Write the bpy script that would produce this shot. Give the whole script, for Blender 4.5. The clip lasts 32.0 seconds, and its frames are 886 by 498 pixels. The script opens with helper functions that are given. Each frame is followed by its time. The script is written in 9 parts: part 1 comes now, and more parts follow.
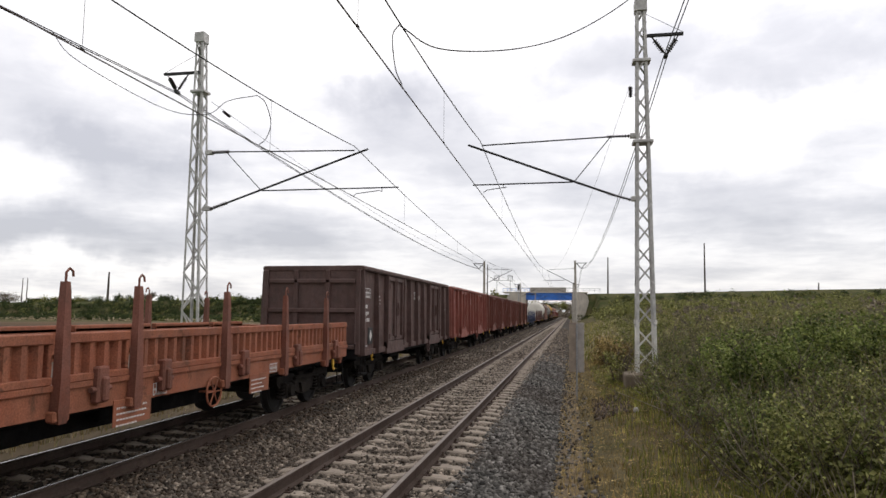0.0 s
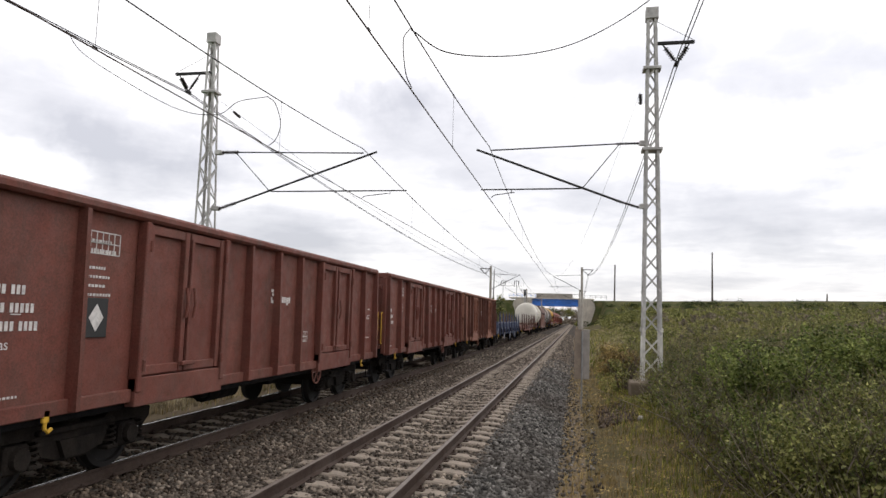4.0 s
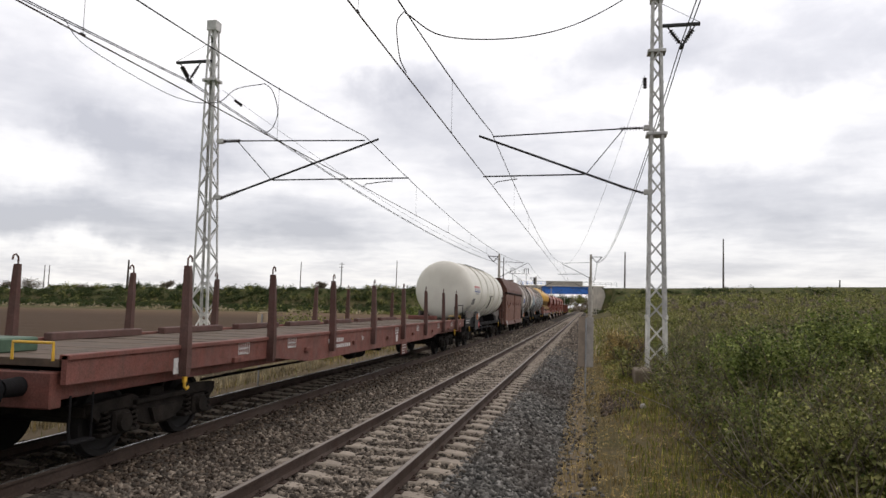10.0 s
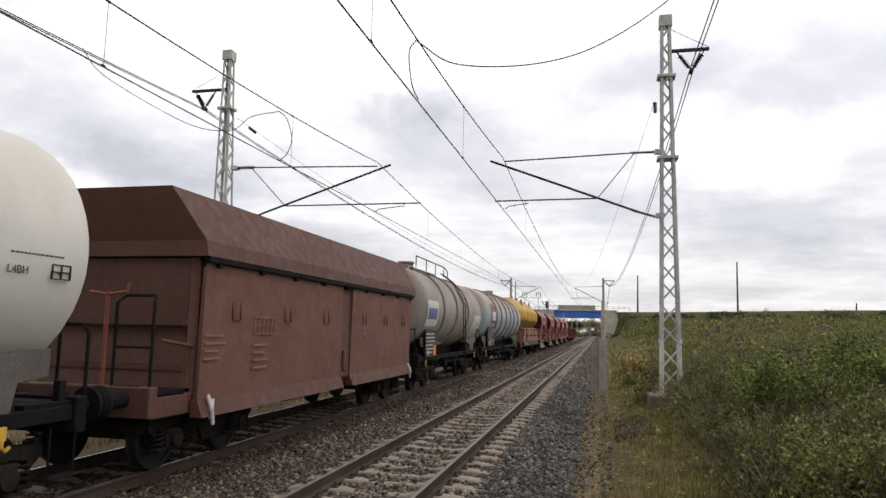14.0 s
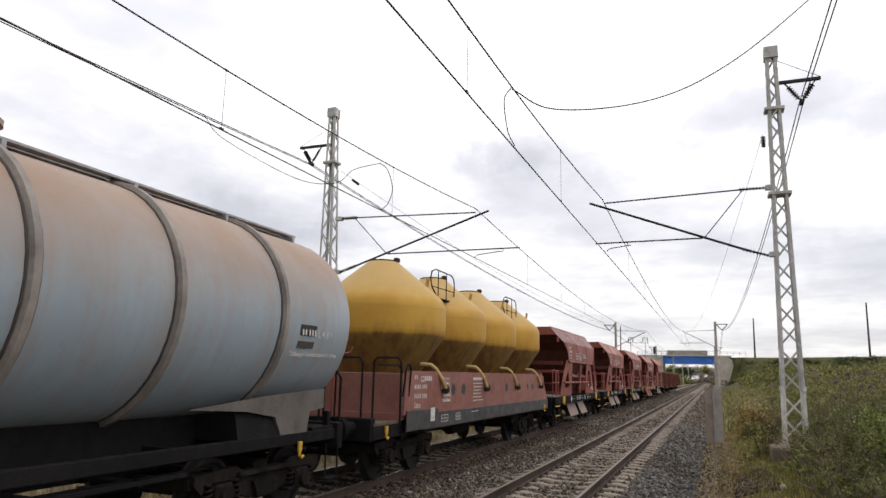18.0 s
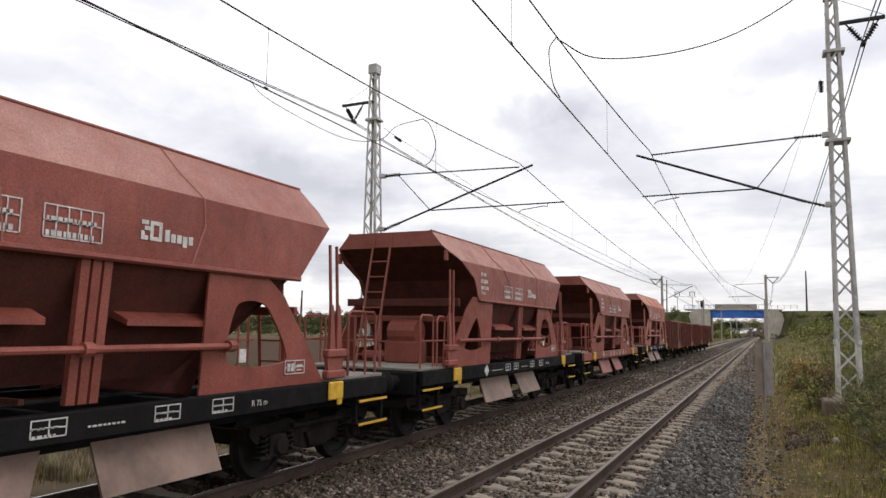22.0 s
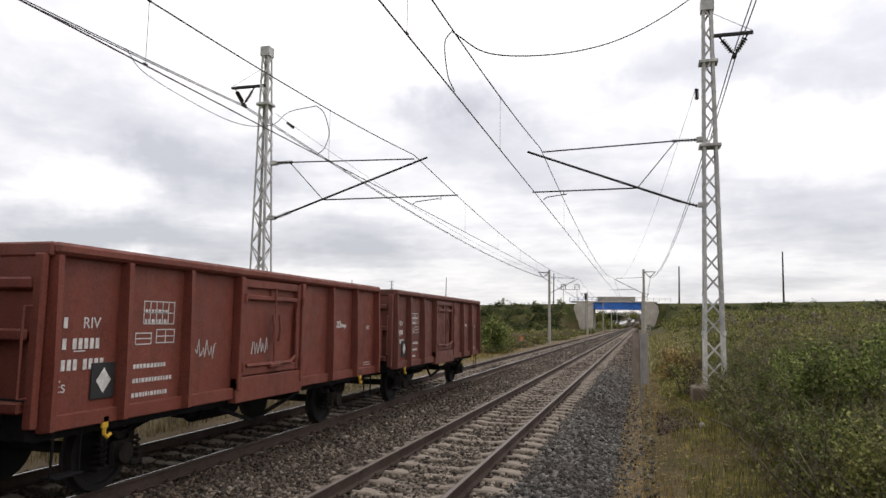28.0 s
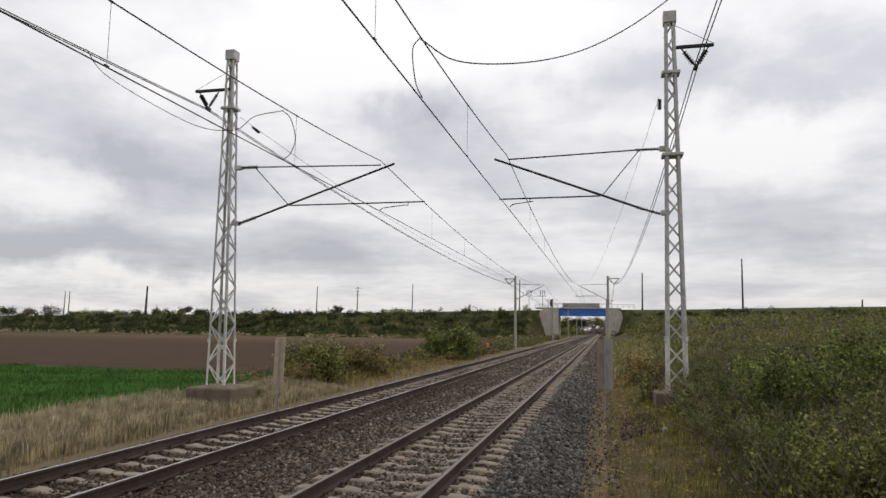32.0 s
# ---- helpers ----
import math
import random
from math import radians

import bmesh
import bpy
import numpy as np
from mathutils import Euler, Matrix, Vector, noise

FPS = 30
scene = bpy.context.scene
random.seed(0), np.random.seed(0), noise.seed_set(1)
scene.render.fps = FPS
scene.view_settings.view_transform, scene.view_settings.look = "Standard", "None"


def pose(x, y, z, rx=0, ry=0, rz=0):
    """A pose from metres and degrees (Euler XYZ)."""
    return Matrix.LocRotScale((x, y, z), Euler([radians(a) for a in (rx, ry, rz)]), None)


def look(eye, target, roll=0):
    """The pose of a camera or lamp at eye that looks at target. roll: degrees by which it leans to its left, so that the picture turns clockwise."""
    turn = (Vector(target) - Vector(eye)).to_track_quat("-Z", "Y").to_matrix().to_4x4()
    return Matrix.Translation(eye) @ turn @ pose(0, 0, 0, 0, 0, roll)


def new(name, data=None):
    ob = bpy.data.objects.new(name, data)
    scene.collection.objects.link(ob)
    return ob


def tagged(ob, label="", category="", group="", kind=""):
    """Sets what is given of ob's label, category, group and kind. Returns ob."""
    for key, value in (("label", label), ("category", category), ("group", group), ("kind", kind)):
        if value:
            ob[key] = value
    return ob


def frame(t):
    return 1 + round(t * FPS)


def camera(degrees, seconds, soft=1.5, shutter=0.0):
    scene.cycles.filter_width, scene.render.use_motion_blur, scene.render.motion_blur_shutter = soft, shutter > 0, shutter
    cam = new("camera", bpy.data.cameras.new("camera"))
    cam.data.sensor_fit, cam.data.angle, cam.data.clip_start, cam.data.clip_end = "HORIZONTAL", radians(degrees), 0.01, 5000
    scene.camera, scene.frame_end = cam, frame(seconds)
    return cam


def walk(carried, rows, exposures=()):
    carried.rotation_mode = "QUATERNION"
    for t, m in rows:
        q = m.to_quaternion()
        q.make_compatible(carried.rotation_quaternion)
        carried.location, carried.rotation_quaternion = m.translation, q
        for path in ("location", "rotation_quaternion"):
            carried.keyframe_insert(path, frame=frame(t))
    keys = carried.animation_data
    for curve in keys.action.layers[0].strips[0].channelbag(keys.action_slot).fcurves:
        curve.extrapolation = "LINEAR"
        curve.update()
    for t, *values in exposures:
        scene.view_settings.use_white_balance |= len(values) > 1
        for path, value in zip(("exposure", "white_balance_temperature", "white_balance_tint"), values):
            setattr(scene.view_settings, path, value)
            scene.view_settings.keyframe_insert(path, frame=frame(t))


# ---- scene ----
# Camera: held by hand beside the track, 2.07 m over the rail heads; x across the track, y along it
cam = camera(66.4, 32.0, soft=1.5)
EYE = (0.0, 0.0, 2.07)
TURNS = [
    (0.0, -0.170, -0.180, 0.000, 10.63, 5.39, -0.42),
    (0.5, -0.169, -0.180, 0.000, 10.04, 4.77, -0.58),
    (1.0, -0.169, -0.180, 0.000, 8.59, 4.96, -0.36),
    (1.5, -0.168, -0.180, 0.000, 8.83, 3.61, -0.01),
    (2.0, -0.167, -0.180, 0.000, 9.85, 4.38, -0.70),
    (2.5, -0.166, -0.180, 0.000, 10.44, 5.34, -1.31),
    (3.0, -0.166, -0.180, 0.000, 10.69, 5.70, -1.35),
    (3.5, -0.165, -0.180, 0.000, 11.15, 5.55, -1.69),
    (5.5, -0.165, -0.180, 0.000, 10.75, 6.62, -0.99),
    (6.0, -0.165, -0.180, 0.000, 11.01, 6.16, -1.20),
    (6.5, -0.160, -0.165, 0.000, 9.95, 5.70, -1.04),
    (7.0, -0.155, -0.150, 0.000, 9.59, 6.20, -1.09),
    (7.5, -0.125, -0.125, 0.000, 11.55, 6.18, -0.83),
    (8.0, -0.110, -0.120, 0.000, 14.37, 6.08, -1.27),
    (8.5, -0.120, -0.090, -0.005, 12.62, 6.13, -1.12),
    (9.0, -0.100, -0.030, -0.005, 10.06, 5.82, -0.73),
    (9.5, -0.036, 0.020, 0.000, 10.92, 4.76, -1.72),
    (10.0, 0.030, 0.020, 0.000, 11.99, 4.71, -1.26),
    (10.5, 0.026, -0.005, 0.000, 12.24, 5.20, -1.23),
    (11.0, 0.022, -0.030, 0.000, 11.81, 6.36, -1.30),
    (11.5, 0.022, -0.032, 0.000, 11.17, 6.98, -0.78),
    (12.0, 0.023, -0.033, 0.000, 11.72, 6.63, -0.97),
    (12.5, 0.024, -0.035, 0.000, 12.17, 6.82, -0.86),
    (13.0, 0.024, -0.037, 0.000, 12.44, 6.83, -0.67),
    (13.5, 0.025, -0.038, 0.000, 12.11, 6.97, -1.05),
    (14.0, 0.025, -0.040, 0.000, 12.98, 6.75, -1.10),
    (14.5, 0.023, -0.040, 0.000, 12.53, 6.74, -1.28),
    (16.5, 0.016, -0.040, 0.000, 11.92, 6.24, -0.61),
    (17.0, 0.026, -0.025, 0.000, 11.93, 6.02, -0.92),
    (17.5, 0.035, -0.010, 0.000, 11.74, 6.83, -0.40),
    (18.0, 0.045, -0.070, -0.010, 21.48, 10.42, -1.17),
    (18.5, 0.000, -0.140, -0.035, 26.39, 11.03, -2.85),
    (19.0, -0.008, -0.137, -0.035, 27.29, 11.04, -4.14),
    (19.5, -0.017, -0.133, -0.035, 26.90, 8.97, -2.36),
    (20.0, -0.025, -0.130, -0.035, 25.66, 8.57, -1.73),
    (20.5, -0.013, -0.130, -0.034, 25.39, 8.52, -1.84),
    (21.0, 0.000, -0.130, -0.032, 25.50, 8.80, -2.29),
    (21.5, 0.005, -0.115, -0.029, 24.78, 8.10, -2.14),
    (22.0, 0.010, -0.100, -0.025, 25.17, 6.66, -0.88),
    (22.5, 0.000, -0.080, -0.021, 22.79, 6.42, -1.12),
    (23.0, -0.010, -0.060, -0.018, 21.15, 6.40, -1.35),
    (23.5, -0.007, -0.052, -0.015, 19.82, 6.34, -0.92),
    (24.0, -0.005, -0.045, -0.011, 18.38, 6.54, -0.53),
    (24.5, -0.003, -0.037, -0.008, 17.37, 6.16, -0.50),
    (25.0, 0.000, -0.030, -0.005, 16.79, 6.02, -0.55),
    (25.5, 0.002, -0.024, -0.004, 16.99, 6.01, 0.04),
    (27.5, 0.010, 0.000, 0.000, 15.82, 6.15, -1.12),
    (28.0, 0.009, 0.000, 0.000, 16.18, 6.05, -0.92),
    (28.5, 0.008, 0.000, 0.000, 16.13, 5.82, -0.81),
    (29.0, 0.007, 0.000, 0.000, 15.83, 5.87, -1.02),
    (29.5, 0.006, 0.000, 0.000, 15.44, 6.03, -1.03),
    (30.0, 0.004, 0.000, 0.000, 14.76, 5.96, -0.90),
    (30.5, 0.003, 0.000, 0.000, 14.32, 6.91, -1.26),
    (31.0, 0.002, 0.000, 0.000, 13.09, 6.80, -1.14),
    (31.5, 0.001, 0.000, 0.000, 13.30, 6.70, -0.89),
    (32.0, 0.000, 0.000, 0.000, 13.35, 6.64, -0.79),
]
walk(cam, [(t, pose(EYE[0] + x, EYE[1] + y, EYE[2] + z, 90 + p, r, w)) for t, x, y, z, w, p, r in TURNS], [(0, 0.18), (1, 0.30), (3.5, 0.31), (6.5, 0.19), (9, 0.13), (14, 0.16), (17.3, 0.24), (18, 0.24), (19, 0.04), (20, 0.08), (22, 0.24), (25, 0.20), (28.5, 0.14), (30.3, -0.09), (32, -0.13)])

# Tracks: x of the centre lines; rail heads lie at z = 0
TRACK_R, TRACK_L = -3.01, -7.03

# ---- world and light: a bright overcast sky ----
SUN_EL, SUN_ROT = radians(53), radians(86)
world = bpy.data.worlds.new("overcast_sky")
scene.world = world
world.use_nodes = True
wn, wl = world.node_tree.nodes, world.node_tree.links
wn.clear()


def wnode(kind, **values):
    n = wn.new(kind)
    for key, value in values.items():
        n.inputs[key].default_value = value
    return n


w_out, w_bg = wn.new("ShaderNodeOutputWorld"), wn.new("ShaderNodeBackground")
w_sky = wn.new("ShaderNodeTexSky")
w_sky.sky_type, w_sky.sun_disc = "NISHITA", False
w_sky.sun_elevation, w_sky.sun_rotation = SUN_EL, SUN_ROT
w_tc = wn.new("ShaderNodeTexCoord")
w_sep = wn.new("ShaderNodeSeparateXYZ")
wl.new(w_tc.outputs["Generated"], w_sep.inputs[0])


def wmath(op, a, b):
    n = wn.new("ShaderNodeMath")
    n.operation = op
    for i, v in enumerate((a, b)):
        if isinstance(v, (int, float)):
            n.inputs[i].default_value = v
        else:
            wl.new(v, n.inputs[i])
    return n.outputs[0]


# broken cloud cover, spread on a flat layer so that it draws together towards the horizon
w_den = wmath("ADD", wmath("MAXIMUM", w_sep.outputs[2], 0.0), 0.13)
w_flat = wn.new("ShaderNodeCombineXYZ")
wl.new(wmath("DIVIDE", w_sep.outputs[0], w_den), w_flat.inputs[0])
wl.new(wmath("DIVIDE", w_sep.outputs[1], w_den), w_flat.inputs[1])
w_flat.inputs[2].default_value = 4.7
w_n1 = wnode("ShaderNodeTexNoise", Scale=1.2, Detail=5.0, Roughness=0.42, Distortion=0.15)
w_n2 = wnode("ShaderNodeTexNoise", Scale=5.5, Detail=6.0, Roughness=0.55, Distortion=0.3)
for n in (w_n1, w_n2):
    wl.new(w_flat.outputs[0], n.inputs["Vector"])
w_warp = wn.new("ShaderNodeSeparateXYZ")
w_n3 = wnode("ShaderNodeTexNoise", Scale=6.5, Detail=5.0, Roughness=0.6)
wl.new(w_tc.outputs["Generated"], w_n3.inputs["Vector"])
wl.new(w_n3.outputs["Color"], w_warp.inputs[0])
w_az = wmath("ADD", wmath("ARCTAN2", w_sep.outputs[0], w_sep.outputs[1]), wmath("MULTIPLY", wmath("SUBTRACT", w_warp.outputs[0], 0.5), 0.42))
w_el = wmath("ADD", wmath("ARCSINE", w_sep.outputs[2], 0.0), wmath("MULTIPLY", wmath("SUBTRACT", w_warp.outputs[1], 0.5), 0.13))
# the larger grey clouds and bright gaps: azimuth, elevation, half width, half height (degrees), thickness
CLOUDS = ((-38.2, 11.8, 5.3, 2.0, 1.0), (-27.6, 6.4, 11.5, 2.4, 0.8), (-43.5, 5.6, 6.2, 1.5, 0.8), (-39.5, 3.0, 7.2, 0.8, -0.9), (-16.6, 17.4, 3.8, 1.7, 0.9),
          (13.1, 20.2, 8.1, 2.6, 0.8), (18.3, 17.0, 5.7, 1.4, 0.5), (15.4, 8.7, 9.1, 2.6, 0.75), (-4.0, 8.5, 7.0, 3.0, -0.25), (-22.6, 21.1, 9.1, 3.1, -0.6),
          (-7.8, 24.4, 12.4, 3.3, -0.7), (10.5, 14.8, 9.6, 2.0, -0.7), (-43.7, 17.7, 5.7, 2.4, 0.4), (-34.9, 18.7, 5.3, 2.4, -0.4), (-44.5, 9.8, 3.8, 1.9, -0.5), (0.9, 20.1, 4.3, 2.4, 0.3))
w_mix = wmath("ADD", wmath("MULTIPLY", w_n1.outputs[0], 1.0), wmath("MULTIPLY", w_n2.outputs[0], 0.36))
w_mix = wmath("SUBTRACT", w_mix, 0.25)
for az, el, aw_, eh_, amp in CLOUDS:
    da = wmath("DIVIDE", wmath("SUBTRACT", w_az, radians(az)), radians(aw_) * 1.15)
    de = wmath("DIVIDE", wmath("SUBTRACT", w_el, radians(el)), radians(eh_) * 1.15)
    q = wmath("ADD", wmath("MULTIPLY", da, da), wmath("MULTIPLY", de, de))
    w_mix = wmath("ADD", w_mix, wmath("MULTIPLY", wmath("EXPONENT", wmath("MULTIPLY", q, -1.0), 0.0), amp * 0.40))
w_ramp = wn.new("ShaderNodeValToRGB")
for i, (at, colour) in enumerate(((0.22, (1.0, 0.972, 0.958)), (0.38, (0.885, 0.862, 0.872)), (0.56, (0.705, 0.692, 0.722)), (0.84, (0.53, 0.525, 0.565)))):
    e = w_ramp.color_ramp.elements[i] if i < 2 else w_ramp.color_ramp.elements.new(at)
    e.position, e.color = at, (*colour, 1)
wl.new(w_mix, w_ramp.inputs[0])
w_blend = wn.new("ShaderNodeMixRGB")
w_blend.inputs[0].default_value = 0.015
wl.new(w_ramp.outputs[0], w_blend.inputs[1])
wl.new(w_sky.outputs[0], w_blend.inputs[2])
wl.new(w_blend.outputs[0], w_bg.inputs[0])
# the cover thickens away from the bright half of the sky
w_thick = wn.new("ShaderNodeMapRange")
w_thick.interpolation_type = "SMOOTHSTEP"
for key, value in (("From Min", -0.9), ("From Max", 0.15), ("To Min", 0.72), ("To Max", 1.0)):
    w_thick.inputs[key].default_value = value
wl.new(wmath("ADD", w_sep.outputs[1], wmath("MULTIPLY", w_sep.outputs[0], 0.35)), w_thick.inputs["Value"])
# brighter overhead than at the horizon, as under an even overcast
w_high = wn.new("ShaderNodeValToRGB")
for i, (at, v) in enumerate(((0.0, 0.87), (0.12, 0.94), (0.38, 1.10), (1.0, 1.36))):
    e = w_high.color_ramp.elements[i] if i < 2 else w_high.color_ramp.elements.new(at)
    e.position, e.color = at, (v, v, v, 1)
wl.new(w_sep.outputs[2], w_high.inputs[0])
wl.new(wmath("MULTIPLY", w_thick.outputs[0], w_high.outputs[0]), w_bg.inputs[1])
wl.new(w_bg.outputs[0], w_out.inputs[0])

sun_data = bpy.data.lights.new("sun", "SUN")
sun_data.energy, sun_data.angle, sun_data.color = 0.5, radians(25), (1.0, 0.96, 0.9)
sun = new("sun", sun_data)
sun.matrix_world = look((70, 5, 95), (0, 0, 0))

# ---- materials ----
class Mat:
    """A small builder for node materials."""

    def __init__(self, name):
        self.m = bpy.data.materials.new(name)
        self.m.use_nodes = True
        self.n, self.l = self.m.node_tree.nodes, self.m.node_tree.links
        self.b = self.n["Principled BSDF"]
        self.tc = self.n.new("ShaderNodeTexCoord")

    def put(self, socket, value):
        if isinstance(value, (int, float, tuple)):
            socket.default_value = (*value, 1) if isinstance(value, tuple) and len(value) == 3 and socket.type == "RGBA" else value
        else:
            self.l.new(value, socket)

    def math(self, op, a, b=0.0):
        n = self.n.new("ShaderNodeMath")
        n.operation = op
        self.put(n.inputs[0], a)
        self.put(n.inputs[1], b)
        return n.outputs[0]

    def noise(self, scale, detail=4.0, rough=0.55, stretch=None, seed=True, dist=0.0, world_space=False):
        vec = self.tc.outputs["Object"]
        if world_space:
            geo = self.n.new("ShaderNodeNewGeometry")
            vec = geo.outputs["Position"]
        if stretch:
            mp = self.n.new("ShaderNodeMapping")
            self.l.new(vec, mp.inputs[0])
            mp.inputs["Scale"].default_value = stretch
            vec = mp.outputs[0]
        if seed:
            info, add = self.n.new("ShaderNodeObjectInfo"), self.n.new("ShaderNodeVectorMath")
            add.operation = "ADD"
            mul = self.math("MULTIPLY", info.outputs["Random"], 37.0)
            self.l.new(vec, add.inputs[0])
            self.l.new(mul, add.inputs[1])
            vec = add.outputs[0]
        t = self.n.new("ShaderNodeTexNoise")
        self.l.new(vec, t.inputs["Vector"])
        t.inputs["Scale"].default_value, t.inputs["Detail"].default_value, t.inputs["Roughness"].default_value = scale, detail, rough
        t.inputs["Distortion"].default_value = dist
        return t.outputs[0]

    def ramp(self, fac, *stops):
        r = self.n.new("ShaderNodeValToRGB")
        for i, (at, colour) in enumerate(stops):
            e = r.color_ramp.elements[i] if i < 2 else r.color_ramp.elements.new(at)
            e.position = at
            e.color = (colour, colour, colour, 1) if isinstance(colour, (int, float)) else (*colour, 1)
        self.put(r.inputs[0], fac)
        return r.outputs[0]

    def mix(self, fac, a, b, kind="MIX"):
        n = self.n.new("ShaderNodeMixRGB")
        n.blend_type = kind
        for s, v in zip(n.inputs, (fac, a, b)):
            self.put(s, v)
        return n.outputs[0]

    def bump(self, height, strength=0.3, distance=0.01):
        n = self.n.new("ShaderNodeBump")
        n.inputs["Strength"].default_value, n.inputs["Distance"].default_value = strength, distance
        self.put(n.inputs["Height"], height)
        self.l.new(n.outputs[0], self.b.inputs["Normal"])

    def done(self, colour, rough=0.6, metal=0.0, spec=None):
        self.put(self.b.inputs["Base Color"], colour)
        self.put(self.b.inputs["Roughness"], rough)
        self.put(self.b.inputs["Metallic"], metal)
        if spec is not None:
            self.b.inputs["Specular IOR Level"].default_value = spec
        return self.m


def paint(name, colour, dirt=(0.06, 0.045, 0.035), amount=0.5, rough=0.55, fade=None, streak=0.5, spots=(0.10, 0.045, 0.025), rust=0.25, spec=0.35, blotch=0.0):
    """Weathered paint: faded patches, running streaks, dirt, rust spots."""
    m = Mat(name)
    fade = fade or tuple(min(1, c * 1.35 + 0.02) for c in colour)
    base = m.mix(m.ramp(m.noise(0.7, 5, 0.6), (0.35, 0.0), (0.7, 1.0)), colour, fade)
    run = m.noise(1.0, 6, 0.7, stretch=(4.2, 4.2, 0.45))
    base = m.mix(m.math("MULTIPLY", m.ramp(run, (0.46, 0.0), (0.82, 1.0)), streak), base, dirt)
    base = m.mix(m.math("MULTIPLY", m.ramp(m.noise(3.4, 6, 0.65, dist=0.6), (0.58, 0.0), (0.74, 1.0)), 0.35), base, tuple(c * 0.62 for c in colour))
    base = m.mix(m.math("MULTIPLY", m.ramp(m.noise(2.2, 8, 0.7), (0.45, 0.0), (0.75, 1.0)), amount), base, dirt)
    base = m.mix(m.math("MULTIPLY", m.ramp(m.noise(9.0, 6, 0.75), (0.6, 0.0), (0.72, 1.0)), rust), base, spots)
    if blotch:
        worn = m.math("MULTIPLY", m.ramp(m.noise(1.7, 9, 0.72, dist=0.8), (0.57, 0.0), (0.61, 1.0)), blotch)
        base = m.mix(worn, base, tuple(c * 0.7 for c in spots))
    base = m.mix(1.0, base, m.ramp(m.noise(46.0, 3, 0.7), (0.3, 0.72), (0.7, 1.28)), "MULTIPLY")
    m.bump(m.noise(24.0, 4, 0.6), 0.25, 0.004)
    return m.done(base, m.ramp(m.noise(5.0, 4), (0.3, rough - 0.12), (0.7, min(1, rough + 0.2))), 0, spec)


def plain(name, colour, rough=0.6, metal=0.0, vary=0.25, scale=6.0):
    m = Mat(name)
    dark, light = tuple(c * (1 - vary) for c in colour), tuple(min(1, c * (1 + vary)) for c in colour)
    base = m.mix(m.ramp(m.noise(scale, 5, 0.65), (0.3, 0.0), (0.7, 1.0)), dark, light)
    base = m.mix(m.ramp(m.noise(scale * 7, 3, 0.6), (0.55, 0.0), (0.8, 0.5)), base, tuple(c * 0.6 for c in colour))
    m.bump(m.noise(scale * 12, 3), 0.2, 0.003)
    return m.done(base, rough, metal)


RED = paint("wagon_red_brown_paint", (0.140, 0.040, 0.028), amount=0.5, rough=0.6, fade=(0.185, 0.066, 0.048), blotch=0.25)
RED_FADED = paint("wagon_faded_red_paint", (0.20, 0.076, 0.048), amount=0.7, rough=0.65, dirt=(0.09, 0.045, 0.032), fade=(0.27, 0.115, 0.072), rust=0.5, streak=0.35, blotch=0.75)
# Rusty rib paint, darkened so that the ribs' side shade is in it
RIB_RUST_SHADED = paint("rusty_rib_paint", (0.105, 0.042, 0.031), amount=0.6, rough=0.75, dirt=(0.05, 0.028, 0.022), fade=(0.15, 0.065, 0.046), rust=0.5, blotch=0.4)
RED_BRIGHT = paint("wagon_red_paint", (0.215, 0.058, 0.043), amount=0.4, rough=0.55, fade=(0.29, 0.105, 0.078), dirt=(0.10, 0.04, 0.03))
DARK_BROWN = paint("wagon_dark_brown_paint", (0.082, 0.045, 0.038), amount=0.6, rough=0.75, dirt=(0.045, 0.036, 0.032))
RED_DEEP = paint("wagon_deep_red_paint", (0.155, 0.037, 0.024), amount=0.4, rough=0.55, fade=(0.20, 0.058, 0.038), dirt=(0.06, 0.025, 0.018))
HOPPER_BROWN = paint("hopper_brown_paint", (0.150, 0.064, 0.043), amount=0.35, rough=0.65, streak=0.2, fade=(0.19, 0.09, 0.063))
HOPPER_ROOF = paint("hopper_roof_paint", (0.100, 0.042, 0.029), amount=0.35, rough=0.65, streak=0.2, fade=(0.125, 0.056, 0.040))
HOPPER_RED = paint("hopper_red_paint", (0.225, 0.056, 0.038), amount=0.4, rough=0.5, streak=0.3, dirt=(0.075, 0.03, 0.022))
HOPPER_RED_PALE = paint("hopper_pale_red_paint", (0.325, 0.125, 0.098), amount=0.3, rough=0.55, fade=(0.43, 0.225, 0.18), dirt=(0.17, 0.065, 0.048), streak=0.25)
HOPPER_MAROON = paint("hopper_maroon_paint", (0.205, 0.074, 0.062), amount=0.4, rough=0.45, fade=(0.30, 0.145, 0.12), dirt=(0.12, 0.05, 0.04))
# Darker than the body red: shade under the trough is put into the colour
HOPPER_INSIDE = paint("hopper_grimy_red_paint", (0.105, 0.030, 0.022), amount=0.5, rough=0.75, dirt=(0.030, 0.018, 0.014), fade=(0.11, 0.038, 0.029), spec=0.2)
ORANGE = paint("wagon_orange_paint", (0.25, 0.078, 0.040), amount=0.5, rough=0.7, blotch=0.6, fade=(0.30, 0.115, 0.062), dirt=(0.095, 0.045, 0.03))
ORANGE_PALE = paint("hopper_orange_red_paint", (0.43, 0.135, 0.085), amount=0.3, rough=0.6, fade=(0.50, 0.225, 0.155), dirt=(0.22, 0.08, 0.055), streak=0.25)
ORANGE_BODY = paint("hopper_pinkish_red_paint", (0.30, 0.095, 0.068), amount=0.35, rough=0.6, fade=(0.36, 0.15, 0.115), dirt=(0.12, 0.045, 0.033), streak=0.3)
ORANGE_STAKE = paint("stake_red_brown_paint", (0.15, 0.05, 0.03), amount=0.5, rough=0.7)
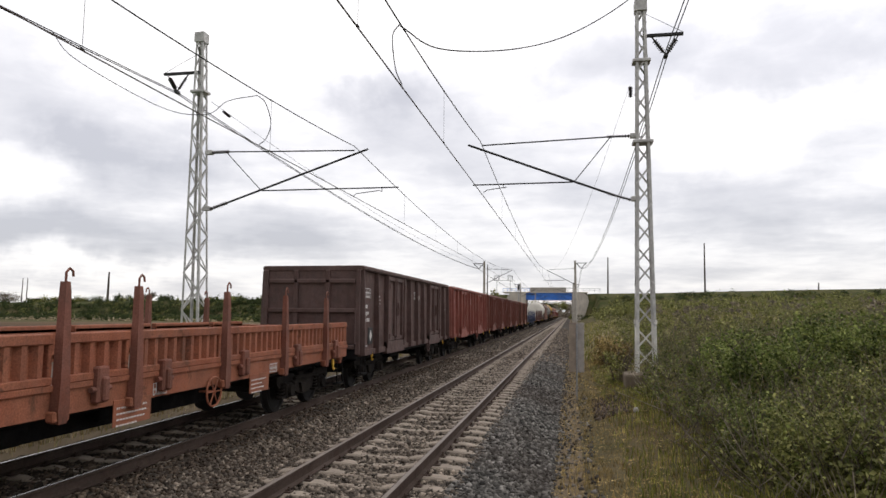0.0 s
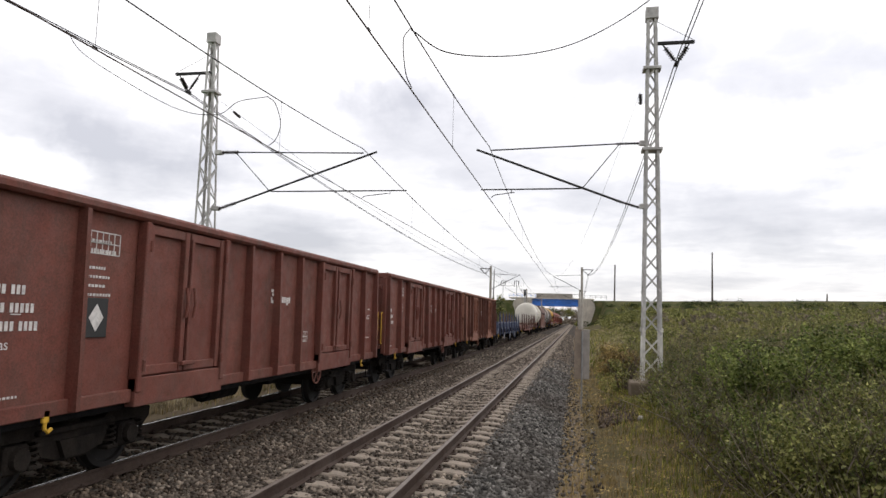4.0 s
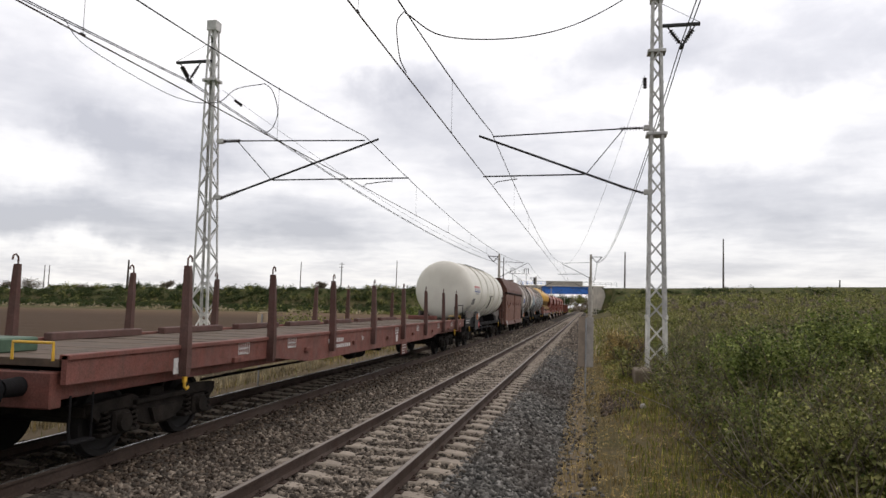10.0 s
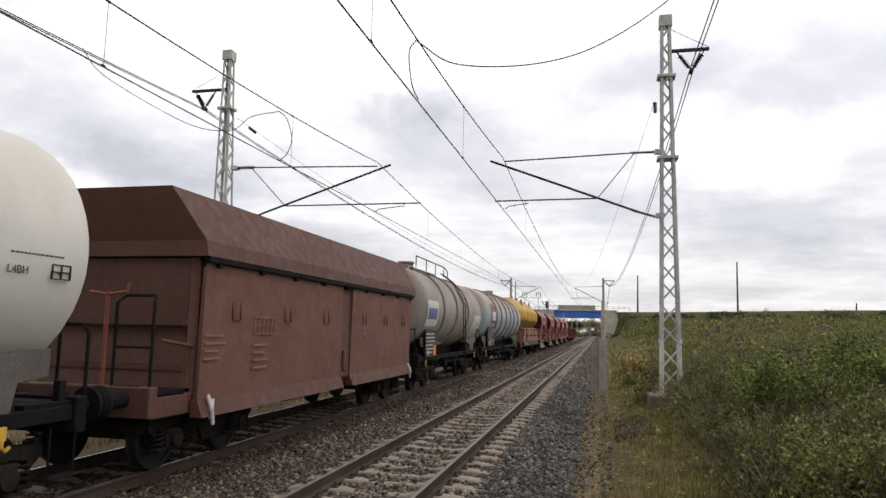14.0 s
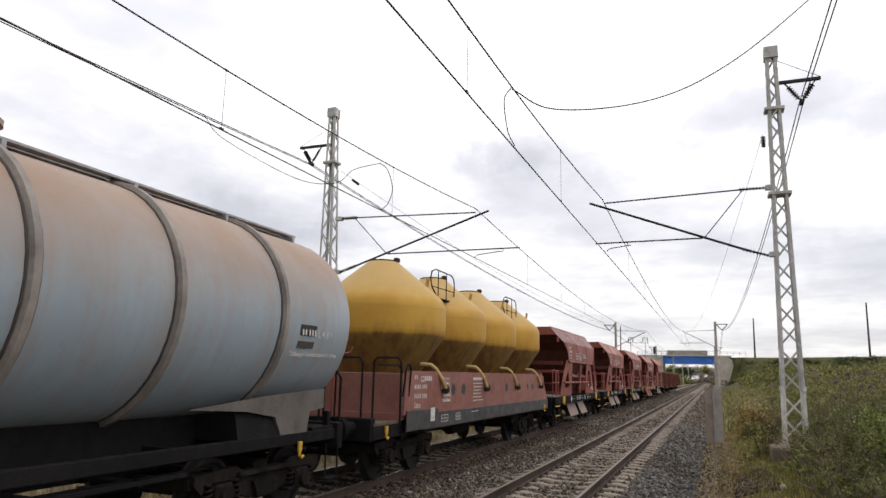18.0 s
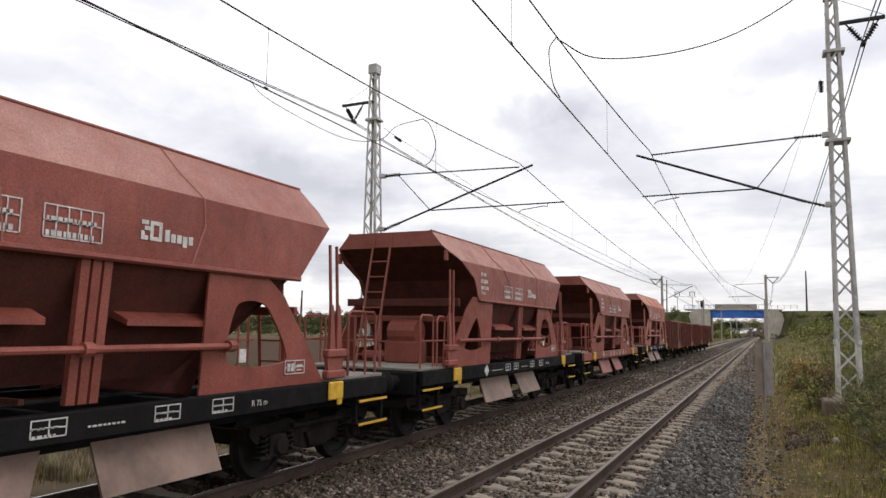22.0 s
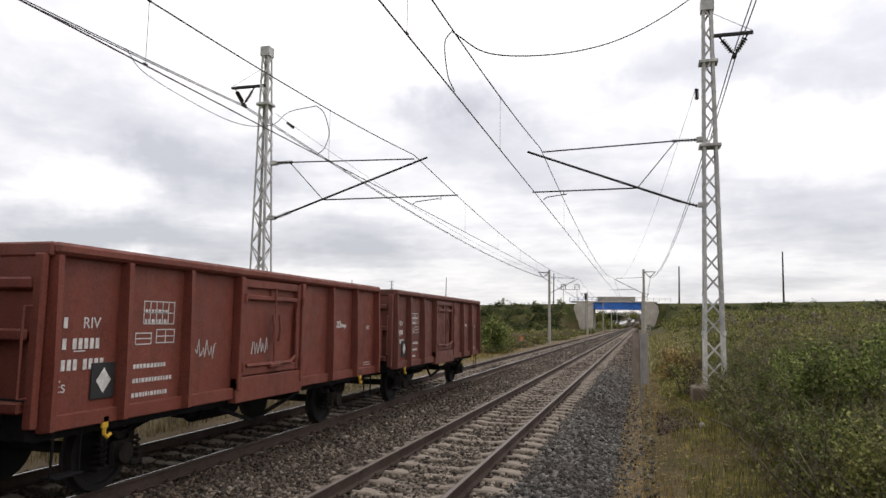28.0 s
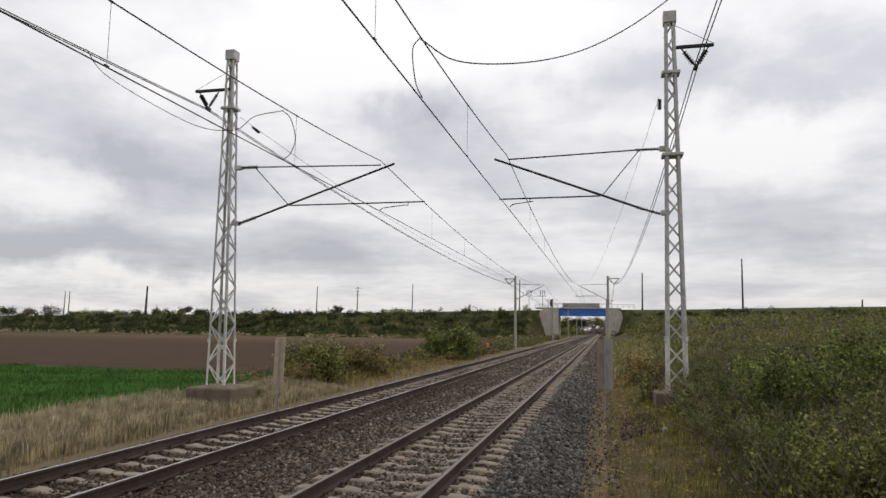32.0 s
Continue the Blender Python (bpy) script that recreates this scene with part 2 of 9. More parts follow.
BLUE = paint("wagon_blue_paint", (0.045, 0.061, 0.112), amount=0.45, rough=0.55, fade=(0.085, 0.105, 0.16), dirt=(0.05, 0.05, 0.055), rust=0.12)
BLUE_DARK = paint("stake_dark_blue_paint", (0.032, 0.045, 0.10), amount=0.4, rough=0.55, rust=0.15)
FLAT_BROWN = paint("flat_wagon_brown_paint", (0.145, 0.048, 0.035), amount=0.6, rough=0.7)
STAKE_BROWN = paint("stake_brown_paint", (0.085, 0.038, 0.030), amount=0.5, rough=0.7)
SILO_RED = paint("silo_wagon_red_paint", (0.235, 0.088, 0.066), amount=0.45, rough=0.65, dirt=(0.12, 0.062, 0.05), fade=(0.29, 0.13, 0.10), streak=0.3)
FRAME_BLACK = paint("frame_black_paint", (0.0075, 0.0075, 0.0085), amount=0.45, rough=0.75, dirt=(0.017, 0.014, 0.012), rust=0.12, spec=0.1, fade=(0.014, 0.013, 0.014))
BOGIE = paint("bogie_grime", (0.0075, 0.0065, 0.006), amount=0.55, rough=0.85, dirt=(0.045, 0.036, 0.029), rust=0.18, spec=0.08, fade=(0.02, 0.017, 0.015), spots=(0.05, 0.026, 0.016))
WHEEL = plain("wheel_dark_steel", (0.013, 0.011, 0.010), 0.75, 0.2)
TREAD = plain("polished_tread", (0.42, 0.41, 0.40), 0.28, 0.9, 0.15)
YELLOW = plain("yellow_paint", (0.62, 0.36, 0.03), 0.55, 0, 0.3)
WHITE_MARK = plain("white_lettering", (0.60, 0.575, 0.55), 0.6, 0, 0.3, 14)
PLACARD_ORANGE = plain("orange_placard", (0.78, 0.20, 0.02), 0.5, 0, 0.1)
BLACK_MARK = plain("black_marking", (0.02, 0.02, 0.02), 0.6)
LOGO_RED = plain("red_marking", (0.45, 0.05, 0.05), 0.5, 0, 0.1)
LOGO_BLUE = plain("blue_marking", (0.05, 0.09, 0.28), 0.5, 0, 0.1)
GREEN_BOX = plain("green_box_paint", (0.055, 0.10, 0.06), 0.6)
PLANKS = plain("weathered_floor_planks", (0.096, 0.066, 0.044), 0.9, 0, 0.4, 3)
PALE_PLANKS = plain("pale_deck_planks", (0.22, 0.20, 0.17), 0.85, 0, 0.25, 3)
GALV = plain("galvanised_steel", (0.34, 0.34, 0.34), 0.5, 0.55, 0.2)
INSULATOR = plain("brown_porcelain", (0.022, 0.014, 0.012), 0.3)
WIRE = plain("dark_wire", (0.022, 0.021, 0.021), 0.55, 0.3)
COPPER = plain("contact_wire_copper", (0.06, 0.042, 0.034), 0.5, 0.4)
RAIL_SIDE = paint("rusty_rail_side", (0.052, 0.034, 0.026), amount=0.5, rough=0.85, dirt=(0.03, 0.023, 0.019), spec=0.15)
RAIL_TOP = plain("worn_rail_head", (0.42, 0.40, 0.375), 0.26, 0.85, 0.12)
RAIL_DULL = plain("dull_rail_head", (0.19, 0.155, 0.128), 0.5, 0.55, 0.2)
GIRDER_BLUE = paint("girder_blue_paint", (0.045, 0.18, 0.58), amount=0.15, rough=0.5, rust=0.05, streak=0.2, dirt=(0.05, 0.10, 0.22))
BARK = plain("shrub_bark", (0.10, 0.075, 0.055), 0.9, 0, 0.35)


def concrete(name, colour, scale=1.2, stain=0.5):
    m = Mat(name)
    base = m.mix(m.ramp(m.noise(scale, 6, 0.65), (0.3, 0.0), (0.72, 1.0)), tuple(c * 0.72 for c in colour), tuple(c * 1.15 for c in colour))
    base = m.mix(m.math("MULTIPLY", m.ramp(m.noise(1.0, 5, 0.6, stretch=(3, 3, 0.4)), (0.5, 0.0), (0.75, 1.0)), stain), base, tuple(c * 0.42 for c in colour))
    m.bump(m.noise(30, 4, 0.7), 0.4, 0.006)
    return m.done(base, 0.9, 0, 0.15)


CONCRETE = concrete("weathered_concrete", (0.34, 0.31, 0.27))
CONCRETE_POST = concrete("concrete_post", (0.42, 0.39, 0.34), 2.0, 0.3)
CONCRETE_PALE = concrete("pale_concrete", (0.58, 0.53, 0.45), 0.4, 0.45)
FOUNDATION = concrete("stained_foundation_concrete", (0.20, 0.160, 0.115), 2.2, 0.85)
SLEEPER = concrete("sleeper_concrete", (0.299, 0.250, 0.199), 3.0, 0.35)
BOARD = plain("sign_board_back", (0.46, 0.35, 0.235), 0.75, 0, 0.2, 5)
BOARD_GREY = plain("sign_board_grey_back", (0.32, 0.29, 0.26), 0.7, 0, 0.2, 5)
BOARD_BROWN = plain("sign_board_bare_wood", (0.27, 0.215, 0.165), 0.8, 0, 0.25, 5)


def mast_steel():
    m = Mat("mast_weathered_aluminium_paint")
    base = m.mix(m.ramp(m.noise(2.5, 6, 0.7), (0.35, 0.0), (0.7, 1.0)), (0.37, 0.36, 0.345), (0.66, 0.645, 0.615))
    base = m.mix(m.ramp(m.noise(7, 6, 0.7), (0.58, 0.0), (0.75, 0.7)), base, (0.15, 0.11, 0.085))
    m.bump(m.noise(40, 3), 0.2, 0.003)
    return m.done(base, 0.65, 0.15)


MAST = mast_steel()
MAST_FOOT = plain("mast_pale_foot_paint", (0.66, 0.64, 0.59), 0.6, 0, 0.2)


def ballast_mat(name, low, high):
    m = Mat(name)
    geo = m.n.new("ShaderNodeNewGeometry")
    base = m.ramp(geo.outputs["Random Per Island"], (0.0, low), (0.5, tuple(a * 0.6 + b * 0.4 for a, b in zip(low, high))), (0.88, high), (1.0, tuple(c * 1.5 for c in high)))
    base = m.mix(m.ramp(m.noise(0.35, 5, 0.6, seed=False), (0.4, 0.0), (0.65, 0.5)), base, (0.058, 0.043, 0.034))
    m.bump(m.noise(60, 3, seed=False), 0.4, 0.004)
    return m.done(base, 0.92, 0, 0.12)


STONES = ballast_mat("ballast_stones", (0.034, 0.029, 0.024), (0.266, 0.219, 0.172))
STONES_GREY = ballast_mat("fresh_grey_ballast_stones", (0.025, 0.024, 0.022), (0.196, 0.183, 0.164))
STONES_BROWN = ballast_mat("dusty_ballast_stones", (0.023, 0.017, 0.013), (0.143, 0.108, 0.080))


def bed_mat():
    m = Mat("ballast_bed")
    v = m.n.new("ShaderNodeTexVoronoi")
    v.inputs["Scale"].default_value = 19.0
    m.l.new(m.tc.outputs["Object"], v.inputs["Vector"])
    bw = m.n.new("ShaderNodeRGBToBW")
    m.l.new(v.outputs["Color"], bw.inputs[0])
    base = m.ramp(bw.outputs[0], (0.1, (0.024, 0.021, 0.019)), (0.9, (0.105, 0.091, 0.075)))
    base = m.mix(m.ramp(m.noise(0.35, 5, 0.6, seed=False), (0.4, 0.0), (0.65, 0.6)), base, (0.058, 0.042, 0.032))
    m.bump(v.outputs["Distance"], 0.9, 0.03)
    return m.done(base, 0.95, 0, 0.08)


BED = bed_mat()


def ground_mat():
    m = Mat("ground_grass_soil_and_fields")
    sep = m.n.new("ShaderNodeSeparateXYZ")
    m.l.new(m.tc.outputs["Object"], sep.inputs[0])
    x, y = sep.outputs[0], sep.outputs[1]
    wob = m.math("MULTIPLY", m.math("SUBTRACT", m.noise(0.12, 4, 0.6, seed=False), 0.5), 6.0)
    fine = m.noise(2.5, 8, 0.75, seed=False)
    patch = m.noise(0.22, 5, 0.6, seed=False)
    grass = m.mix(m.ramp(patch, (0.38, 0.0), (0.62, 1.0)), (0.080, 0.078, 0.032), (0.150, 0.115, 0.060))
    grass = m.mix(m.ramp(fine, (0.35, 0.0), (0.7, 1.0)), m.mix(0.5, grass, (0.03, 0.035, 0.015)), grass)
    # bare earth and old stone beside the track
    soil = m.mix(fine, (0.090, 0.066, 0.043), (0.25, 0.185, 0.115))
    verge = m.ramp(m.math("MULTIPLY", m.math("ADD", x, 11.4), 0.5), (0.0, 0.0), (0.5, 0.9))
    grass = m.mix(m.math("MULTIPLY", verge, m.ramp(x, (0.0, 1.0), (0.01, 0.0))), grass, (0.19, 0.148, 0.098))
    near = m.math("MULTIPLY", m.ramp(m.math("MULTIPLY", m.math("ADD", x, 1.2), 0.25), (0.0, 1.0), (0.9, 0.0)), m.ramp(m.math("MULTIPLY", m.math("ADD", x, 4.0), 0.25), (0.0, 0.0), (0.2, 1.0)))
    col = m.mix(m.math("MULTIPLY", near, m.ramp(m.noise(1.1, 6, 0.7, seed=False), (0.35, 1.0), (0.62, 0.1))), grass, soil)
    # young crop, ploughed field
    crop = m.mix(fine, (0.024, 0.075, 0.010), (0.055, 0.145, 0.02))
    furrow = m.noise(0.9, 5, 0.6, stretch=(0.25, 1.6, 1.0), seed=False)
    plough = m.mix(furrow, (0.052, 0.034, 0.022), (0.095, 0.064, 0.042))
    plough = m.mix(m.ramp(m.math("MULTIPLY", m.math("SUBTRACT", y, 95.0), 0.02), (0.0, 0.0), (1.0, 0.6)), plough, (0.17, 0.115, 0.068))
    left = m.ramp(m.math("ADD", m.math("MULTIPLY", m.math("ADD", x, 14.5), -1.2), m.math("MULTIPLY", wob, 0.15)), (0.0, 0.0), (1.0, 1.0))
    to_plough = m.ramp(m.math("MULTIPLY", m.math("SUBTRACT", m.math("ADD", y, m.math("MULTIPLY", wob, 0.2)), 35.0), 0.8), (0.0, 0.0), (1.0, 1.0))
    field = m.mix(to_plough, crop, plough)
    beyond = m.ramp(m.math("MULTIPLY", m.math("SUBTRACT", m.math("ADD", y, m.math("MULTIPLY", x, -0.42)), 190.0), 0.25), (0.0, 1.0), (1.0, 0.0))
    col = m.mix(m.math("MULTIPLY", left, beyond), col, field)
    slope = m.ramp(m.math("MULTIPLY", m.math("SUBTRACT", sep.outputs[2], 1.5), 0.4), (0.0, 0.0), (1.0, 0.9))
    turf = m.mix(m.ramp(m.noise(0.5, 5, 0.65, seed=False), (0.4, 0.0), (0.65, 1.0)), (0.045, 0.058, 0.020), (0.105, 0.092, 0.042))
    col = m.mix(m.math("MULTIPLY", slope, m.ramp(m.math("SUBTRACT", y, 120.0), (0.0, 0.0), (1.0, 1.0))), col, turf)
    m.bump(fine, 0.8, 0.06)
    return m.done(col, 0.95, 0, 0.05)


GROUND = ground_mat()


def leaf_mat(name, low, mid, high, rough=0.55):
    m = Mat(name)
    geo = m.n.new("ShaderNodeNewGeometry")
    base = m.ramp(geo.outputs["Random Per Island"], (0.0, low), (0.5, mid), (1.0, high))
    base = m.mix(m.ramp(m.noise(1.3, 3, 0.55, seed=False), (0.42, 0.0), (0.64, 0.5)), base, tuple(c * 0.8 for c in low))
    base = m.mix(1.0, base, m.ramp(m.noise(3.2, 3, 0.6, seed=False), (0.36, 0.38), (0.5, 0.92), (0.66, 1.6)), "MULTIPLY")
    m.done(base, rough, 0, 0.12)
    thin = m.n.new("ShaderNodeBsdfTranslucent")
    m.l.new(base, thin.inputs[0])
    both = m.n.new("ShaderNodeMixShader")
    both.inputs[0].default_value = 0.38
    m.l.new(m.b.outputs[0], both.inputs[1])
    m.l.new(thin.outputs[0], both.inputs[2])
    m.l.new(both.outputs[0], m.n["Material Output"].inputs[0])
    return m.m


LEAF_FRESH = leaf_mat("fresh_green_leaves", (0.050, 0.073, 0.017), (0.160, 0.196, 0.048), (0.350, 0.375, 0.120))
LEAF_OLIVE = leaf_mat("olive_leaves", (0.065, 0.075, 0.021), (0.227, 0.232, 0.070), (0.440, 0.420, 0.155))
LEAF_DARK = leaf_mat("dark_hedge_leaves", (0.030, 0.046, 0.015), (0.058, 0.080, 0.026), (0.105, 0.125, 0.045))
LEAF_BUD = leaf_mat("budding_yellow_green_leaves", (0.109, 0.090, 0.030), (0.242, 0.194, 0.070), (0.436, 0.345, 0.144))
TWIGS = leaf_mat("bare_brown_twigs", (0.13, 0.106, 0.078), (0.225, 0.188, 0.14), (0.34, 0.29, 0.222), 0.85)
GRASS_DRY = leaf_mat("dry_straw_grass", (0.302, 0.246, 0.148), (0.454, 0.384, 0.245), (0.626, 0.545, 0.370), 0.8)
GRASS_GREEN = leaf_mat("green_grass_blades", (0.097, 0.121, 0.023), (0.227, 0.235, 0.051), (0.486, 0.419, 0.114), 0.7)
GRASS_OLD = leaf_mat("olive_brown_old_grass", (0.146, 0.101, 0.038), (0.321, 0.233, 0.089), (0.584, 0.435, 0.190), 0.8)
CROP = leaf_mat("young_crop_blades", (0.036, 0.078, 0.016), (0.066, 0.130, 0.028), (0.12, 0.195, 0.052), 0.6)

# ---- mesh tools ----
class MB:
    """Collects simple solids into one mesh."""

    def __init__(self):
        self.v, self.f = [], []

    def add(self, verts, faces):
        o = len(self.v)
        self.v.extend(tuple(p) for p in verts)
        self.f.extend(tuple(i + o for i in f) for f in faces)
        return self

    def box(self, x0, y0, z0, x1, y1, z1, c=0.0, m=None):
        """A box, its edges chamfered by c."""
        if c <= 0:
            v = [(x, y, z) for x in (x0, x1) for y in (y0, y1) for z in (z0, z1)]
            f = [(0, 1, 3, 2), (4, 6, 7, 5), (0, 4, 5, 1), (2, 3, 7, 6), (0, 2, 6, 4), (1, 5, 7, 3)]
        else:
            c = min(c, (x1 - x0) / 2.2, (y1 - y0) / 2.2, (z1 - z0) / 2.2)
            v, f, idx = [], [], {}
            lo, hi = (x0, y0, z0), (x1, y1, z1)
            for s in ((a, b, d) for a in (0, 1) for b in (0, 1) for d in (0, 1)):
                for ax in range(3):
                    p = [hi[k] if s[k] else lo[k] for k in range(3)]
                    for k in range(3):
                        if k != ax:
                            p[k] += -c if s[k] else c
                    idx[(s, ax)] = len(v)
                    v.append(tuple(p))
            for ax in range(3):
                a, b = [k for k in range(3) if k != ax]
                for side in (0, 1):
                    q = []
                    for u, w in ((0, 0), (1, 0), (1, 1), (0, 1)):
                        s = [0, 0, 0]
                        s[ax], s[a], s[b] = side, u, w
                        q.append(idx[(tuple(s), ax)])
                    flip = (side == 0) ^ (ax == 1)
                    f.append(tuple(reversed(q)) if flip else tuple(q))
                for u in (0, 1):
                    for w in (0, 1):
                        s0, s1 = [0, 0, 0], [0, 0, 0]
                        s0[a], s0[b], s1[a], s1[b], s1[ax] = u, w, u, w, 1
                        s0, s1 = tuple(s0), tuple(s1)
                        q = (idx[(s0, a)], idx[(s1, a)], idx[(s1, b)], idx[(s0, b)])
                        flip = ((u + w) % 2 == 0) ^ (ax == 1)
                        f.append(tuple(reversed(q)) if flip else q)
            for s in ((a, b, d) for a in (0, 1) for b in (0, 1) for d in (0, 1)):
                q = (idx[(s, 0)], idx[(s, 1)], idx[(s, 2)])
                f.append(q if sum(s) % 2 else tuple(reversed(q)))
        if m is not None:
            v = [tuple(m @ Vector(p)) for p in v]
        return self.add(v, f)

    def cyl(self, p0, p1, r0, r1=None, n=12, caps=True):
        p0, p1 = Vector(p0), Vector(p1)
        r1 = r0 if r1 is None else r1
        w = (p1 - p0).normalized()
        a = w.orthogonal().normalized()
        b = w.cross(a)
        v = []
        for p, r in ((p0, r0), (p1, r1)):
            for i in range(n):
                t = 2 * math.pi * i / n
                v.append(tuple(p + a * (r * math.cos(t)) + b * (r * math.sin(t))))
        f = [(i, (i + 1) % n, n + (i + 1) % n, n + i) for i in range(n)]
        if caps:
            f += [tuple(reversed(range(n))), tuple(range(n, 2 * n))]
        return self.add(v, f)

    def beam(self, p0, p1, w, h, up=(0, 0, 1)):
        """A square bar from p0 to p1, w wide and h high."""
        p0, p1 = Vector(p0), Vector(p1)
        d = (p1 - p0).normalized()
        s = d.cross(Vector(up))
        s = s.normalized() if s.length > 1e-4 else d.orthogonal().normalized()
        t = s.cross(d)
        v = [tuple(p + s * (i * w / 2) + t * (j * h / 2)) for p in (p0, p1) for i, j in ((-1, -1), (1, -1), (1, 1), (-1, 1))]
        return self.add(v, [(0, 1, 5, 4), (1, 2, 6, 5), (2, 3, 7, 6), (3, 0, 4, 7), (3, 2, 1, 0), (4, 5, 6, 7)])

    def tube(self, pts, r, n=6, caps=True):
        pts = [Vector(p) for p in pts]
        v, f = [], []
        a = None
        for k, p in enumerate(pts):
            d = (pts[min(k + 1, len(pts) - 1)] - pts[max(k - 1, 0)]).normalized()
            a = d.orthogonal().normalized() if a is None else (a - d * a.dot(d)).normalized()
            b = d.cross(a)
            for i in range(n):
                t = 2 * math.pi * i / n
                v.append(tuple(p + a * (r * math.cos(t)) + b * (r * math.sin(t))))
        for k in range(len(pts) - 1):
            for i in range(n):
                j = (i + 1) % n
                f.append((k * n + i, k * n + j, (k + 1) * n + j, (k + 1) * n + i))
        if caps:
            f += [tuple(reversed(range(n))), tuple(range((len(pts) - 1) * n, len(pts) * n))]
        return self.add(v, f)

    def loft(self, rings, caps=True, closed=True):
        n = len(rings[0])
        v = [p for r in rings for p in r]
        f = []
        for k in range(len(rings) - 1):
            for i in range(n if closed else n - 1):
                j = (i + 1) % n
                f.append((k * n + i, k * n + j, (k + 1) * n + j, (k + 1) * n + i))
        if caps:
            f += [tuple(reversed(range(n))), tuple(range((len(rings) - 1) * n, len(rings) * n))]
        return self.add(v, f)

    def prism(self, outline, a, b, axis="y"):
        """A flat outline of (x, z), (y, z) or (x, y) pushed from a to b along the axis."""
        put = {"y": lambda p, t: (p[0], t, p[1]), "x": lambda p, t: (t, p[0], p[1]), "z": lambda p, t: (p[0], p[1], t)}[axis]
        return self.loft([[put(p, a) for p in outline], [put(p, b) for p in outline]])

    def mesh(self, name, mats, smooth=False):
        me = bpy.data.meshes.new(name)
        me.from_pydata(self.v, [], self.f)
        bm = bmesh.new()
        bm.from_mesh(me)
        bmesh.ops.recalc_face_normals(bm, faces=bm.faces)
        bm.to_mesh(me)
        bm.free()
        for m in mats if isinstance(mats, (list, tuple)) else (mats,):
            me.materials.append(m)
        if smooth:
            me.polygons.foreach_set("use_smooth", [True] * len(me.polygons))
            me.set_sharp_from_angle(angle=radians(35))
        return me


def part(name, mb, mat, parent, label="", smooth=False):
    ob = new(name, mb.mesh(name, mat, smooth))
    ob.parent = parent
    if label:
        ob["label"] = label
    return ob


def thing(name, label, category, group="", m=None):
    ob = new(name)
    ob.empty_display_size = 0.3
    tagged(ob, label, category, group)
    if m is not None:
        ob.matrix_basis = m
    return ob


def solo(name, mb, mat, label="", category="", group="", kind="", smooth=False):
    return tagged(new(name, mb.mesh(name, mat, smooth)), label, category, group, kind)


def again(ob, parent, m, name=None):
    """The same mesh once more under a parent."""
    o = new(name or ob.name.split(".")[0], ob.data)
    o.parent = parent
    o.matrix_basis = m
    if "label" in ob:
        o["label"] = ob["label"]
    return o


def quick_mesh(name, verts, faces, mat, smooth=False):
    """A mesh out of numpy arrays; faces all have the same number of corners."""
    me = bpy.data.meshes.new(name)
    k = faces.shape[1]
    me.vertices.add(len(verts))
    me.vertices.foreach_set("co", verts.astype(np.float32).ravel())
    me.loops.add(faces.size)
    me.loops.foreach_set("vertex_index", faces.astype(np.int32).ravel())
    me.polygons.add(len(faces))
    me.polygons.foreach_set("loop_start", np.arange(0, faces.size, k, dtype=np.int32))
    if smooth:
        me.polygons.foreach_set("use_smooth", np.ones(len(faces), dtype=bool))
    me.update(calc_edges=True)
    me.materials.append(mat)
    return me


def smoothstep(a, b, x):
    t = np.clip((np.asarray(x, float) - a) / (b - a), 0, 1)
    return t * t * (3 - 2 * t)

# ---- land ----
BRIDGE_Y = 211.0


def wave(x, y, s, k=0.0):
    return np.sin(x * s * 1.3 + y * s * 0.7 + k) * 0.5 + np.sin(x * s * 0.6 - y * s * 1.7 + 1.3 + k * 2) * 0.5


def crest(x):
    """Height of the road bank along x."""
    return np.interp(x, [-400, -172, -66, -14, 21, 66, 200, 500], [1.8, 4.9, 6.7, 7.9, 8.2, 9.3, 11.2, 11.7])


def land(x, y):
    """Height of the ground."""
    x, y = np.asarray(x, float), np.asarray(y, float)
    z = np.interp(x, [-60, -20, -15.5, -13.2, -11.5, -9.4, -8.9, -1.0, -0.4, 0.4, 1.4, 2.6, 4.5, 8, 14, 30, 80],
                  [-0.75, -0.62, -0.55, -0.42, -0.33, -0.38, -0.85, -0.85, -0.50, -0.32, -0.12, 0.15, 0.50, 0.95, 1.45, 2.1, 3.0])
    right = smoothstep(1.5, 12, x)
    z = z + right * smoothstep(20, 190, y) * 2.6
    z = z + 0.08 * wave(x, y, 0.55) * smoothstep(0.2, 2.0, np.abs(x + 4.9) - 4.4) + 0.18 * wave(x, y, 0.16, 2.0) * right
    # low mound in front of the near mast
    z = z + 0.22 * np.exp(-(((x - 0.9) / 0.8) ** 2 + ((y - 17.0) / 2.5) ** 2))
    # road bank across the line, open where the tracks pass
    up = smoothstep(BRIDGE_Y - 24, BRIDGE_Y - 5, y) * (1 - smoothstep(BRIDGE_Y + 6, BRIDGE_Y + 24, y))
    side = np.where(x < -6.3, 5.6, 4.4) * (1 - smoothstep(BRIDGE_Y - 6, BRIDGE_Y - 4, y))
    gap = smoothstep(0.6, 3.2, np.abs(x + 6.3) - 6.9 - side)
    bank = np.maximum(z, crest(x))
    return z + (bank - z) * up * gap


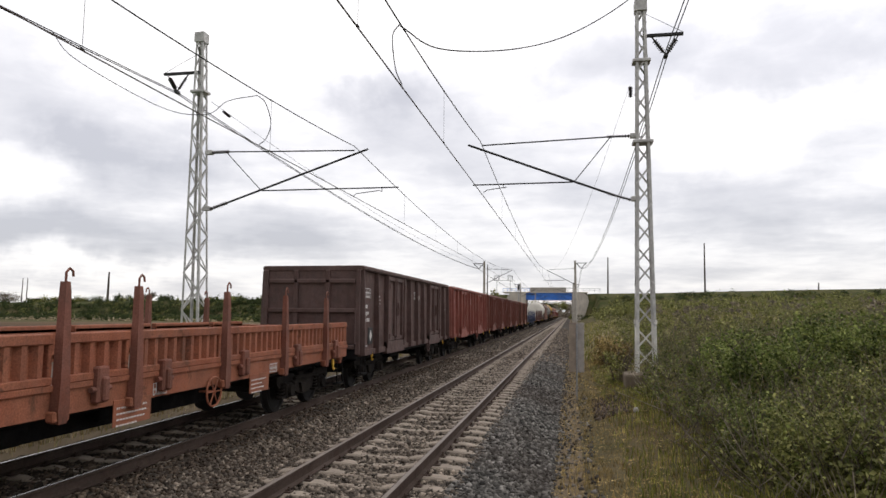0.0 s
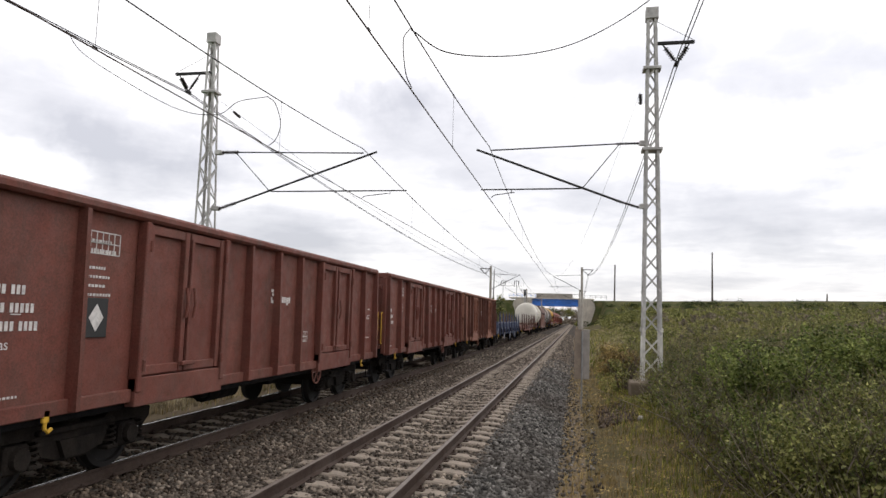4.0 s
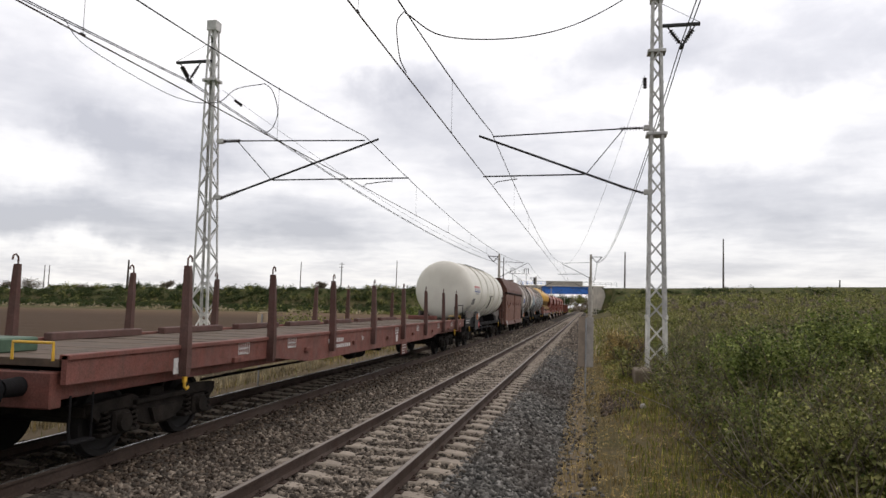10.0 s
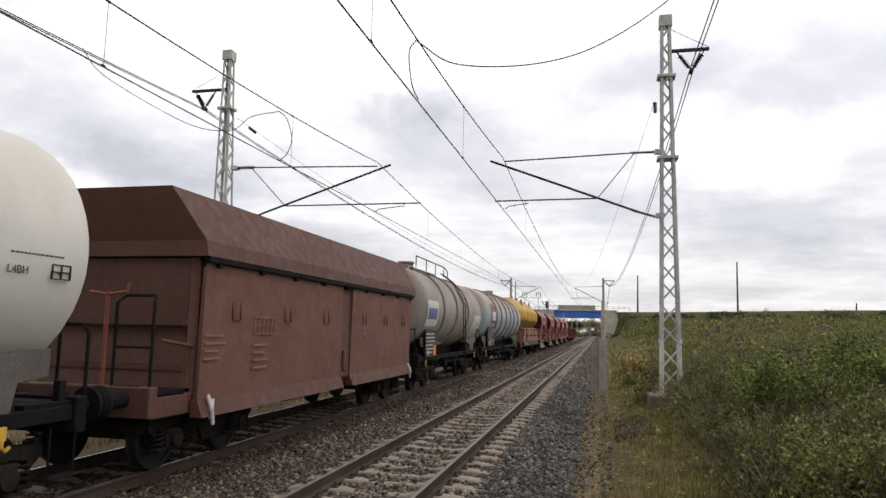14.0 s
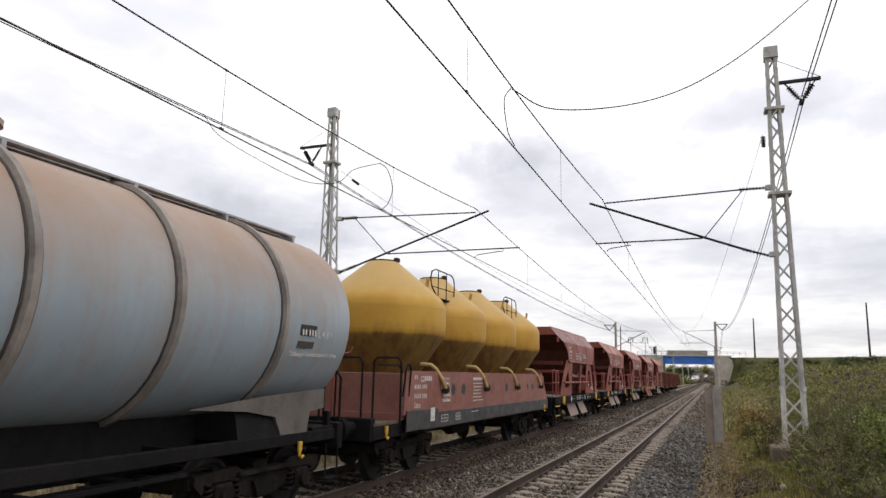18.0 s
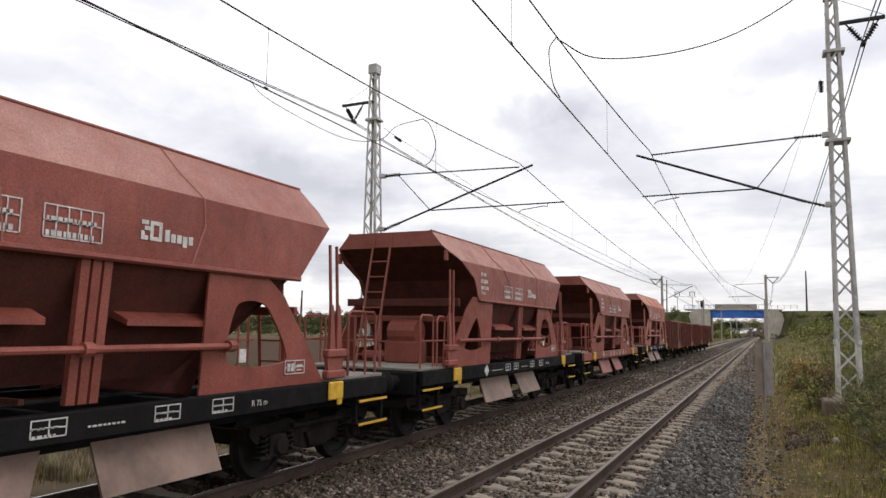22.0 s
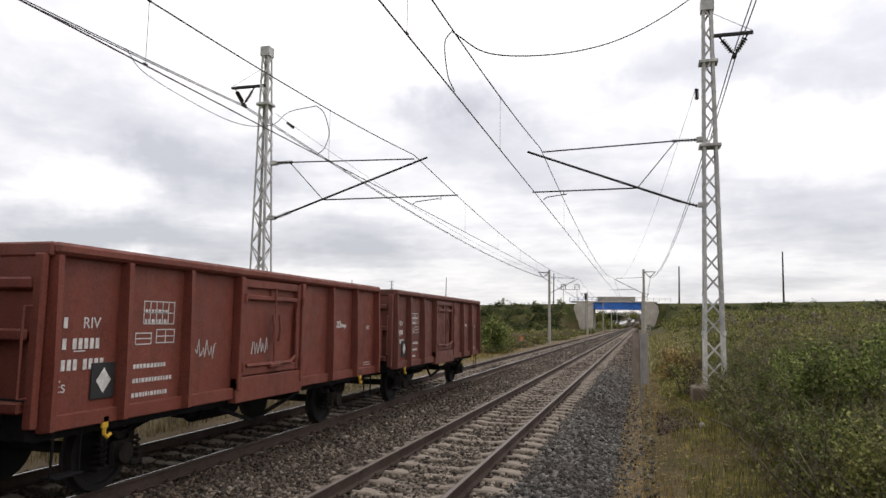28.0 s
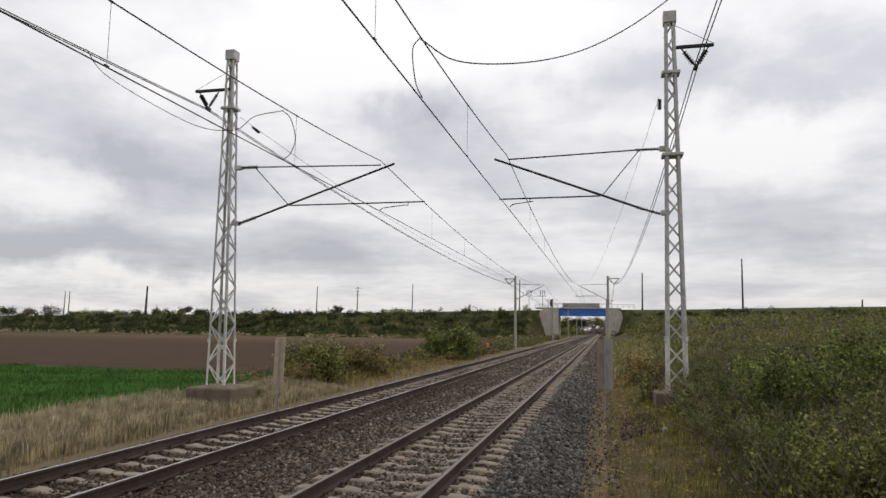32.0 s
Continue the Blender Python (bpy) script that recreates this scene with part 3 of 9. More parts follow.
def build_ground():
    xs = np.unique(np.concatenate([np.linspace(-2500, -300, 14), np.linspace(-300, -60, 40), np.linspace(-60, -16, 45), np.linspace(-16, 16, 129), np.linspace(16, 80, 65), np.linspace(80, 300, 40), np.linspace(300, 2500, 14)]))
    ys = np.unique(np.concatenate([np.linspace(-2500, -60, 16), np.linspace(-60, 0, 30), np.linspace(0, 60, 121), np.linspace(60, 180, 80), np.linspace(180, 242, 63), np.linspace(242, 600, 40), np.linspace(600, 3500, 16)]))
    gx, gy = np.meshgrid(xs, ys, indexing="ij")
    v = np.stack([gx, gy, land(gx, gy)], -1).reshape(-1, 3)
    nx, ny = len(xs), len(ys)
    i, j = np.meshgrid(np.arange(nx - 1), np.arange(ny - 1), indexing="ij")
    a = (i * ny + j).ravel()
    faces = np.stack([a, a + ny, a + ny + 1, a + 1], -1)
    return tagged(new("ground", quick_mesh("ground", v, faces, GROUND, True)), "verge, crop field and ploughed field beside the railway", "ground", kind="structure")


build_ground()

# ---- track bed, rails, sleepers ----
BED_OUT = [(-10.1, -0.95), (-8.95, -0.33), (-8.5, -0.225), (-6.17, -0.225), (-6.03, -0.155), (-5.62, -0.165), (-5.02, -0.27), (-4.4, -0.225), (-1.5, -0.225), (-1.15, -0.26), (-0.3, -0.62), (-0.1, -0.95)]


def bed_height(x):
    return np.interp(x, [p[0] for p in BED_OUT], [p[1] for p in BED_OUT])


bed = MB()
bed.prism(BED_OUT, -400, 700)
solo("track_bed", bed, BED, "grey-brown crushed stone track bed", "ballast", kind="structure")


def stones(name, count, y0, y1, size, xr, mat, seed, label, thin=0.0):
    """Loose broken stones lying on the bed."""
    rng = np.random.default_rng(seed)
    y = y0 + (y1 - y0) * rng.random(count) ** 1.5
    side = rng.random(count)
    if thin:
        side = side ** thin
    x = xr[0] + (xr[1] - xr[0]) * side
    z = np.maximum(np.where(x < -0.12, bed_height(x), -9.0), land(x, y) if xr[1] > -0.2 else -9.0) + rng.normal(0.0, 0.012, count)
    r = size * (0.6 + 0.9 * rng.random(count))
    # an uneven octahedron for each stone
    base = np.array([(1, 0, 0), (0, 1, 0), (-1, 0, 0), (0, -1, 0), (0, 0, 1), (0, 0, -0.6)], float)
    tri = np.array([(0, 1, 4), (1, 2, 4), (2, 3, 4), (3, 0, 4), (1, 0, 5), (2, 1, 5), (3, 2, 5), (0, 3, 5)])
    v = base[None] * (0.65 + 0.7 * rng.random((count, 6, 1))) + rng.normal(0, 0.12, (count, 6, 3))
    q = rng.normal(size=(count, 4))
    q /= np.linalg.norm(q, axis=1)[:, None]
    w, a, b, c = q.T
    R = np.stack([1 - 2 * (b * b + c * c), 2 * (a * b - c * w), 2 * (a * c + b * w), 2 * (a * b + c * w), 1 - 2 * (a * a + c * c), 2 * (b * c - a * w), 2 * (a * c - b * w), 2 * (b * c + a * w), 1 - 2 * (a * a + b * b)], -1).reshape(-1, 3, 3)
    v = np.einsum("nij,nkj->nki", R, v) * r[:, None, None] * np.array([1, 1, 0.8])
    v += np.stack([x, y, z], -1)[:, None, :]
    f = (tri[None] + (np.arange(count) * 6)[:, None, None]).reshape(-1, 3)
    return tagged(new(name, quick_mesh(name, v.reshape(-1, 3), f, mat)), label, "ballast", kind="stuff")


stones("ballast_stone", 34000, 7.0, 36, 0.038, (-5.5, -1.6), STONES, 3, "grey crushed stone ballast between and beside the rails")
stones("shoulder_stone", 22000, 7.0, 40, 0.044, (-1.75, -0.35), STONES_GREY, 6, "coarse grey crushed stone on the ballast shoulder")
stones("dusty_ballast_stone", 26000, 7.0, 36, 0.034, (-9.4, -4.6), STONES_BROWN, 4, "brown dusty stone ballast of the far track")
stones("far_ballast_stone", 24000, 33, 110, 0.06, (-9.3, -0.4), STONES, 5, "grey-brown ballast further along the line")
stones("stray_stone", 3600, 7.0, 60, 0.036, (-0.55, 0.25), STONES_GREY, 7, "stray ballast stones along the edge of the grass", 2.2)
stones("rubble_heap", 1500, 15.2, 18.4, 0.042, (0.35, 1.15), STONES_BROWN, 8, "heap of old dark ballast rubble before the mast", 1.0)


def rail(x, y0, y1, name, top, half):
    """A flat-bottomed rail: foot, web, rusty head and worn running surface."""
    ob = thing(name, "rusty steel rail with a worn shiny head", "rail", "rails of the line")
    body = MB()
    out = [(-0.072, -0.172), (0.072, -0.172), (0.072, -0.160), (0.012, -0.142), (0.010, -0.05), (0.036, -0.036), (0.036, -0.004), (-0.036, -0.004), (-0.036, -0.036), (-0.010, -0.05), (-0.012, -0.142), (-0.072, -0.160)]
    body.prism([(x + a, b) for a, b in out], y0, y1)
    part("web", body, RAIL_SIDE, ob)
    head = MB()
    head.prism([(x - half - 0.005, -0.004), (x + half + 0.005, -0.004), (x + half, 0.0), (x - half, 0.0)], y0, y1)
    part("running_surface", head, top, ob, "polished steel running surface")
    return ob


for cx in (TRACK_R, TRACK_L):
    for s in (-1, 1):
        rail(cx + s * 0.7535, -400, 700, "rail", RAIL_DULL if cx == TRACK_R else RAIL_TOP, 0.024 if cx == TRACK_R else 0.015)


def sleeper_mesh(name):
    """A concrete sleeper, lower and narrower in its middle, with raised rail seats."""
    mb = MB()
    rings = []
    for x, zt, hw in ((-1.30, -0.20, 0.115), (-1.0, -0.17, 0.125), (-0.50, -0.172, 0.12), (-0.33, -0.20, 0.10), (0.33, -0.20, 0.10), (0.50, -0.172, 0.12), (1.0, -0.17, 0.125), (1.30, -0.20, 0.115)):
        rings.append([(x, -hw - 0.03, -0.36), (x, -hw, zt - 0.02), (x, -hw + 0.02, zt), (x, hw - 0.02, zt), (x, hw, zt - 0.02), (x, hw + 0.03, -0.36)])
    mb.loft(rings)
    return mb.mesh(name, SLEEPER)


def fastening_mesh(name):
    mb = MB()
    mb.box(-0.05, -0.06, -0.172, 0.05, 0.06, -0.15, 0.008)
    mb.tube([(-0.03, -0.04, -0.145), (0.02, -0.02, -0.115), (0.02, 0.02, -0.115), (-0.03, 0.04, -0.145)], 0.009, 5)
    mb.cyl((0, 0, -0.15), (0, 0, -0.10), 0.014, n=6)
    return mb.mesh(name, RAIL_SIDE)


def sleepers(cx, track, y0, y1, parts_to):
    own = thing("sleeper_row", "weathered concrete sleepers with steel rail clips", "sleepers", "sleepers of the line", pose(cx, 0, 0))
    sm, fm = sleeper_mesh("sleeper"), fastening_mesh("fastening")
    rng = random.Random(track)
    y = y0
    rest = MB()
    vs, fs = [tuple(v.co) for v in sm.vertices], [tuple(p.vertices) for p in sm.polygons]
    while y < y1:
        m = pose(rng.uniform(-0.02, 0.02), y, rng.uniform(-0.012, 0.006), 0, 0, rng.uniform(-0.5, 0.5))
        if y < parts_to:
            o = new("sleeper", sm)
            o.parent, o.matrix_basis = own, m
            if 1.5 < y < 26:
                for sx in (-0.7535, 0.7535):
                    for t in (-1, 1):
                        c = new("rail_clip", fm)
                        c.parent, c.matrix_basis = o, pose(sx + t * 0.115, 0, 0, 0, 0, 0 if t > 0 else 180)
        else:
            rest.add([(p[0] + m.translation.x, p[1] + y, p[2] + m.translation.z) for p in vs], fs)
        y += 0.605
    far = part("sleeper_remainder", rest, SLEEPER, own)
    far["kind"] = "stuff"


sleepers(TRACK_R, 1, -22.2, 420, 90)
sleepers(TRACK_L, 2, -22.2, 420, 90)

# ---- overhead line ----
MAST_Y = 20.5


def lattice_mast(x, label, side):
    """A tapered four-legged lattice mast on a concrete block. side: where its cantilever points along x."""
    z0, z1 = (0.40, 11.60) if x > 0 else (0.10, 11.63)
    ob = thing("lattice_mast", label, "catenary mast", "lattice masts of the overhead line", pose(x, MAST_Y, 0))
    wide0, wide1 = (0.29, 0.135) if x > 0 else (0.335, 0.128)
    lean = 0.05 if x > 0 else -0.185

    def corner(i, j, z):
        k = (z - z0) / (z1 - z0)
        w = wide0 + (wide1 - wide0) * k
        return Vector((lean * k + i * w, j * w, z))

    def angle(mb, i, j, za, zb):
        """An angle iron along one corner, its two flanges turned inwards."""
        a_, b_ = corner(i, j, za), corner(i, j, zb)
        for dx, dy, w_, h_ in ((-i * fl / 2, 0.0, fl, 0.014), (0.0, -j * fl / 2, 0.014, fl)):
            o = Vector((dx, dy, 0))
            mb.beam(a_ + o, b_ + o, w_, h_, (0, 1, 0))

    joint = z0 + 1.45
    fl = 0.078 if x > 0 else 0.066
    for i in (-1, 1):
        for j in (-1, 1):
            leg = MB()
            angle(leg, i, j, joint, z1)
            part("leg", leg, MAST, ob)
            foot = MB()
            angle(foot, i, j, z0, joint)
            foot.box(*(corner(i, j, joint) - Vector((0.03, 0.03, 0.06))), *(corner(i, j, joint) + Vector((0.03, 0.03, 0.06))), 0.008)
            part("foot", foot, MAST_FOOT, ob, "pale painted mast foot")
    panels = 19
    zs = [z0 + 0.06 + (z1 - 0.26 - z0) * (k / panels + 0.10 * k / panels * (1 - k / panels)) for k in range(panels + 1)]
    for face, pairs in (("near", ((-1, -1), (1, -1))), ("far", ((-1, 1), (1, 1))), ("left", ((-1, -1), (-1, 1))), ("right", ((1, -1), (1, 1)))):
        (a, b), (c, d) = pairs
        for k in range(panels):
            (e, f), (g, h) = ((a, b), (c, d)) if (k + (face in ("far", "right"))) % 2 else ((c, d), (a, b))
            lac = MB()
            lac.beam(corner(e, f, zs[k]), corner(g, h, zs[k + 1]), 0.05, 0.016, (0, 1, 0) if face in ("near", "far") else (1, 0, 0))
            part("lacing_bar", lac, MAST_FOOT if zs[k + 1] < joint else MAST, ob)
    cap = MB()
    t = corner(0, 0, z1)
    cap.box(t.x - wide1 - 0.05, t.y - wide1 - 0.05, z1 - 0.35, t.x + wide1 + 0.05, t.y + wide1 + 0.05, z1, 0.01)
    part("cap", cap, MAST, ob)
    for z in (z1 - 1.9, z1 - 4.4) if x > 0 else (z1 - 2.1,):
        band = MB()
        k = corner(1, 1, z).x - corner(0, 0, z).x
        c = corner(0, 0, z)
        band.box(c.x - k - 0.10, -k - 0.05, z - 0.045, c.x + k + 0.10, k + 0.05, z + 0.045, 0.01)
        part("clamp_band", band, MAST, ob)
    base = MB()
    bx, by = (0.62, 0.58) if x > 0 else (0.80, 0.78)
    sh = 0.0 if x > 0 else 0.04
    base.loft([[(-bx * s + sh, -by * s, z), (bx * s + sh, -by * s, z), (bx * s + sh, by * s, z), (-bx * s + sh, by * s, z)] for s, z in ((1.02, -0.9), (1.0, z0 - 0.10), (0.96, z0 - 0.05), (0.55, z0 + 0.0))])
    part("foundation", base, FOUNDATION, ob, "stained concrete foundation block")
    return ob


RM_X, LM_X = 1.97, -12.42
mast_r = lattice_mast(RM_X, "grey steel lattice mast on a concrete block at the bushy bank", -1)
mast_l = lattice_mast(LM_X, "grey steel lattice mast on a wide concrete block by the field", 1)


def sheds(mb, p0, p1, r=0.07, n=7):
    """Ribbed insulator between two points."""
    p0, p1 = Vector(p0), Vector(p1)
    d = (p1 - p0) / n
    mb.cyl(p0, p1, r * 0.4, n=8)
    for k in range(n):
        a = p0 + d * (k + 0.3)
        mb.cyl(a, a + d * 0.35, r, r * 0.45, n=10)


def cantilever(name, mx, side, mast, wire_x):
    """Hinged bracket arm: strut, top tie, registration arm, steady arm; side +1 reaches to +x."""
    ob = thing(name, "dark tubular bracket arm carrying the overhead wires", "cantilever", "bracket arms of the overhead line", pose(0, MAST_Y, 0))
    a = mx + side * 0.36
    tip = -6.66 if side > 0 else -3.18
    over = side * 0.35
    low, high = 5.50, 7.42
    strut = MB()
    strut.cyl((a + side * 0.45, 0, low + 0.12), (tip + over * 0.3, 0, 7.33), 0.035, n=8)
    part("strut", strut, WIRE, ob)
    tie = MB()
    tie.cyl((a + side * 0.5, 0, high - 0.0), (tip - side * 0.35, 0, 7.30), 0.022, n=8)
    part("top_tie", tie, WIRE, ob)
    brace = MB()
    mid = a + side * (abs(tip - a) * 0.34)
    brace.cyl((a + side * 0.55, 0, high - 0.02), (mid, 0, 6.07), 0.016, n=6)
    part("brace", brace, WIRE, ob)
    reg = MB()
    reg_end = -5.52 if side > 0 else -3.13
    reg.cyl((mid + side * 0.05, 0, 6.06), (reg_end, 0, 6.05), 0.022, n=8)
    part("registration_arm", reg, WIRE, ob)
    steady = MB()
    d = reg_end - side * 0.55
    if side < 0:
        d = reg_end + 0.95
    steady.tube([(d, 0, 6.05), (d, 0, 5.93), (d - side * 0.10, 0, 5.96), (wire_x + 0.1 * (1 if d > wire_x else -1), 0, 5.88), (wire_x, 0, 5.80)], 0.014, 6)
    part("steady_arm", steady, WIRE, ob)
    for z, l in ((low, 0.62), (high, 0.6)):
        ins = MB()
        sheds(ins, (a - side * 0.02, 0, z - (0.03 if z == low else 0)), (a + side * 0.66, 0, z + (0.19 if z == low else 0.0)), 0.07, 8)
        part("insulator", ins, INSULATOR, ob, "dark ribbed insulator")
        hinge = MB()
        hinge.box(a - side * 0.12 - 0.09, -0.09, z - 0.07, a - side * 0.12 + 0.16 * (1 if side > 0 else 1), 0.09, z + 0.07, 0.01)
        part("hinge", hinge, MAST, ob)
    return ob


cantilever("cantilever", RM_X, -1, mast_r, -2.80)
cantilever("cantilever", LM_X, 1, mast_l, -7.02)


def feeder_arm(mx, side):
    """Short cross arm with a V of two insulators, for the feeder wires."""
    ob = thing("feeder_bracket", "dark cross arm with a V-shaped pair of insulators", "insulator bracket", "feeder brackets", pose(mx, MAST_Y, 0))
    z = 10.50 if side > 0 else 10.25
    off = 0.0 if side > 0 else 0.27
    x0, x1 = side * 0.22, side * (1.28 + off)
    arm = MB()
    arm.beam((x0, 0, z), (x1, 0, z), 0.10, 0.08)
    part("cross_arm", arm, WIRE, ob)
    for xa in (side * (0.36 + off), side * (1.14 + off)):
        ins = MB()
        sheds(ins, (xa * 0.8 + side * (0.76 + off) * 0.2, 0, z - 0.16), (side * (0.76 + off) * 0.85 + xa * 0.15, 0, z - 0.55), 0.085, 6)
        ins.cyl((xa, 0, z - 0.04), (side * (0.76 + off), 0, z - 0.62), 0.022, n=6)
        part("insulator", ins, INSULATOR, ob, "dark ribbed insulator")
    c = MB()
    c.box(side * (0.76 + off) - 0.05, -0.12, z - 0.72, side * (0.76 + off) + 0.05, 0.12, z - 0.60, 0.01)
    part("clamp", c, WIRE, ob)
    st = MB()
    st.tube([(side * 0.1, 0, z + 0.75), (x1, 0, z + 0.05)], 0.008, 5)
    part("stay", st, WIRE, ob)
    return ob


feeder_arm(RM_X, 1)
feeder_arm(LM_X, -1)


def span(y0, y1, z0, zmid, z1, x0, x1, n=20):
    """Points of a hanging wire with its low point at the middle."""
    pts = []
    for k in range(n + 1):
        t = k / n
        chord = z0 + (z1 - z0) * t
        sag = (z0 + z1) / 2 - zmid
        pts.append((x0 + (x1 - x0) * t, y0 + (y1 - y0) * t, chord - sag * 4 * t * (1 - t)))
    return pts


SUPPORTS = [-72.0, -10.5, 20.5, 82.0, 143.0, 204.0, 265.0, 326.0]


def contact_system(cx, zc, stag, label):
    """Contact wire, carrying wire and droppers over one track."""
    ob = thing("overhead_wire", label, "overhead wires", "overhead wires")
    cont, carr = MB(), MB()
    cpts, mpts = [], []
    for k in range(len(SUPPORTS) - 1):
        y0, y1 = SUPPORTS[k], SUPPORTS[k + 1]
        s0, s1 = stag * (1 if k % 2 == 0 else -1), stag * (-1 if k % 2 == 0 else 1)
        zm = 6.76 if y1 - y0 < 40 else 6.35
        cp = span(y0, y1, zc, zc - 0.01, zc, cx + s0, cx + s1)
        mp = span(y0, y1, 7.44, zm, 7.44, cx + s0 * 0.4, cx + s1 * 0.4)
        cpts += cp[:-1]
        mpts += mp[:-1]
        n = max(4, int((y1 - y0) / 6.2))
        for i in range(1, n):
            t = i / n
            a = np.array(cp[0]) * (1 - t) + np.array(cp[-1]) * t
            sag = 7.44 - zm
            zt = 7.44 - sag * 4 * t * (1 - t)
            b = (cx + (s0 + (s1 - s0) * t) * 0.4, a[1], zt)
            if -5 < a[1] < 130:
                d = MB()
                d.cyl(tuple(a), b, 0.004, n=4)
                d.cyl((a[0], a[1] - 0.04, a[2] + 0.01), (a[0], a[1] + 0.04, a[2] + 0.01), 0.016, n=6)
                d.cyl((b[0], b[1] - 0.04, b[2]), (b[0], b[1] + 0.04, b[2]), 0.018, n=6)
                part("dropper", d, WIRE, ob)
    cont.tube(cpts, 0.012, 6)
    carr.tube(mpts, 0.013, 6)
    part("contact_wire", cont, COPPER, ob)
    part("carrying_wire", carr, WIRE, ob)
    return ob


contact_system(-2.90, 5.83, 0.0, "dark contact wire and carrying wire over the track")
contact_system(-7.02, 5.79, 0.0, "dark contact wire and carrying wire over the far track")


def loose_wire(name, pts, r, label):
    mb = MB()
    mb.tube(pts, r, 6)
    return solo(name, mb, WIRE, label, "wire", "feeder wires and jumpers")


for dx in (-0.05, 0.05):
    loose_wire("feeder_wire", span(-30, MAST_Y, 9.6, 9.0, 9.56, -13.75 + dx, -13.45 + dx)[:-1] + span(MAST_Y, 82, 9.56, 7.76, 7.46, -13.45 + dx, -11.2 + dx)[:-1] + span(82, 204, 7.46, 6.6, 7.46, -11.2 + dx, -11.2 + dx), 0.015, "twin dark feeder wire on the field side")
    loose_wire("feeder_wire", span(-30, MAST_Y, 10.9, 10.0, 9.80, 2.75 + dx, 2.71 + dx)[:-1] + span(MAST_Y, 82, 9.80, 6.95, 7.44, 2.71 + dx, 1.15 + dx)[:-1] + span(82, 204, 7.44, 6.5, 7.44, 1.15 + dx, 1.15 + dx), 0.015, "twin dark feeder wire on the bank side")


def smooth_path(pts, n=8):
    """Catmull-Rom through a few points."""
    P = [Vector(p) for p in pts]
    P = [P[0] * 2 - P[1]] + P + [P[-1] * 2 - P[-2]]
    out = []
    for k in range(1, len(P) - 2):
        a, b, c, d = P[k - 1:k + 3]
        for i in range(n):
            t = i / n
            out.append(0.5 * (2 * b + (c - a) * t + (2 * a - 5 * b + 4 * c - d) * t * t + (3 * b - a - 3 * c + d) * t ** 3))
    return out + [P[-2]]


loose_wire("jumper_cable", smooth_path([(-2.92, 10.4, 6.84), (-2.4, 10.9, 6.62), (-1.4, 11.4, 6.70), (-0.45, 12.0, 7.06), (0.4, 12.6, 7.66), (1.3, 13.4, 8.58), (2.72, 14.8, 10.3)]), 0.012, "sagging jumper cable from the carrying wire to the feeder")
loose_wire("jumper_cable", smooth_path([(-2.92, 10.35, 6.84), (-2.98, 10.15, 6.55), (-2.95, 10.25, 6.05), (-2.9, 10.5, 5.86)]), 0.010, "jumper cable between carrying wire and contact wire")
loose_wire("jumper_cable", smooth_path([(-7.03, 13.6, 6.9), (-6.88, 13.7, 6.75), (-6.76, 13.75, 6.3), (-6.86, 13.75, 5.95), (-7.0, 13.7, 5.80)]), 0.010, "looped jumper cable between carrying wire and contact wire")
loose_wire("jumper_cable", smooth_path([(-7.03, 13.6, 6.9), (-8.3, 14.6, 7.15), (-9.7, 16.0, 7.30), (-11.2, 16.2, 7.65), (-13.4, 15.6, 8.9), (-13.7, 15.0, 9.5)]), 0.010, "thin sagging cable from feeder to carrying wire")

anchor = thing("anchor_wire", "thin stay wire with a tension insulator from the lattice mast", "wire")
aw = MB()
aw.tube(span(MAST_Y, 82, 9.2, 6.9, 7.3, LM_X + 0.25, -7.6), 0.007, 5)
part("wire", aw, WIRE, anchor)
ai = MB()
sheds(ai, (LM_X + 0.30, MAST_Y + 0.75, 9.075), (LM_X + 0.33, MAST_Y + 1.2, 9.0), 0.05)
part("insulator", ai, INSULATOR, anchor, "dark ribbed insulator")
anchor2 = thing("anchor_wire", "thin stay wire from the mast on the bank", "wire")
aw = MB()
aw.tube(span(MAST_Y, 82, 9.0, 6.6, 7.3, RM_X - 0.3, -2.6), 0.006, 5)
part("wire", aw, WIRE, anchor2)
ai = MB()
sheds(ai, (RM_X - 0.32, MAST_Y - 0.35, 8.82), (RM_X - 0.32, MAST_Y - 0.35, 8.5), 0.07)
part("insulator", ai, INSULATOR, anchor2, "dark ribbed insulator")


def concrete_mast(x, y, side, h=8.4):
    """Round tapering concrete post with a bracket arm."""
    ob = thing("concrete_mast", "slim pale concrete mast with a bracket arm", "catenary mast", "concrete masts along the line", pose(x, y, 0))
    p = MB()
    p.cyl((0, 0, -0.9), (0, 0, h), 0.19, 0.13, n=14)
    part("post", p, CONCRETE_POST, ob, smooth=True)
    arm = MB()
    reach = 3.4
    arm.cyl((side * 0.1, 0, 5.6), (side * reach, 0, 7.3), 0.035, n=6)
    part("strut", arm, WIRE, ob)
    tie = MB()
    tie.cyl((side * 0.1, 0, 7.45), (side * (reach - 0.3), 0, 7.35), 0.025, n=6)
    part("top_tie", tie, WIRE, ob)
    reg = MB()
    reg.cyl((side * 1.2, 0, 6.05), (side * (reach + 0.4), 0, 6.0), 0.025, n=6)
    part("registration_arm", reg, WIRE, ob)
    v = MB()
    for xa in (0.15, 1.25):
        sheds(v, (-side * xa, 0, h - 0.35), (-side * 0.7, 0, h - 0.95), 0.09, 5)
    v.beam((0, 0, h - 0.3), (-side * 1.35, 0, h - 0.3), 0.10, 0.08)
    part("feeder_bracket", v, INSULATOR, ob)
    return ob


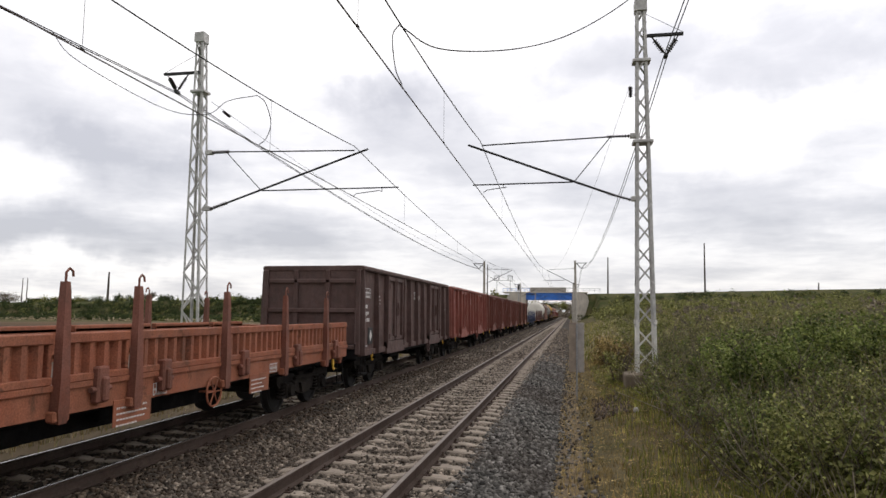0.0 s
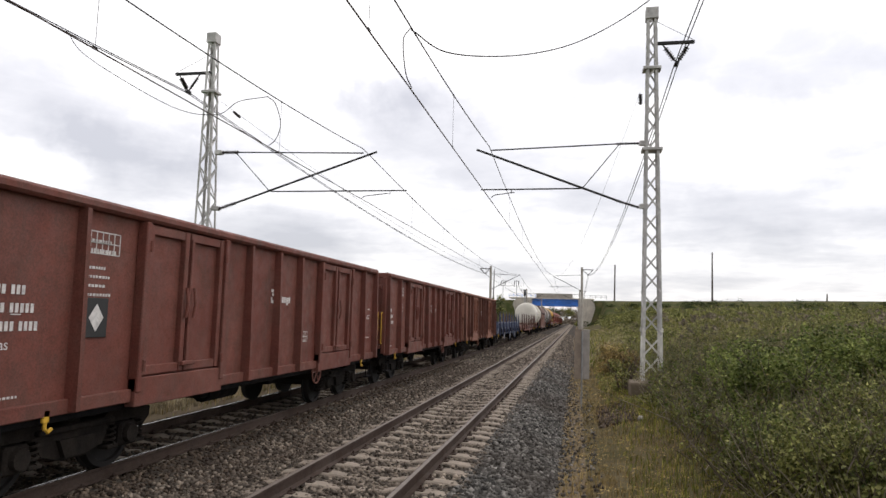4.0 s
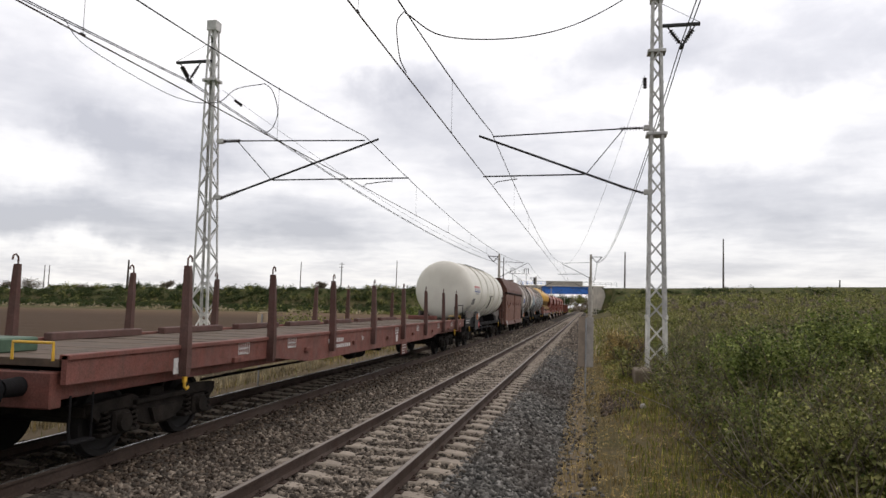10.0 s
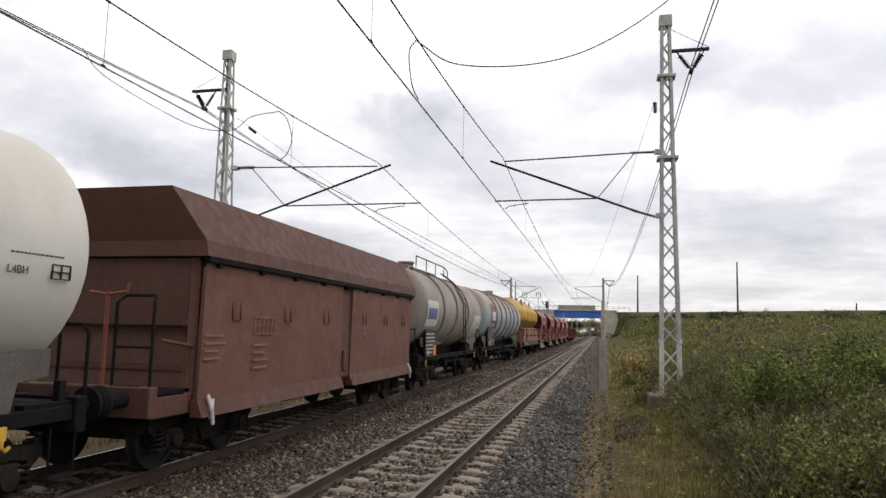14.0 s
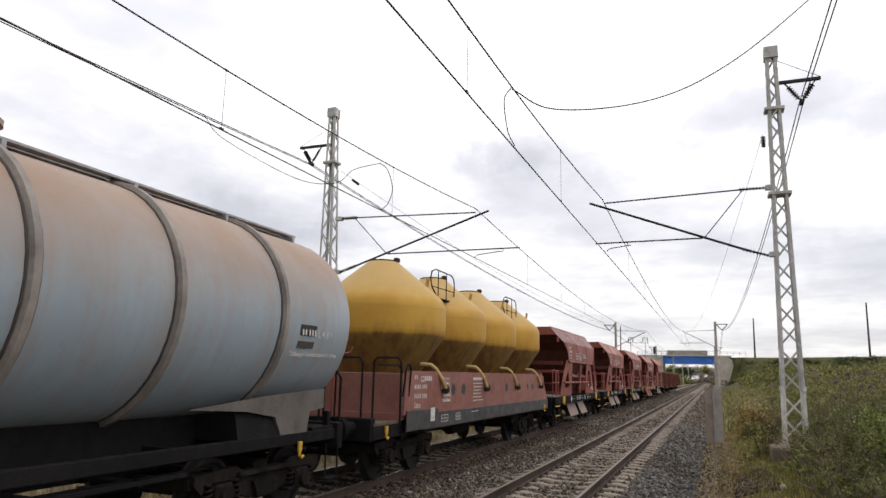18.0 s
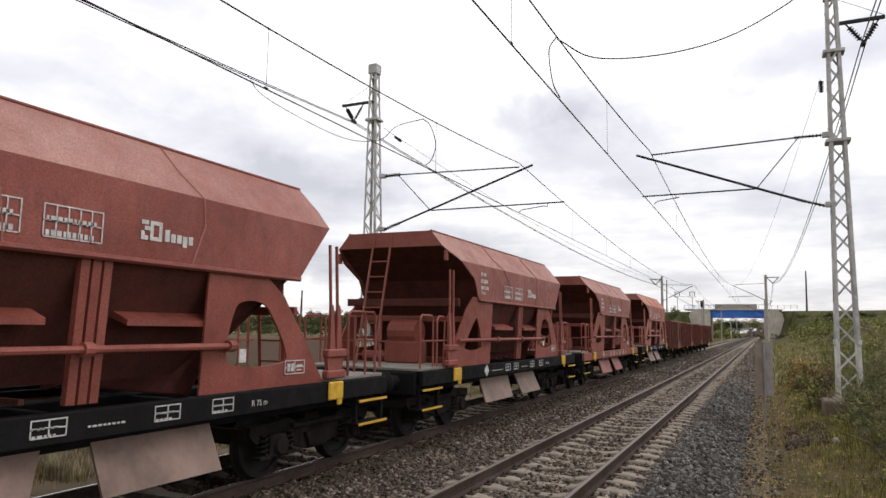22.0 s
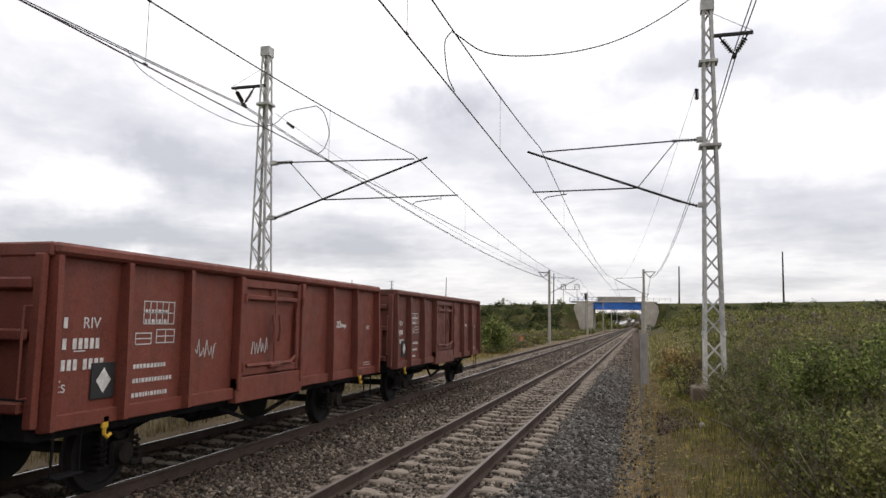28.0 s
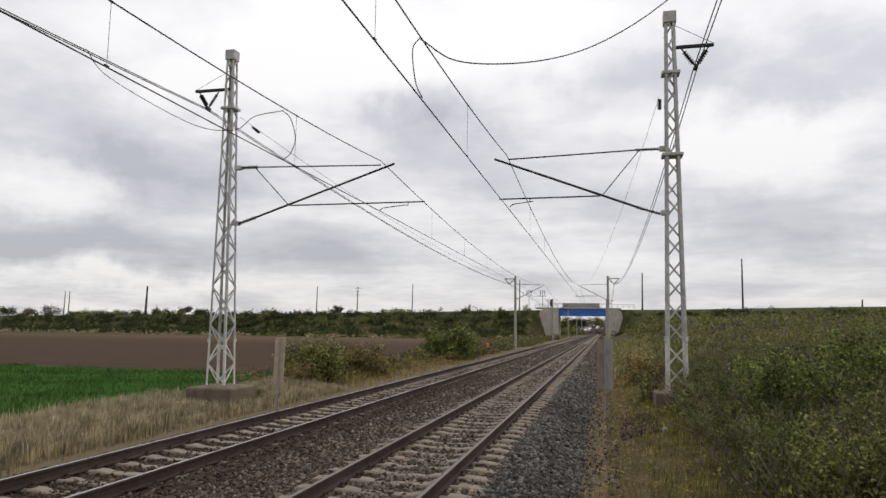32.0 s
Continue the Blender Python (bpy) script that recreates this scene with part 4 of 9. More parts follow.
for y in (82, 143, 204, 265, 326):
    concrete_mast(-10.5, y, 1)
    concrete_mast(0.42, y, -1)


def sign_board(x, y, z, lean, boards, mat, label, h=1.55, w=0.42, foot=0.85):
    """Distance board seen from behind: upright planks on a thin tube post."""
    ob = thing("distance_board", label, "trackside sign", "trackside boards", pose(x, y, z, 0, lean, 0))
    post = MB()
    post.cyl((0, -0.04, -0.3), (0, -0.04, foot + h - 0.05), 0.024, n=10)
    part("post", post, GALV, ob)
    bw = w / boards
    for k in range(boards):
        b = MB()
        b.box(-w / 2 + k * bw + 0.008, -0.012, foot, -w / 2 + (k + 1) * bw - 0.008, 0.012, foot + h, 0.006)
        part("plank", b, mat[k % len(mat)], ob)
    for zz in (foot + 0.2, foot + h - 0.25):
        r = MB()
        r.box(-w / 2, 0.012, zz, w / 2, 0.035, zz + 0.05, 0.004)
        part("batten", r, GALV, ob)
    return ob


sign_board(-0.02, 19.9, -0.32, 0.5, 2, [BOARD_BROWN, BOARD_GREY], "grey-brown trackside distance board seen from behind on a thin post", 1.42, 0.44, 0.72)
sign_board(-9.30, 18.4, -0.33, 1.2, 2, [BOARD, BOARD], "weathered wooden trackside board on a thin post by the field", 1.42, 0.34, 0.64)

# ---- road bridge ----
bridge = thing("road_bridge", "blue steel girder road bridge on pale concrete abutments", "bridge")
BX0, BX1 = -14.4, 0.9
for y in (BRIDGE_Y - 4, BRIDGE_Y + 4):
    g = MB()
    g.box(BX0, y - 0.25, 6.35, BX1, y + 0.25, 8.05, 0.03)
    g.box(BX0, y - 0.45, 8.05, BX1, y + 0.45, 8.30, 0.03)
    g.box(BX0, y - 0.45, 6.25, BX1, y + 0.45, 6.42, 0.03)
    for k in range(11):
        x = BX0 + 0.7 + k * (BX1 - BX0 - 1.4) / 10
        g.box(x - 0.06, y - 0.42, 6.4, x + 0.06, y + 0.42, 8.1)
    part("girder", g, GIRDER_BLUE, bridge, "blue painted plate girder")
deck = MB()
deck.box(BX0 - 6, BRIDGE_Y - 4.6, 8.3, BX1 + 4, BRIDGE_Y + 4.6, 8.62, 0.03)
part("deck", deck, CONCRETE_PALE, bridge)
par = MB()
par.box(-12.2, BRIDGE_Y - 4.5, 8.62, -1.4, BRIDGE_Y - 4.35, 9.95, 0.03)
part("parapet_screen", par, CONCRETE_POST, bridge, "grey protective screen over the tracks")
par = MB()
par.box(-12.2, BRIDGE_Y + 4.35, 8.62, -1.4, BRIDGE_Y + 4.5, 9.95, 0.03)
part("parapet_screen", par, CONCRETE_POST, bridge, "grey protective screen over the tracks")
for x0, x1 in ((-20.4, -12.4), (-1.0, 8.5)):
    for z in (9.1, 9.6):
        r = MB()
        r.beam((x0, BRIDGE_Y - 4.5, z), (x1, BRIDGE_Y - 4.5, z), 0.07, 0.07)
        part("hand_rail", r, GIRDER_BLUE if x0 < -5 else GALV, bridge)
    for k in range(7):
        x = x0 + (x1 - x0) * k / 6
        r = MB()
        r.beam((x, BRIDGE_Y - 4.5, 8.5), (x, BRIDGE_Y - 4.5, 9.65), 0.08, 0.08)
        part("rail_post", r, GIRDER_BLUE if x0 < -5 else GALV, bridge)
for s, x in ((-1, -13.4), (1, 0.6)):
    ab = MB()
    xa, xb = (x - 1.3, x) if s < 0 else (x, x + 1.3)
    ab.box(xa, BRIDGE_Y - 5, -1.0, xb, BRIDGE_Y + 5, 6.3, 0.05)
    ab.box(xa - (0.8 if s < 0 else 0), BRIDGE_Y - 5, 6.3, xb + (0.8 if s > 0 else 0), BRIDGE_Y - 4.4, 8.3, 0.05)
    part("abutment", ab, CONCRETE_PALE, bridge, "pale concrete abutment")
    wg = MB()
    xo = x + s * (5.6 if s < 0 else 4.3)
    ya, yb = BRIDGE_Y - 5.2, BRIDGE_Y - 4.6
    wg.loft([[(x, y, -1.2), (xo + s * 1.3, y, -1.2), (xo + s * 0.9, y, 2.5), (xo, y, 7.3), (xo - s * 1.0, y, 8.2), (x, y, 8.3)] for y in (ya, yb)])
    part("wing_wall", wg, CONCRETE_PALE, bridge, "sloping concrete wing wall")

# ---- the train ----
TRAIN = []  # (wagon, metres of its middle along the line at the start)
WHEELSETS = []  # (wheelset, wagon's middle, its own place along the wagon)
GROUP = "wagons of the freight train"


def wheelset_mesh():
    mb = MB()
    mb.cyl((-1.05, 0, 0), (1.05, 0, 0), 0.075, n=10)
    for s in (-1, 1):
        prof = [(0.69, 0.485), (0.715, 0.49), (0.725, 0.462), (0.83, 0.455), (0.835, 0.39), (0.80, 0.375), (0.77, 0.20), (0.82, 0.11), (0.82, 0.0)]
        n = 28
        rings = [[(s * x, r * math.cos(2 * math.pi * i / n), r * math.sin(2 * math.pi * i / n)) for i in range(n)] for x, r in [(0.69, 0.001)] + prof[:-1] + [(0.82, 0.001)]]
        mb.loft(rings)
    return mb.mesh("wheelset", WHEEL, True)


def coil(mb, x, y, z0, z1, r):
    pts = [(x + r * math.cos(2 * math.pi * t / 8), y + r * math.sin(2 * math.pi * t / 8), z0 + (z1 - z0) * t / 32) for t in range(33)]
    mb.tube(pts, 0.017, 5)


def bogie_mesh():
    """Two pressed side frames with axle guides, a centre bolster and end beams."""
    mb = MB()
    for s in (-1, 1):
        out = [(-1.42, 0.62), (-1.28, 0.50), (-1.20, 0.62), (-0.62, 0.62), (-0.50, 0.40), (-0.18, 0.30), (0.18, 0.30), (0.50, 0.40), (0.62, 0.62), (1.20, 0.62), (1.28, 0.50), (1.42, 0.62), (1.42, 0.74), (0.62, 0.78), (0.40, 0.66), (-0.40, 0.66), (-0.62, 0.78), (-1.42, 0.74)]
        mb.prism(out, s * 1.0 - 0.06, s * 1.0 + 0.06, "x")
        mb.box(s * 1.0 - 0.13, -0.62, 0.64, s * 1.0 + 0.13, 0.62, 0.70, 0.01)
        mb.prism([(-0.3, 0.55), (0.3, 0.55), (0.2, 0.34), (-0.2, 0.34)], s * 1.0 - 0.10, s * 1.0 + 0.12, "x")
    mb.box(-1.0, -0.16, 0.52, 1.0, 0.16, 0.80, 0.02)
    for y in (-1.38, 1.38):
        mb.box(-0.98, y - 0.05, 0.56, 0.98, y + 0.05, 0.70, 0.01)
    mb.cyl((0, 0, 0.75), (0, 0, 0.98), 0.30, n=16)
    return mb.mesh("bogie_frame", BOGIE)


def axle_box_mesh():
    mb = MB()
    mb.box(0.95, -0.17, 0.30, 1.13, 0.17, 0.60, 0.03)
    mb.cyl((1.12, 0, 0.46), (1.19, 0, 0.46), 0.13, 0.115, n=14)
    for y in (-0.27, 0.27):
        mb.box(0.96, y - 0.10, 0.30, 1.12, y + 0.10, 0.35, 0.01)
        coil(mb, 1.04, y, 0.35, 0.62, 0.075)
    return mb.mesh("axle_box", BOGIE)


WHEELSET_M, BOGIE_M, AXLE_BOX_M = wheelset_mesh(), bogie_mesh(), axle_box_mesh()


def put_mesh(name, me, parent, m=None, label=""):
    o = new(name, me)
    o.parent = parent
    if m is not None:
        o.matrix_basis = m
    if label:
        o["label"] = label
    return o


def bogie(wagon, u, y):
    b = put_mesh("bogie", BOGIE_M, wagon, pose(0, y, 0), "grimy black cast bogie")
    for a in (-0.9, 0.9):
        w = put_mesh("wheelset", WHEELSET_M, b, pose(0, a, 0.46), "dark steel wheelset")
        WHEELSETS.append((w, u, y + a, a))
        put_mesh("axle_box", AXLE_BOX_M, b, pose(0, a, 0))
        put_mesh("axle_box", AXLE_BOX_M, b, pose(0, a, 0, 0, 0, 180))
    return b


def buffer_mesh():
    mb = MB()
    mb.cyl((0, 0, 0), (0, 0.34, 0), 0.115, 0.10, n=16)
    mb.cyl((0, 0.30, 0), (0, 0.50, 0), 0.075, n=14)
    mb.cyl((0, 0.50, 0), (0, 0.545, 0), 0.22, 0.225, n=20)
    mb.cyl((0, 0.545, 0), (0, 0.60, 0), 0.225, 0.17, n=20)
    mb.box(-0.18, -0.02, -0.18, 0.18, 0.03, 0.18, 0.01)
    return mb.mesh("buffer", FRAME_BLACK, True)


BUFFER_M = buffer_mesh()


def coupling_mesh():
    mb = MB()
    mb.box(-0.06, 0, -0.10, 0.06, 0.30, 0.06, 0.02)
    mb.tube([(0, 0.22, -0.02), (0.08, 0.36, -0.06), (0.08, 0.55, -0.10), (0, 0.62, -0.11), (-0.08, 0.55, -0.10), (-0.08, 0.36, -0.06), (0, 0.22, -0.02)], 0.022, 6)
    for x in (-0.42, 0.42):
        mb.tube([(x, 0.02, -0.12), (x * 0.95, 0.18, -0.30), (x * 0.8, 0.36, -0.38), (x * 0.6, 0.58, -0.30)], 0.025, 6)
    return mb.mesh("coupling", FRAME_BLACK)


COUPLING_M = coupling_mesh()


def step_mesh():
    mb = MB()
    mb.tube([(0, -0.18, 0.25), (0, -0.18, -0.28), (0, 0.18, -0.28), (0, 0.18, 0.25)], 0.014, 6)
    mb.box(-0.10, -0.19, -0.30, 0.06, 0.19, -0.275, 0.004)
    return mb.mesh("foot_step", FRAME_BLACK)


STEP_M = step_mesh()


def hook_mesh():
    mb = MB()
    mb.box(-0.02, -0.045, -0.02, 0.02, 0.045, 0.12, 0.01)
    mb.tube([(0, 0, 0.0), (0, 0.0, -0.08), (0, 0.05, -0.12), (0, 0.10, -0.09)], 0.022, 6)
    return mb.mesh("tow_hook", YELLOW)


HOOK_M = hook_mesh()


def ends(wagon, half, mat, body=None, z=1.06):
    """Headstocks with buffers and screw couplings; half: half the length of the frame."""
    for s, turn in ((-1, 180), (1, 0)):
        h = MB()
        h.box(-1.28, s * half - 0.09, z - 0.24, 1.28, s * half + 0.09, z + 0.17, 0.015)
        part("headstock", h, mat, wagon)
        for x in (-0.875, 0.875):
            put_mesh("buffer", BUFFER_M, wagon, pose(x, s * (half + 0.02), z, 0, 0, turn))
        put_mesh("coupling", COUPLING_M, wagon, pose(0, s * (half + 0.05), z, 0, 0, turn))


def underframe(wagon, half, mat, z0=0.86, z1=1.12, w=1.30, brake=True):
    for s in (-1, 1):
        sole = MB()
        sole.box(s * w - 0.05, -half, z0, s * w + 0.05, half, z1, 0.012)
        part("solebar", sole, mat, wagon)
    c = MB()
    c.box(-0.16, -half, 0.72, 0.16, half, z1 - 0.02, 0.01)
    for k in range(-3, 4):
        c.box(-w, k * half / 3.6 - 0.05, z0, w, k * half / 3.6 + 0.05, z1 - 0.03, 0.01)
    part("centre_sill", c, FRAME_BLACK, wagon)
    if brake:
        b = MB()
        b.cyl((0.55, -0.9, 0.68), (0.55, 0.1, 0.68), 0.18, n=14)
        b.cyl((-0.6, 0.5, 0.66), (-0.6, 0.95, 0.66), 0.20, n=14)
        b.beam((0.2, -half * 0.62, 0.62), (0.2, half * 0.62, 0.60), 0.05, 0.04)
        b.beam((-0.2, -half * 0.5, 0.55), (0.3, half * 0.6, 0.60), 0.04, 0.04)
        for y in (-1.2, 1.3):
            b.box(0.5, y - 0.12, 0.62, 0.8, y + 0.12, 0.86, 0.02)
        part("brake_gear", b, FRAME_BLACK, wagon)


TEXTS = {}


def words(text, size, mat, wagon, y, z, x, name="lettering"):
    """Lettering on the side that faces +x, its left end at y; reads towards +y."""
    key = (text, size, mat.name)
    if key not in TEXTS:
        c = bpy.data.curves.new("lettering", "FONT")
        c.body, c.size, c.extrude, c.fill_mode = text, size, 0.001, "FRONT"
        tmp = bpy.data.objects.new("tmp", c)
        scene.collection.objects.link(tmp)
        dg = bpy.context.evaluated_depsgraph_get()
        me = bpy.data.meshes.new_from_object(tmp.evaluated_get(dg))
        me.materials.clear()
        me.materials.append(mat)
        bpy.data.objects.remove(tmp)
        bpy.data.curves.remove(c)
        TEXTS[key] = me
    return put_mesh(name, TEXTS[key], wagon, Matrix.Translation((x, y, z)) @ Matrix(((0, 0, 1, 0), (1, 0, 0, 0), (0, 1, 0, 0), (0, 0, 0, 1))))


def bars(wagon, x, rows, mat=None, name="marking", t=0.004):
    """Plain bars of lettering too small to read: rows of (y, z, width, height)."""
    mb = MB()
    for y, z, w, h in rows:
        mb.box(x, y, z, x + t, y + w, z + h)
    ob = part(name, mb, mat or WHITE_MARK, wagon)
    ob["kind"] = "stuff"
    return ob


def writing_rows(y, z, w, h, lines, seed, gap=0.30):
    """Rows of short bars that fill a block like lines of small print."""
    rng = random.Random(seed)
    out, pitch = [], h / lines
    for k in range(lines):
        yy, end = y, y + w * rng.uniform(0.65, 1.0)
        while yy < end - 0.02:
            ww = min(rng.uniform(0.02, 0.05), end - yy)
            out.append((yy, z - (k + 1) * pitch, ww, pitch * gap))
            yy += ww + 0.018
    return out


def frame_rows(y, z, w, h, cols, t=0.012):
    """The lines of a small ruled table."""
    out = [(y, z, w, t), (y, z - h, w, t), (y, z - h / 2, w, t)]
    for k in range(cols + 1):
        out.append((y + (w - t) * k / cols, z - h, t, h))
    return out


def load_table(wagon, x, y, z, s=1.0, seed=1):
    rows = frame_rows(y, z, 0.62 * s, 0.30 * s, 5) + writing_rows(y + 0.03, z - 0.02, 0.55 * s, 0.26 * s, 2, seed, 0.4)
    return bars(wagon, x, rows, name="load_table")


def placard(wagon, x, y, z, s=0.20):
    """Black card holder with a white diamond."""
    b = MB()
    b.box(x, y - s, z - s * 1.15, x + 0.02, y + s, z + s * 1.15, 0.005)
    part("card_holder", b, BLACK_MARK, wagon, "black card holder")
    d = MB()
    d.prism([(y - s * 0.62, z), (y, z - s * 0.8), (y + s * 0.62, z), (y, z + s * 0.8)], x + 0.02, x + 0.024, "x")
    part("diamond_card", d, WHITE_MARK, wagon, "white diamond card")


def logo(wagon, x, y, z, s):
    """White hollow square mark with a bar of the width of its word beside it."""
    r = [(y, z, s * 0.42, s * 0.22), (y, z + s * 0.78, s * 0.42, s * 0.22), (y, z + s * 0.22, s * 0.2, s * 0.22),
         (y + s * 0.55, z, s * 0.75, s * 0.2), (y + s * 0.55, z + s * 0.8, s * 0.75, s * 0.2), (y + s * 0.55, z + s * 0.2, s * 0.2, s * 0.6), (y + s * 1.1, z + s * 0.2, s * 0.2, s * 0.6), (y + s * 0.2, z + s * 0.5, s * 0.35, s * 0.2)]
    bars(wagon, x, r, name="logo_mark")
    k = y + s * 1.5
    r = []
    for i, hgt in enumerate((0.62, 0.45, 0.45, 0.58, 0.45)):
        r.append((k + i * s * 0.40, z + s * (0.05 if i != 3 else -0.12), s * 0.30, s * hgt))
    bars(wagon, x, r, name="logo_lettering")


def number_block(wagon, x, y, z, s, kind, seed):
    """Three rows of wagon numbers as bars, with the type letters below."""
    rng = random.Random(seed)
    rows = []
    for k, n in enumerate(((2,) if kind == "Es" else (2, 3), (2, 5), (4, 4))):
        yy = y
        for grp in n:
            for i in range(grp):
                rows.append((yy, z - k * s * 1.75, s * 0.40, s * 0.90))
                yy += s * 0.62
            yy += s * 0.45
    rows.append((y + 3 * s * 0.62, z - s * 1.75 - s * 0.22, s * 1.2, s * 0.1))
    bars(wagon, x, rows, name="number_marking")
    if kind:
        words(kind, s * 1.45, WHITE_MARK, wagon, y, z - 3 * s * 1.75, x + 0.002, "type_lettering")


def handwheel(wagon, x, y, z, mat, r=0.24):
    mb = MB()
    mb.tube([(x, y + r * math.cos(2 * math.pi * i / 20), z + r * math.sin(2 * math.pi * i / 20)) for i in range(21)], 0.016, 6)
    for k in range(3):
        a = math.pi * k / 3
        mb.cyl((x, y - r * math.cos(a), z - r * math.sin(a)), (x, y + r * math.cos(a), z + r * math.sin(a)), 0.012, n=5)
    mb.cyl((x - 0.25, y, z), (x + 0.03, y, z), 0.02, n=8)
    part("brake_wheel", mb, mat, wagon, "round brake handwheel")


def high_wagon(u0, length, top, ribs, doors, mat, label, seed, four_axles=True, kind="Eas", marks=True, wheel=True, cap=None):
    """Open high-sided wagon: ribbed side walls, doors, rim, floor, end walls, running gear."""
    u = u0 + length / 2
    w = thing("open_wagon", label, "freight wagon", GROUP)
    TRAIN.append((w, u))
    half, a = length / 2, length / 2
    b = half - 0.62 if four_axles else half - 0.57
    zb, X = 1.0, 1.33
    fl = MB()
    fl.box(-X, -b, 1.0, X, b, 1.18, 0.01)
    part("floor", fl, mat, w)
    rng = random.Random(seed)
    posts = [-b + 0.04] + [r - half for r in ribs] + [b - 0.04]
    for s in (-1, 1):
        wall = MB()
        wall.box(s * (X - 0.02) - 0.03, -b, zb, s * (X - 0.02) + 0.03, b, top - 0.12, 0.004)
        part("side_wall", wall, mat, w)
        rim = MB()
        rim.box(s * X - (0.06 if s > 0 else 0.13), -b - 0.02, top - 0.13, s * X + (0.13 if s > 0 else 0.06), b + 0.02, top, 0.035)
        part("rim", rim, cap or mat, w)
        sill = MB()
        d0 = [(p - half, q - half) for p, q in doors]
        sill.box(s * X - (0.02 if s > 0 else 0.07), -b, zb - 0.10, s * X + (0.07 if s > 0 else 0.02), b, zb + 0.06, 0.01)
        for p, q in d0:
            sill.box(s * X - (0.015 if s > 0 else 0.125), p - 0.05, zb - 0.16, s * X + (0.125 if s > 0 else 0.015), q + 0.05, zb + 0.2, 0.01)
        part("side_sill", sill, mat, w)
        for y in posts:
            rb = MB()
            # rib: deep at the foot, shallow at the rim
            hw = 0.042
            xi, xt, xf = s * (X + 0.005), s * (X + 0.125), s * (X + 0.165)
            rb.loft([[(xi, y - hw, zb - 0.08), (xf, y - hw * 0.8, zb - 0.08), (xf, y + hw * 0.8, zb - 0.08), (xi, y + hw, zb - 0.08)], [(xi, y - hw, zb + 0.5), (xf, y - hw * 0.8, zb + 0.5), (xf, y + hw * 0.8, zb + 0.5), (xi, y + hw, zb + 0.5)], [(xi, y - hw, top - 0.13), (xt, y - hw * 0.8, top - 0.13), (xt, y + hw * 0.8, top - 0.13), (xi, y + hw, top - 0.13)]])
            part("rib", rb, RIB_RUST_SHADED if seed == 15 else mat, w)
        for p, q in d0:
            mid = (p + q) / 2
            if four_axles:
                leaves = ((p + 0.07, mid - 0.02), (mid + 0.02, q - 0.07))
            else:
                leaves = ((p + 0.06, q - 0.06),)
            for y0, y1 in leaves:
                d = MB()
                z0, z1 = zb + 0.22, top - 0.16

                def slab(ya, yb, za, zc, deep, c=0.01):
                    xa, xb = sorted((s * (X + 0.012), s * (X + 0.012 + deep)))
                    d.box(xa, ya, za, xb, yb, zc, c)
                slab(y0, y0 + 0.10, z0, z1, 0.10)
                slab(y1 - 0.10, y1, z0, z1, 0.10)
                slab(y0 + 0.10, y1 - 0.10, z1 - 0.12, z1, 0.085)
                slab(y0 + 0.10, y1 - 0.10, z0, z0 + 0.12, 0.085)
                slab(y0 + 0.10, y1 - 0.10, z0 + 0.12, z1 - 0.12, 0.02, 0)
                if not four_axles:
                    zc = top - 0.46
                    slab(y0 + 0.10, y1 - 0.10, zc, zc + 0.07, 0.09)
                    slab(mid - 0.03, mid + 0.03, zc + 0.07, z1 - 0.12, 0.06)
                    xa = s * (X + 0.10)
                    d.tube([(xa, y0 + 0.15, zb + 0.36), (xa + s * 0.012, y1 - 0.3, zb + 0.36), (xa + s * 0.012, y1 - 0.12, zb + 0.46), (xa, y1 - 0.12, zc - 0.1)], 0.03, 6)
                part("door_leaf", d, mat, w)
            for y in (p, q):
                jb = MB()
                xa, xb = sorted((s * (X + 0.01), s * (X + 0.15)))
                jb.box(xa, y - 0.05, zb + 0.02, xb, y + 0.05, top - 0.14, 0.012)
                part("door_post", jb, RIB_RUST_SHADED if seed == 15 else mat, w)
            lt = MB()
            xo = s * (X + 0.12)
            zc = zb + (top - zb) * 0.50
            lt.cyl((xo, mid + 0.03, zb + 0.3), (xo, mid + 0.03, top - 0.25), 0.016, n=6)
            for y in (mid - 0.07, mid + 0.12):
                lt.tube([(xo + s * 0.02, y, zc - 0.2), (xo + s * 0.05, y, zc), (xo + s * 0.02, y, zc + 0.22)], 0.022, 6)
            lt.box(min(xo, xo + s * 0.05), mid - 0.12, zb + 0.30, max(xo, xo + s * 0.05), mid + 0.2, zb + 0.36, 0.01)
            part("door_latch", lt, mat, w)
            for y in (p + 0.05, q - 0.05):
                for z in (zb + 0.35, top - 0.45):
                    hg = MB()
                    hg.cyl((s * (X + 0.15), y, z - 0.07), (s * (X + 0.15), y, z + 0.07), 0.03, n=8)
                    part("hinge", hg, mat, w)
    for s in (-1, 1):
        e = MB()
        y0, y1 = sorted((s * (b - 0.03), s * (b + 0.03)))
        e.box(-X, y0, zb - 0.05, X, y1, top - 0.1, 0.004)
        part("end_wall", e, mat, w)
        er = MB()
        er.box(-X - 0.08, s * b - 0.05, top - 0.15, X + 0.08, s * b + 0.09, top + 0.0, 0.02)
        part("end_rim", er, cap or mat, w)
        for z, d in ((zb + 0.15, 0.11), (zb + (top - zb) * 0.48, 0.09), (top - 0.42, 0.07)):
            r = MB()
            ya, yb = sorted((s * (b + 0.03), s * (b + 0.03 + d)))
            r.box(-X + 0.1, ya, z - 0.06, X - 0.1, yb, z + 0.06, 0.02)
            part("end_rib", r, mat, w)
        for x in (-X + 0.02, X - 0.02, -0.45, 0.45):
            r = MB()
            ya, yb = sorted((s * (b + 0.02), s * (b + 0.10)))
            r.box(x - 0.06, ya, zb - 0.05, x + 0.06, yb, top - 0.12, 0.012)
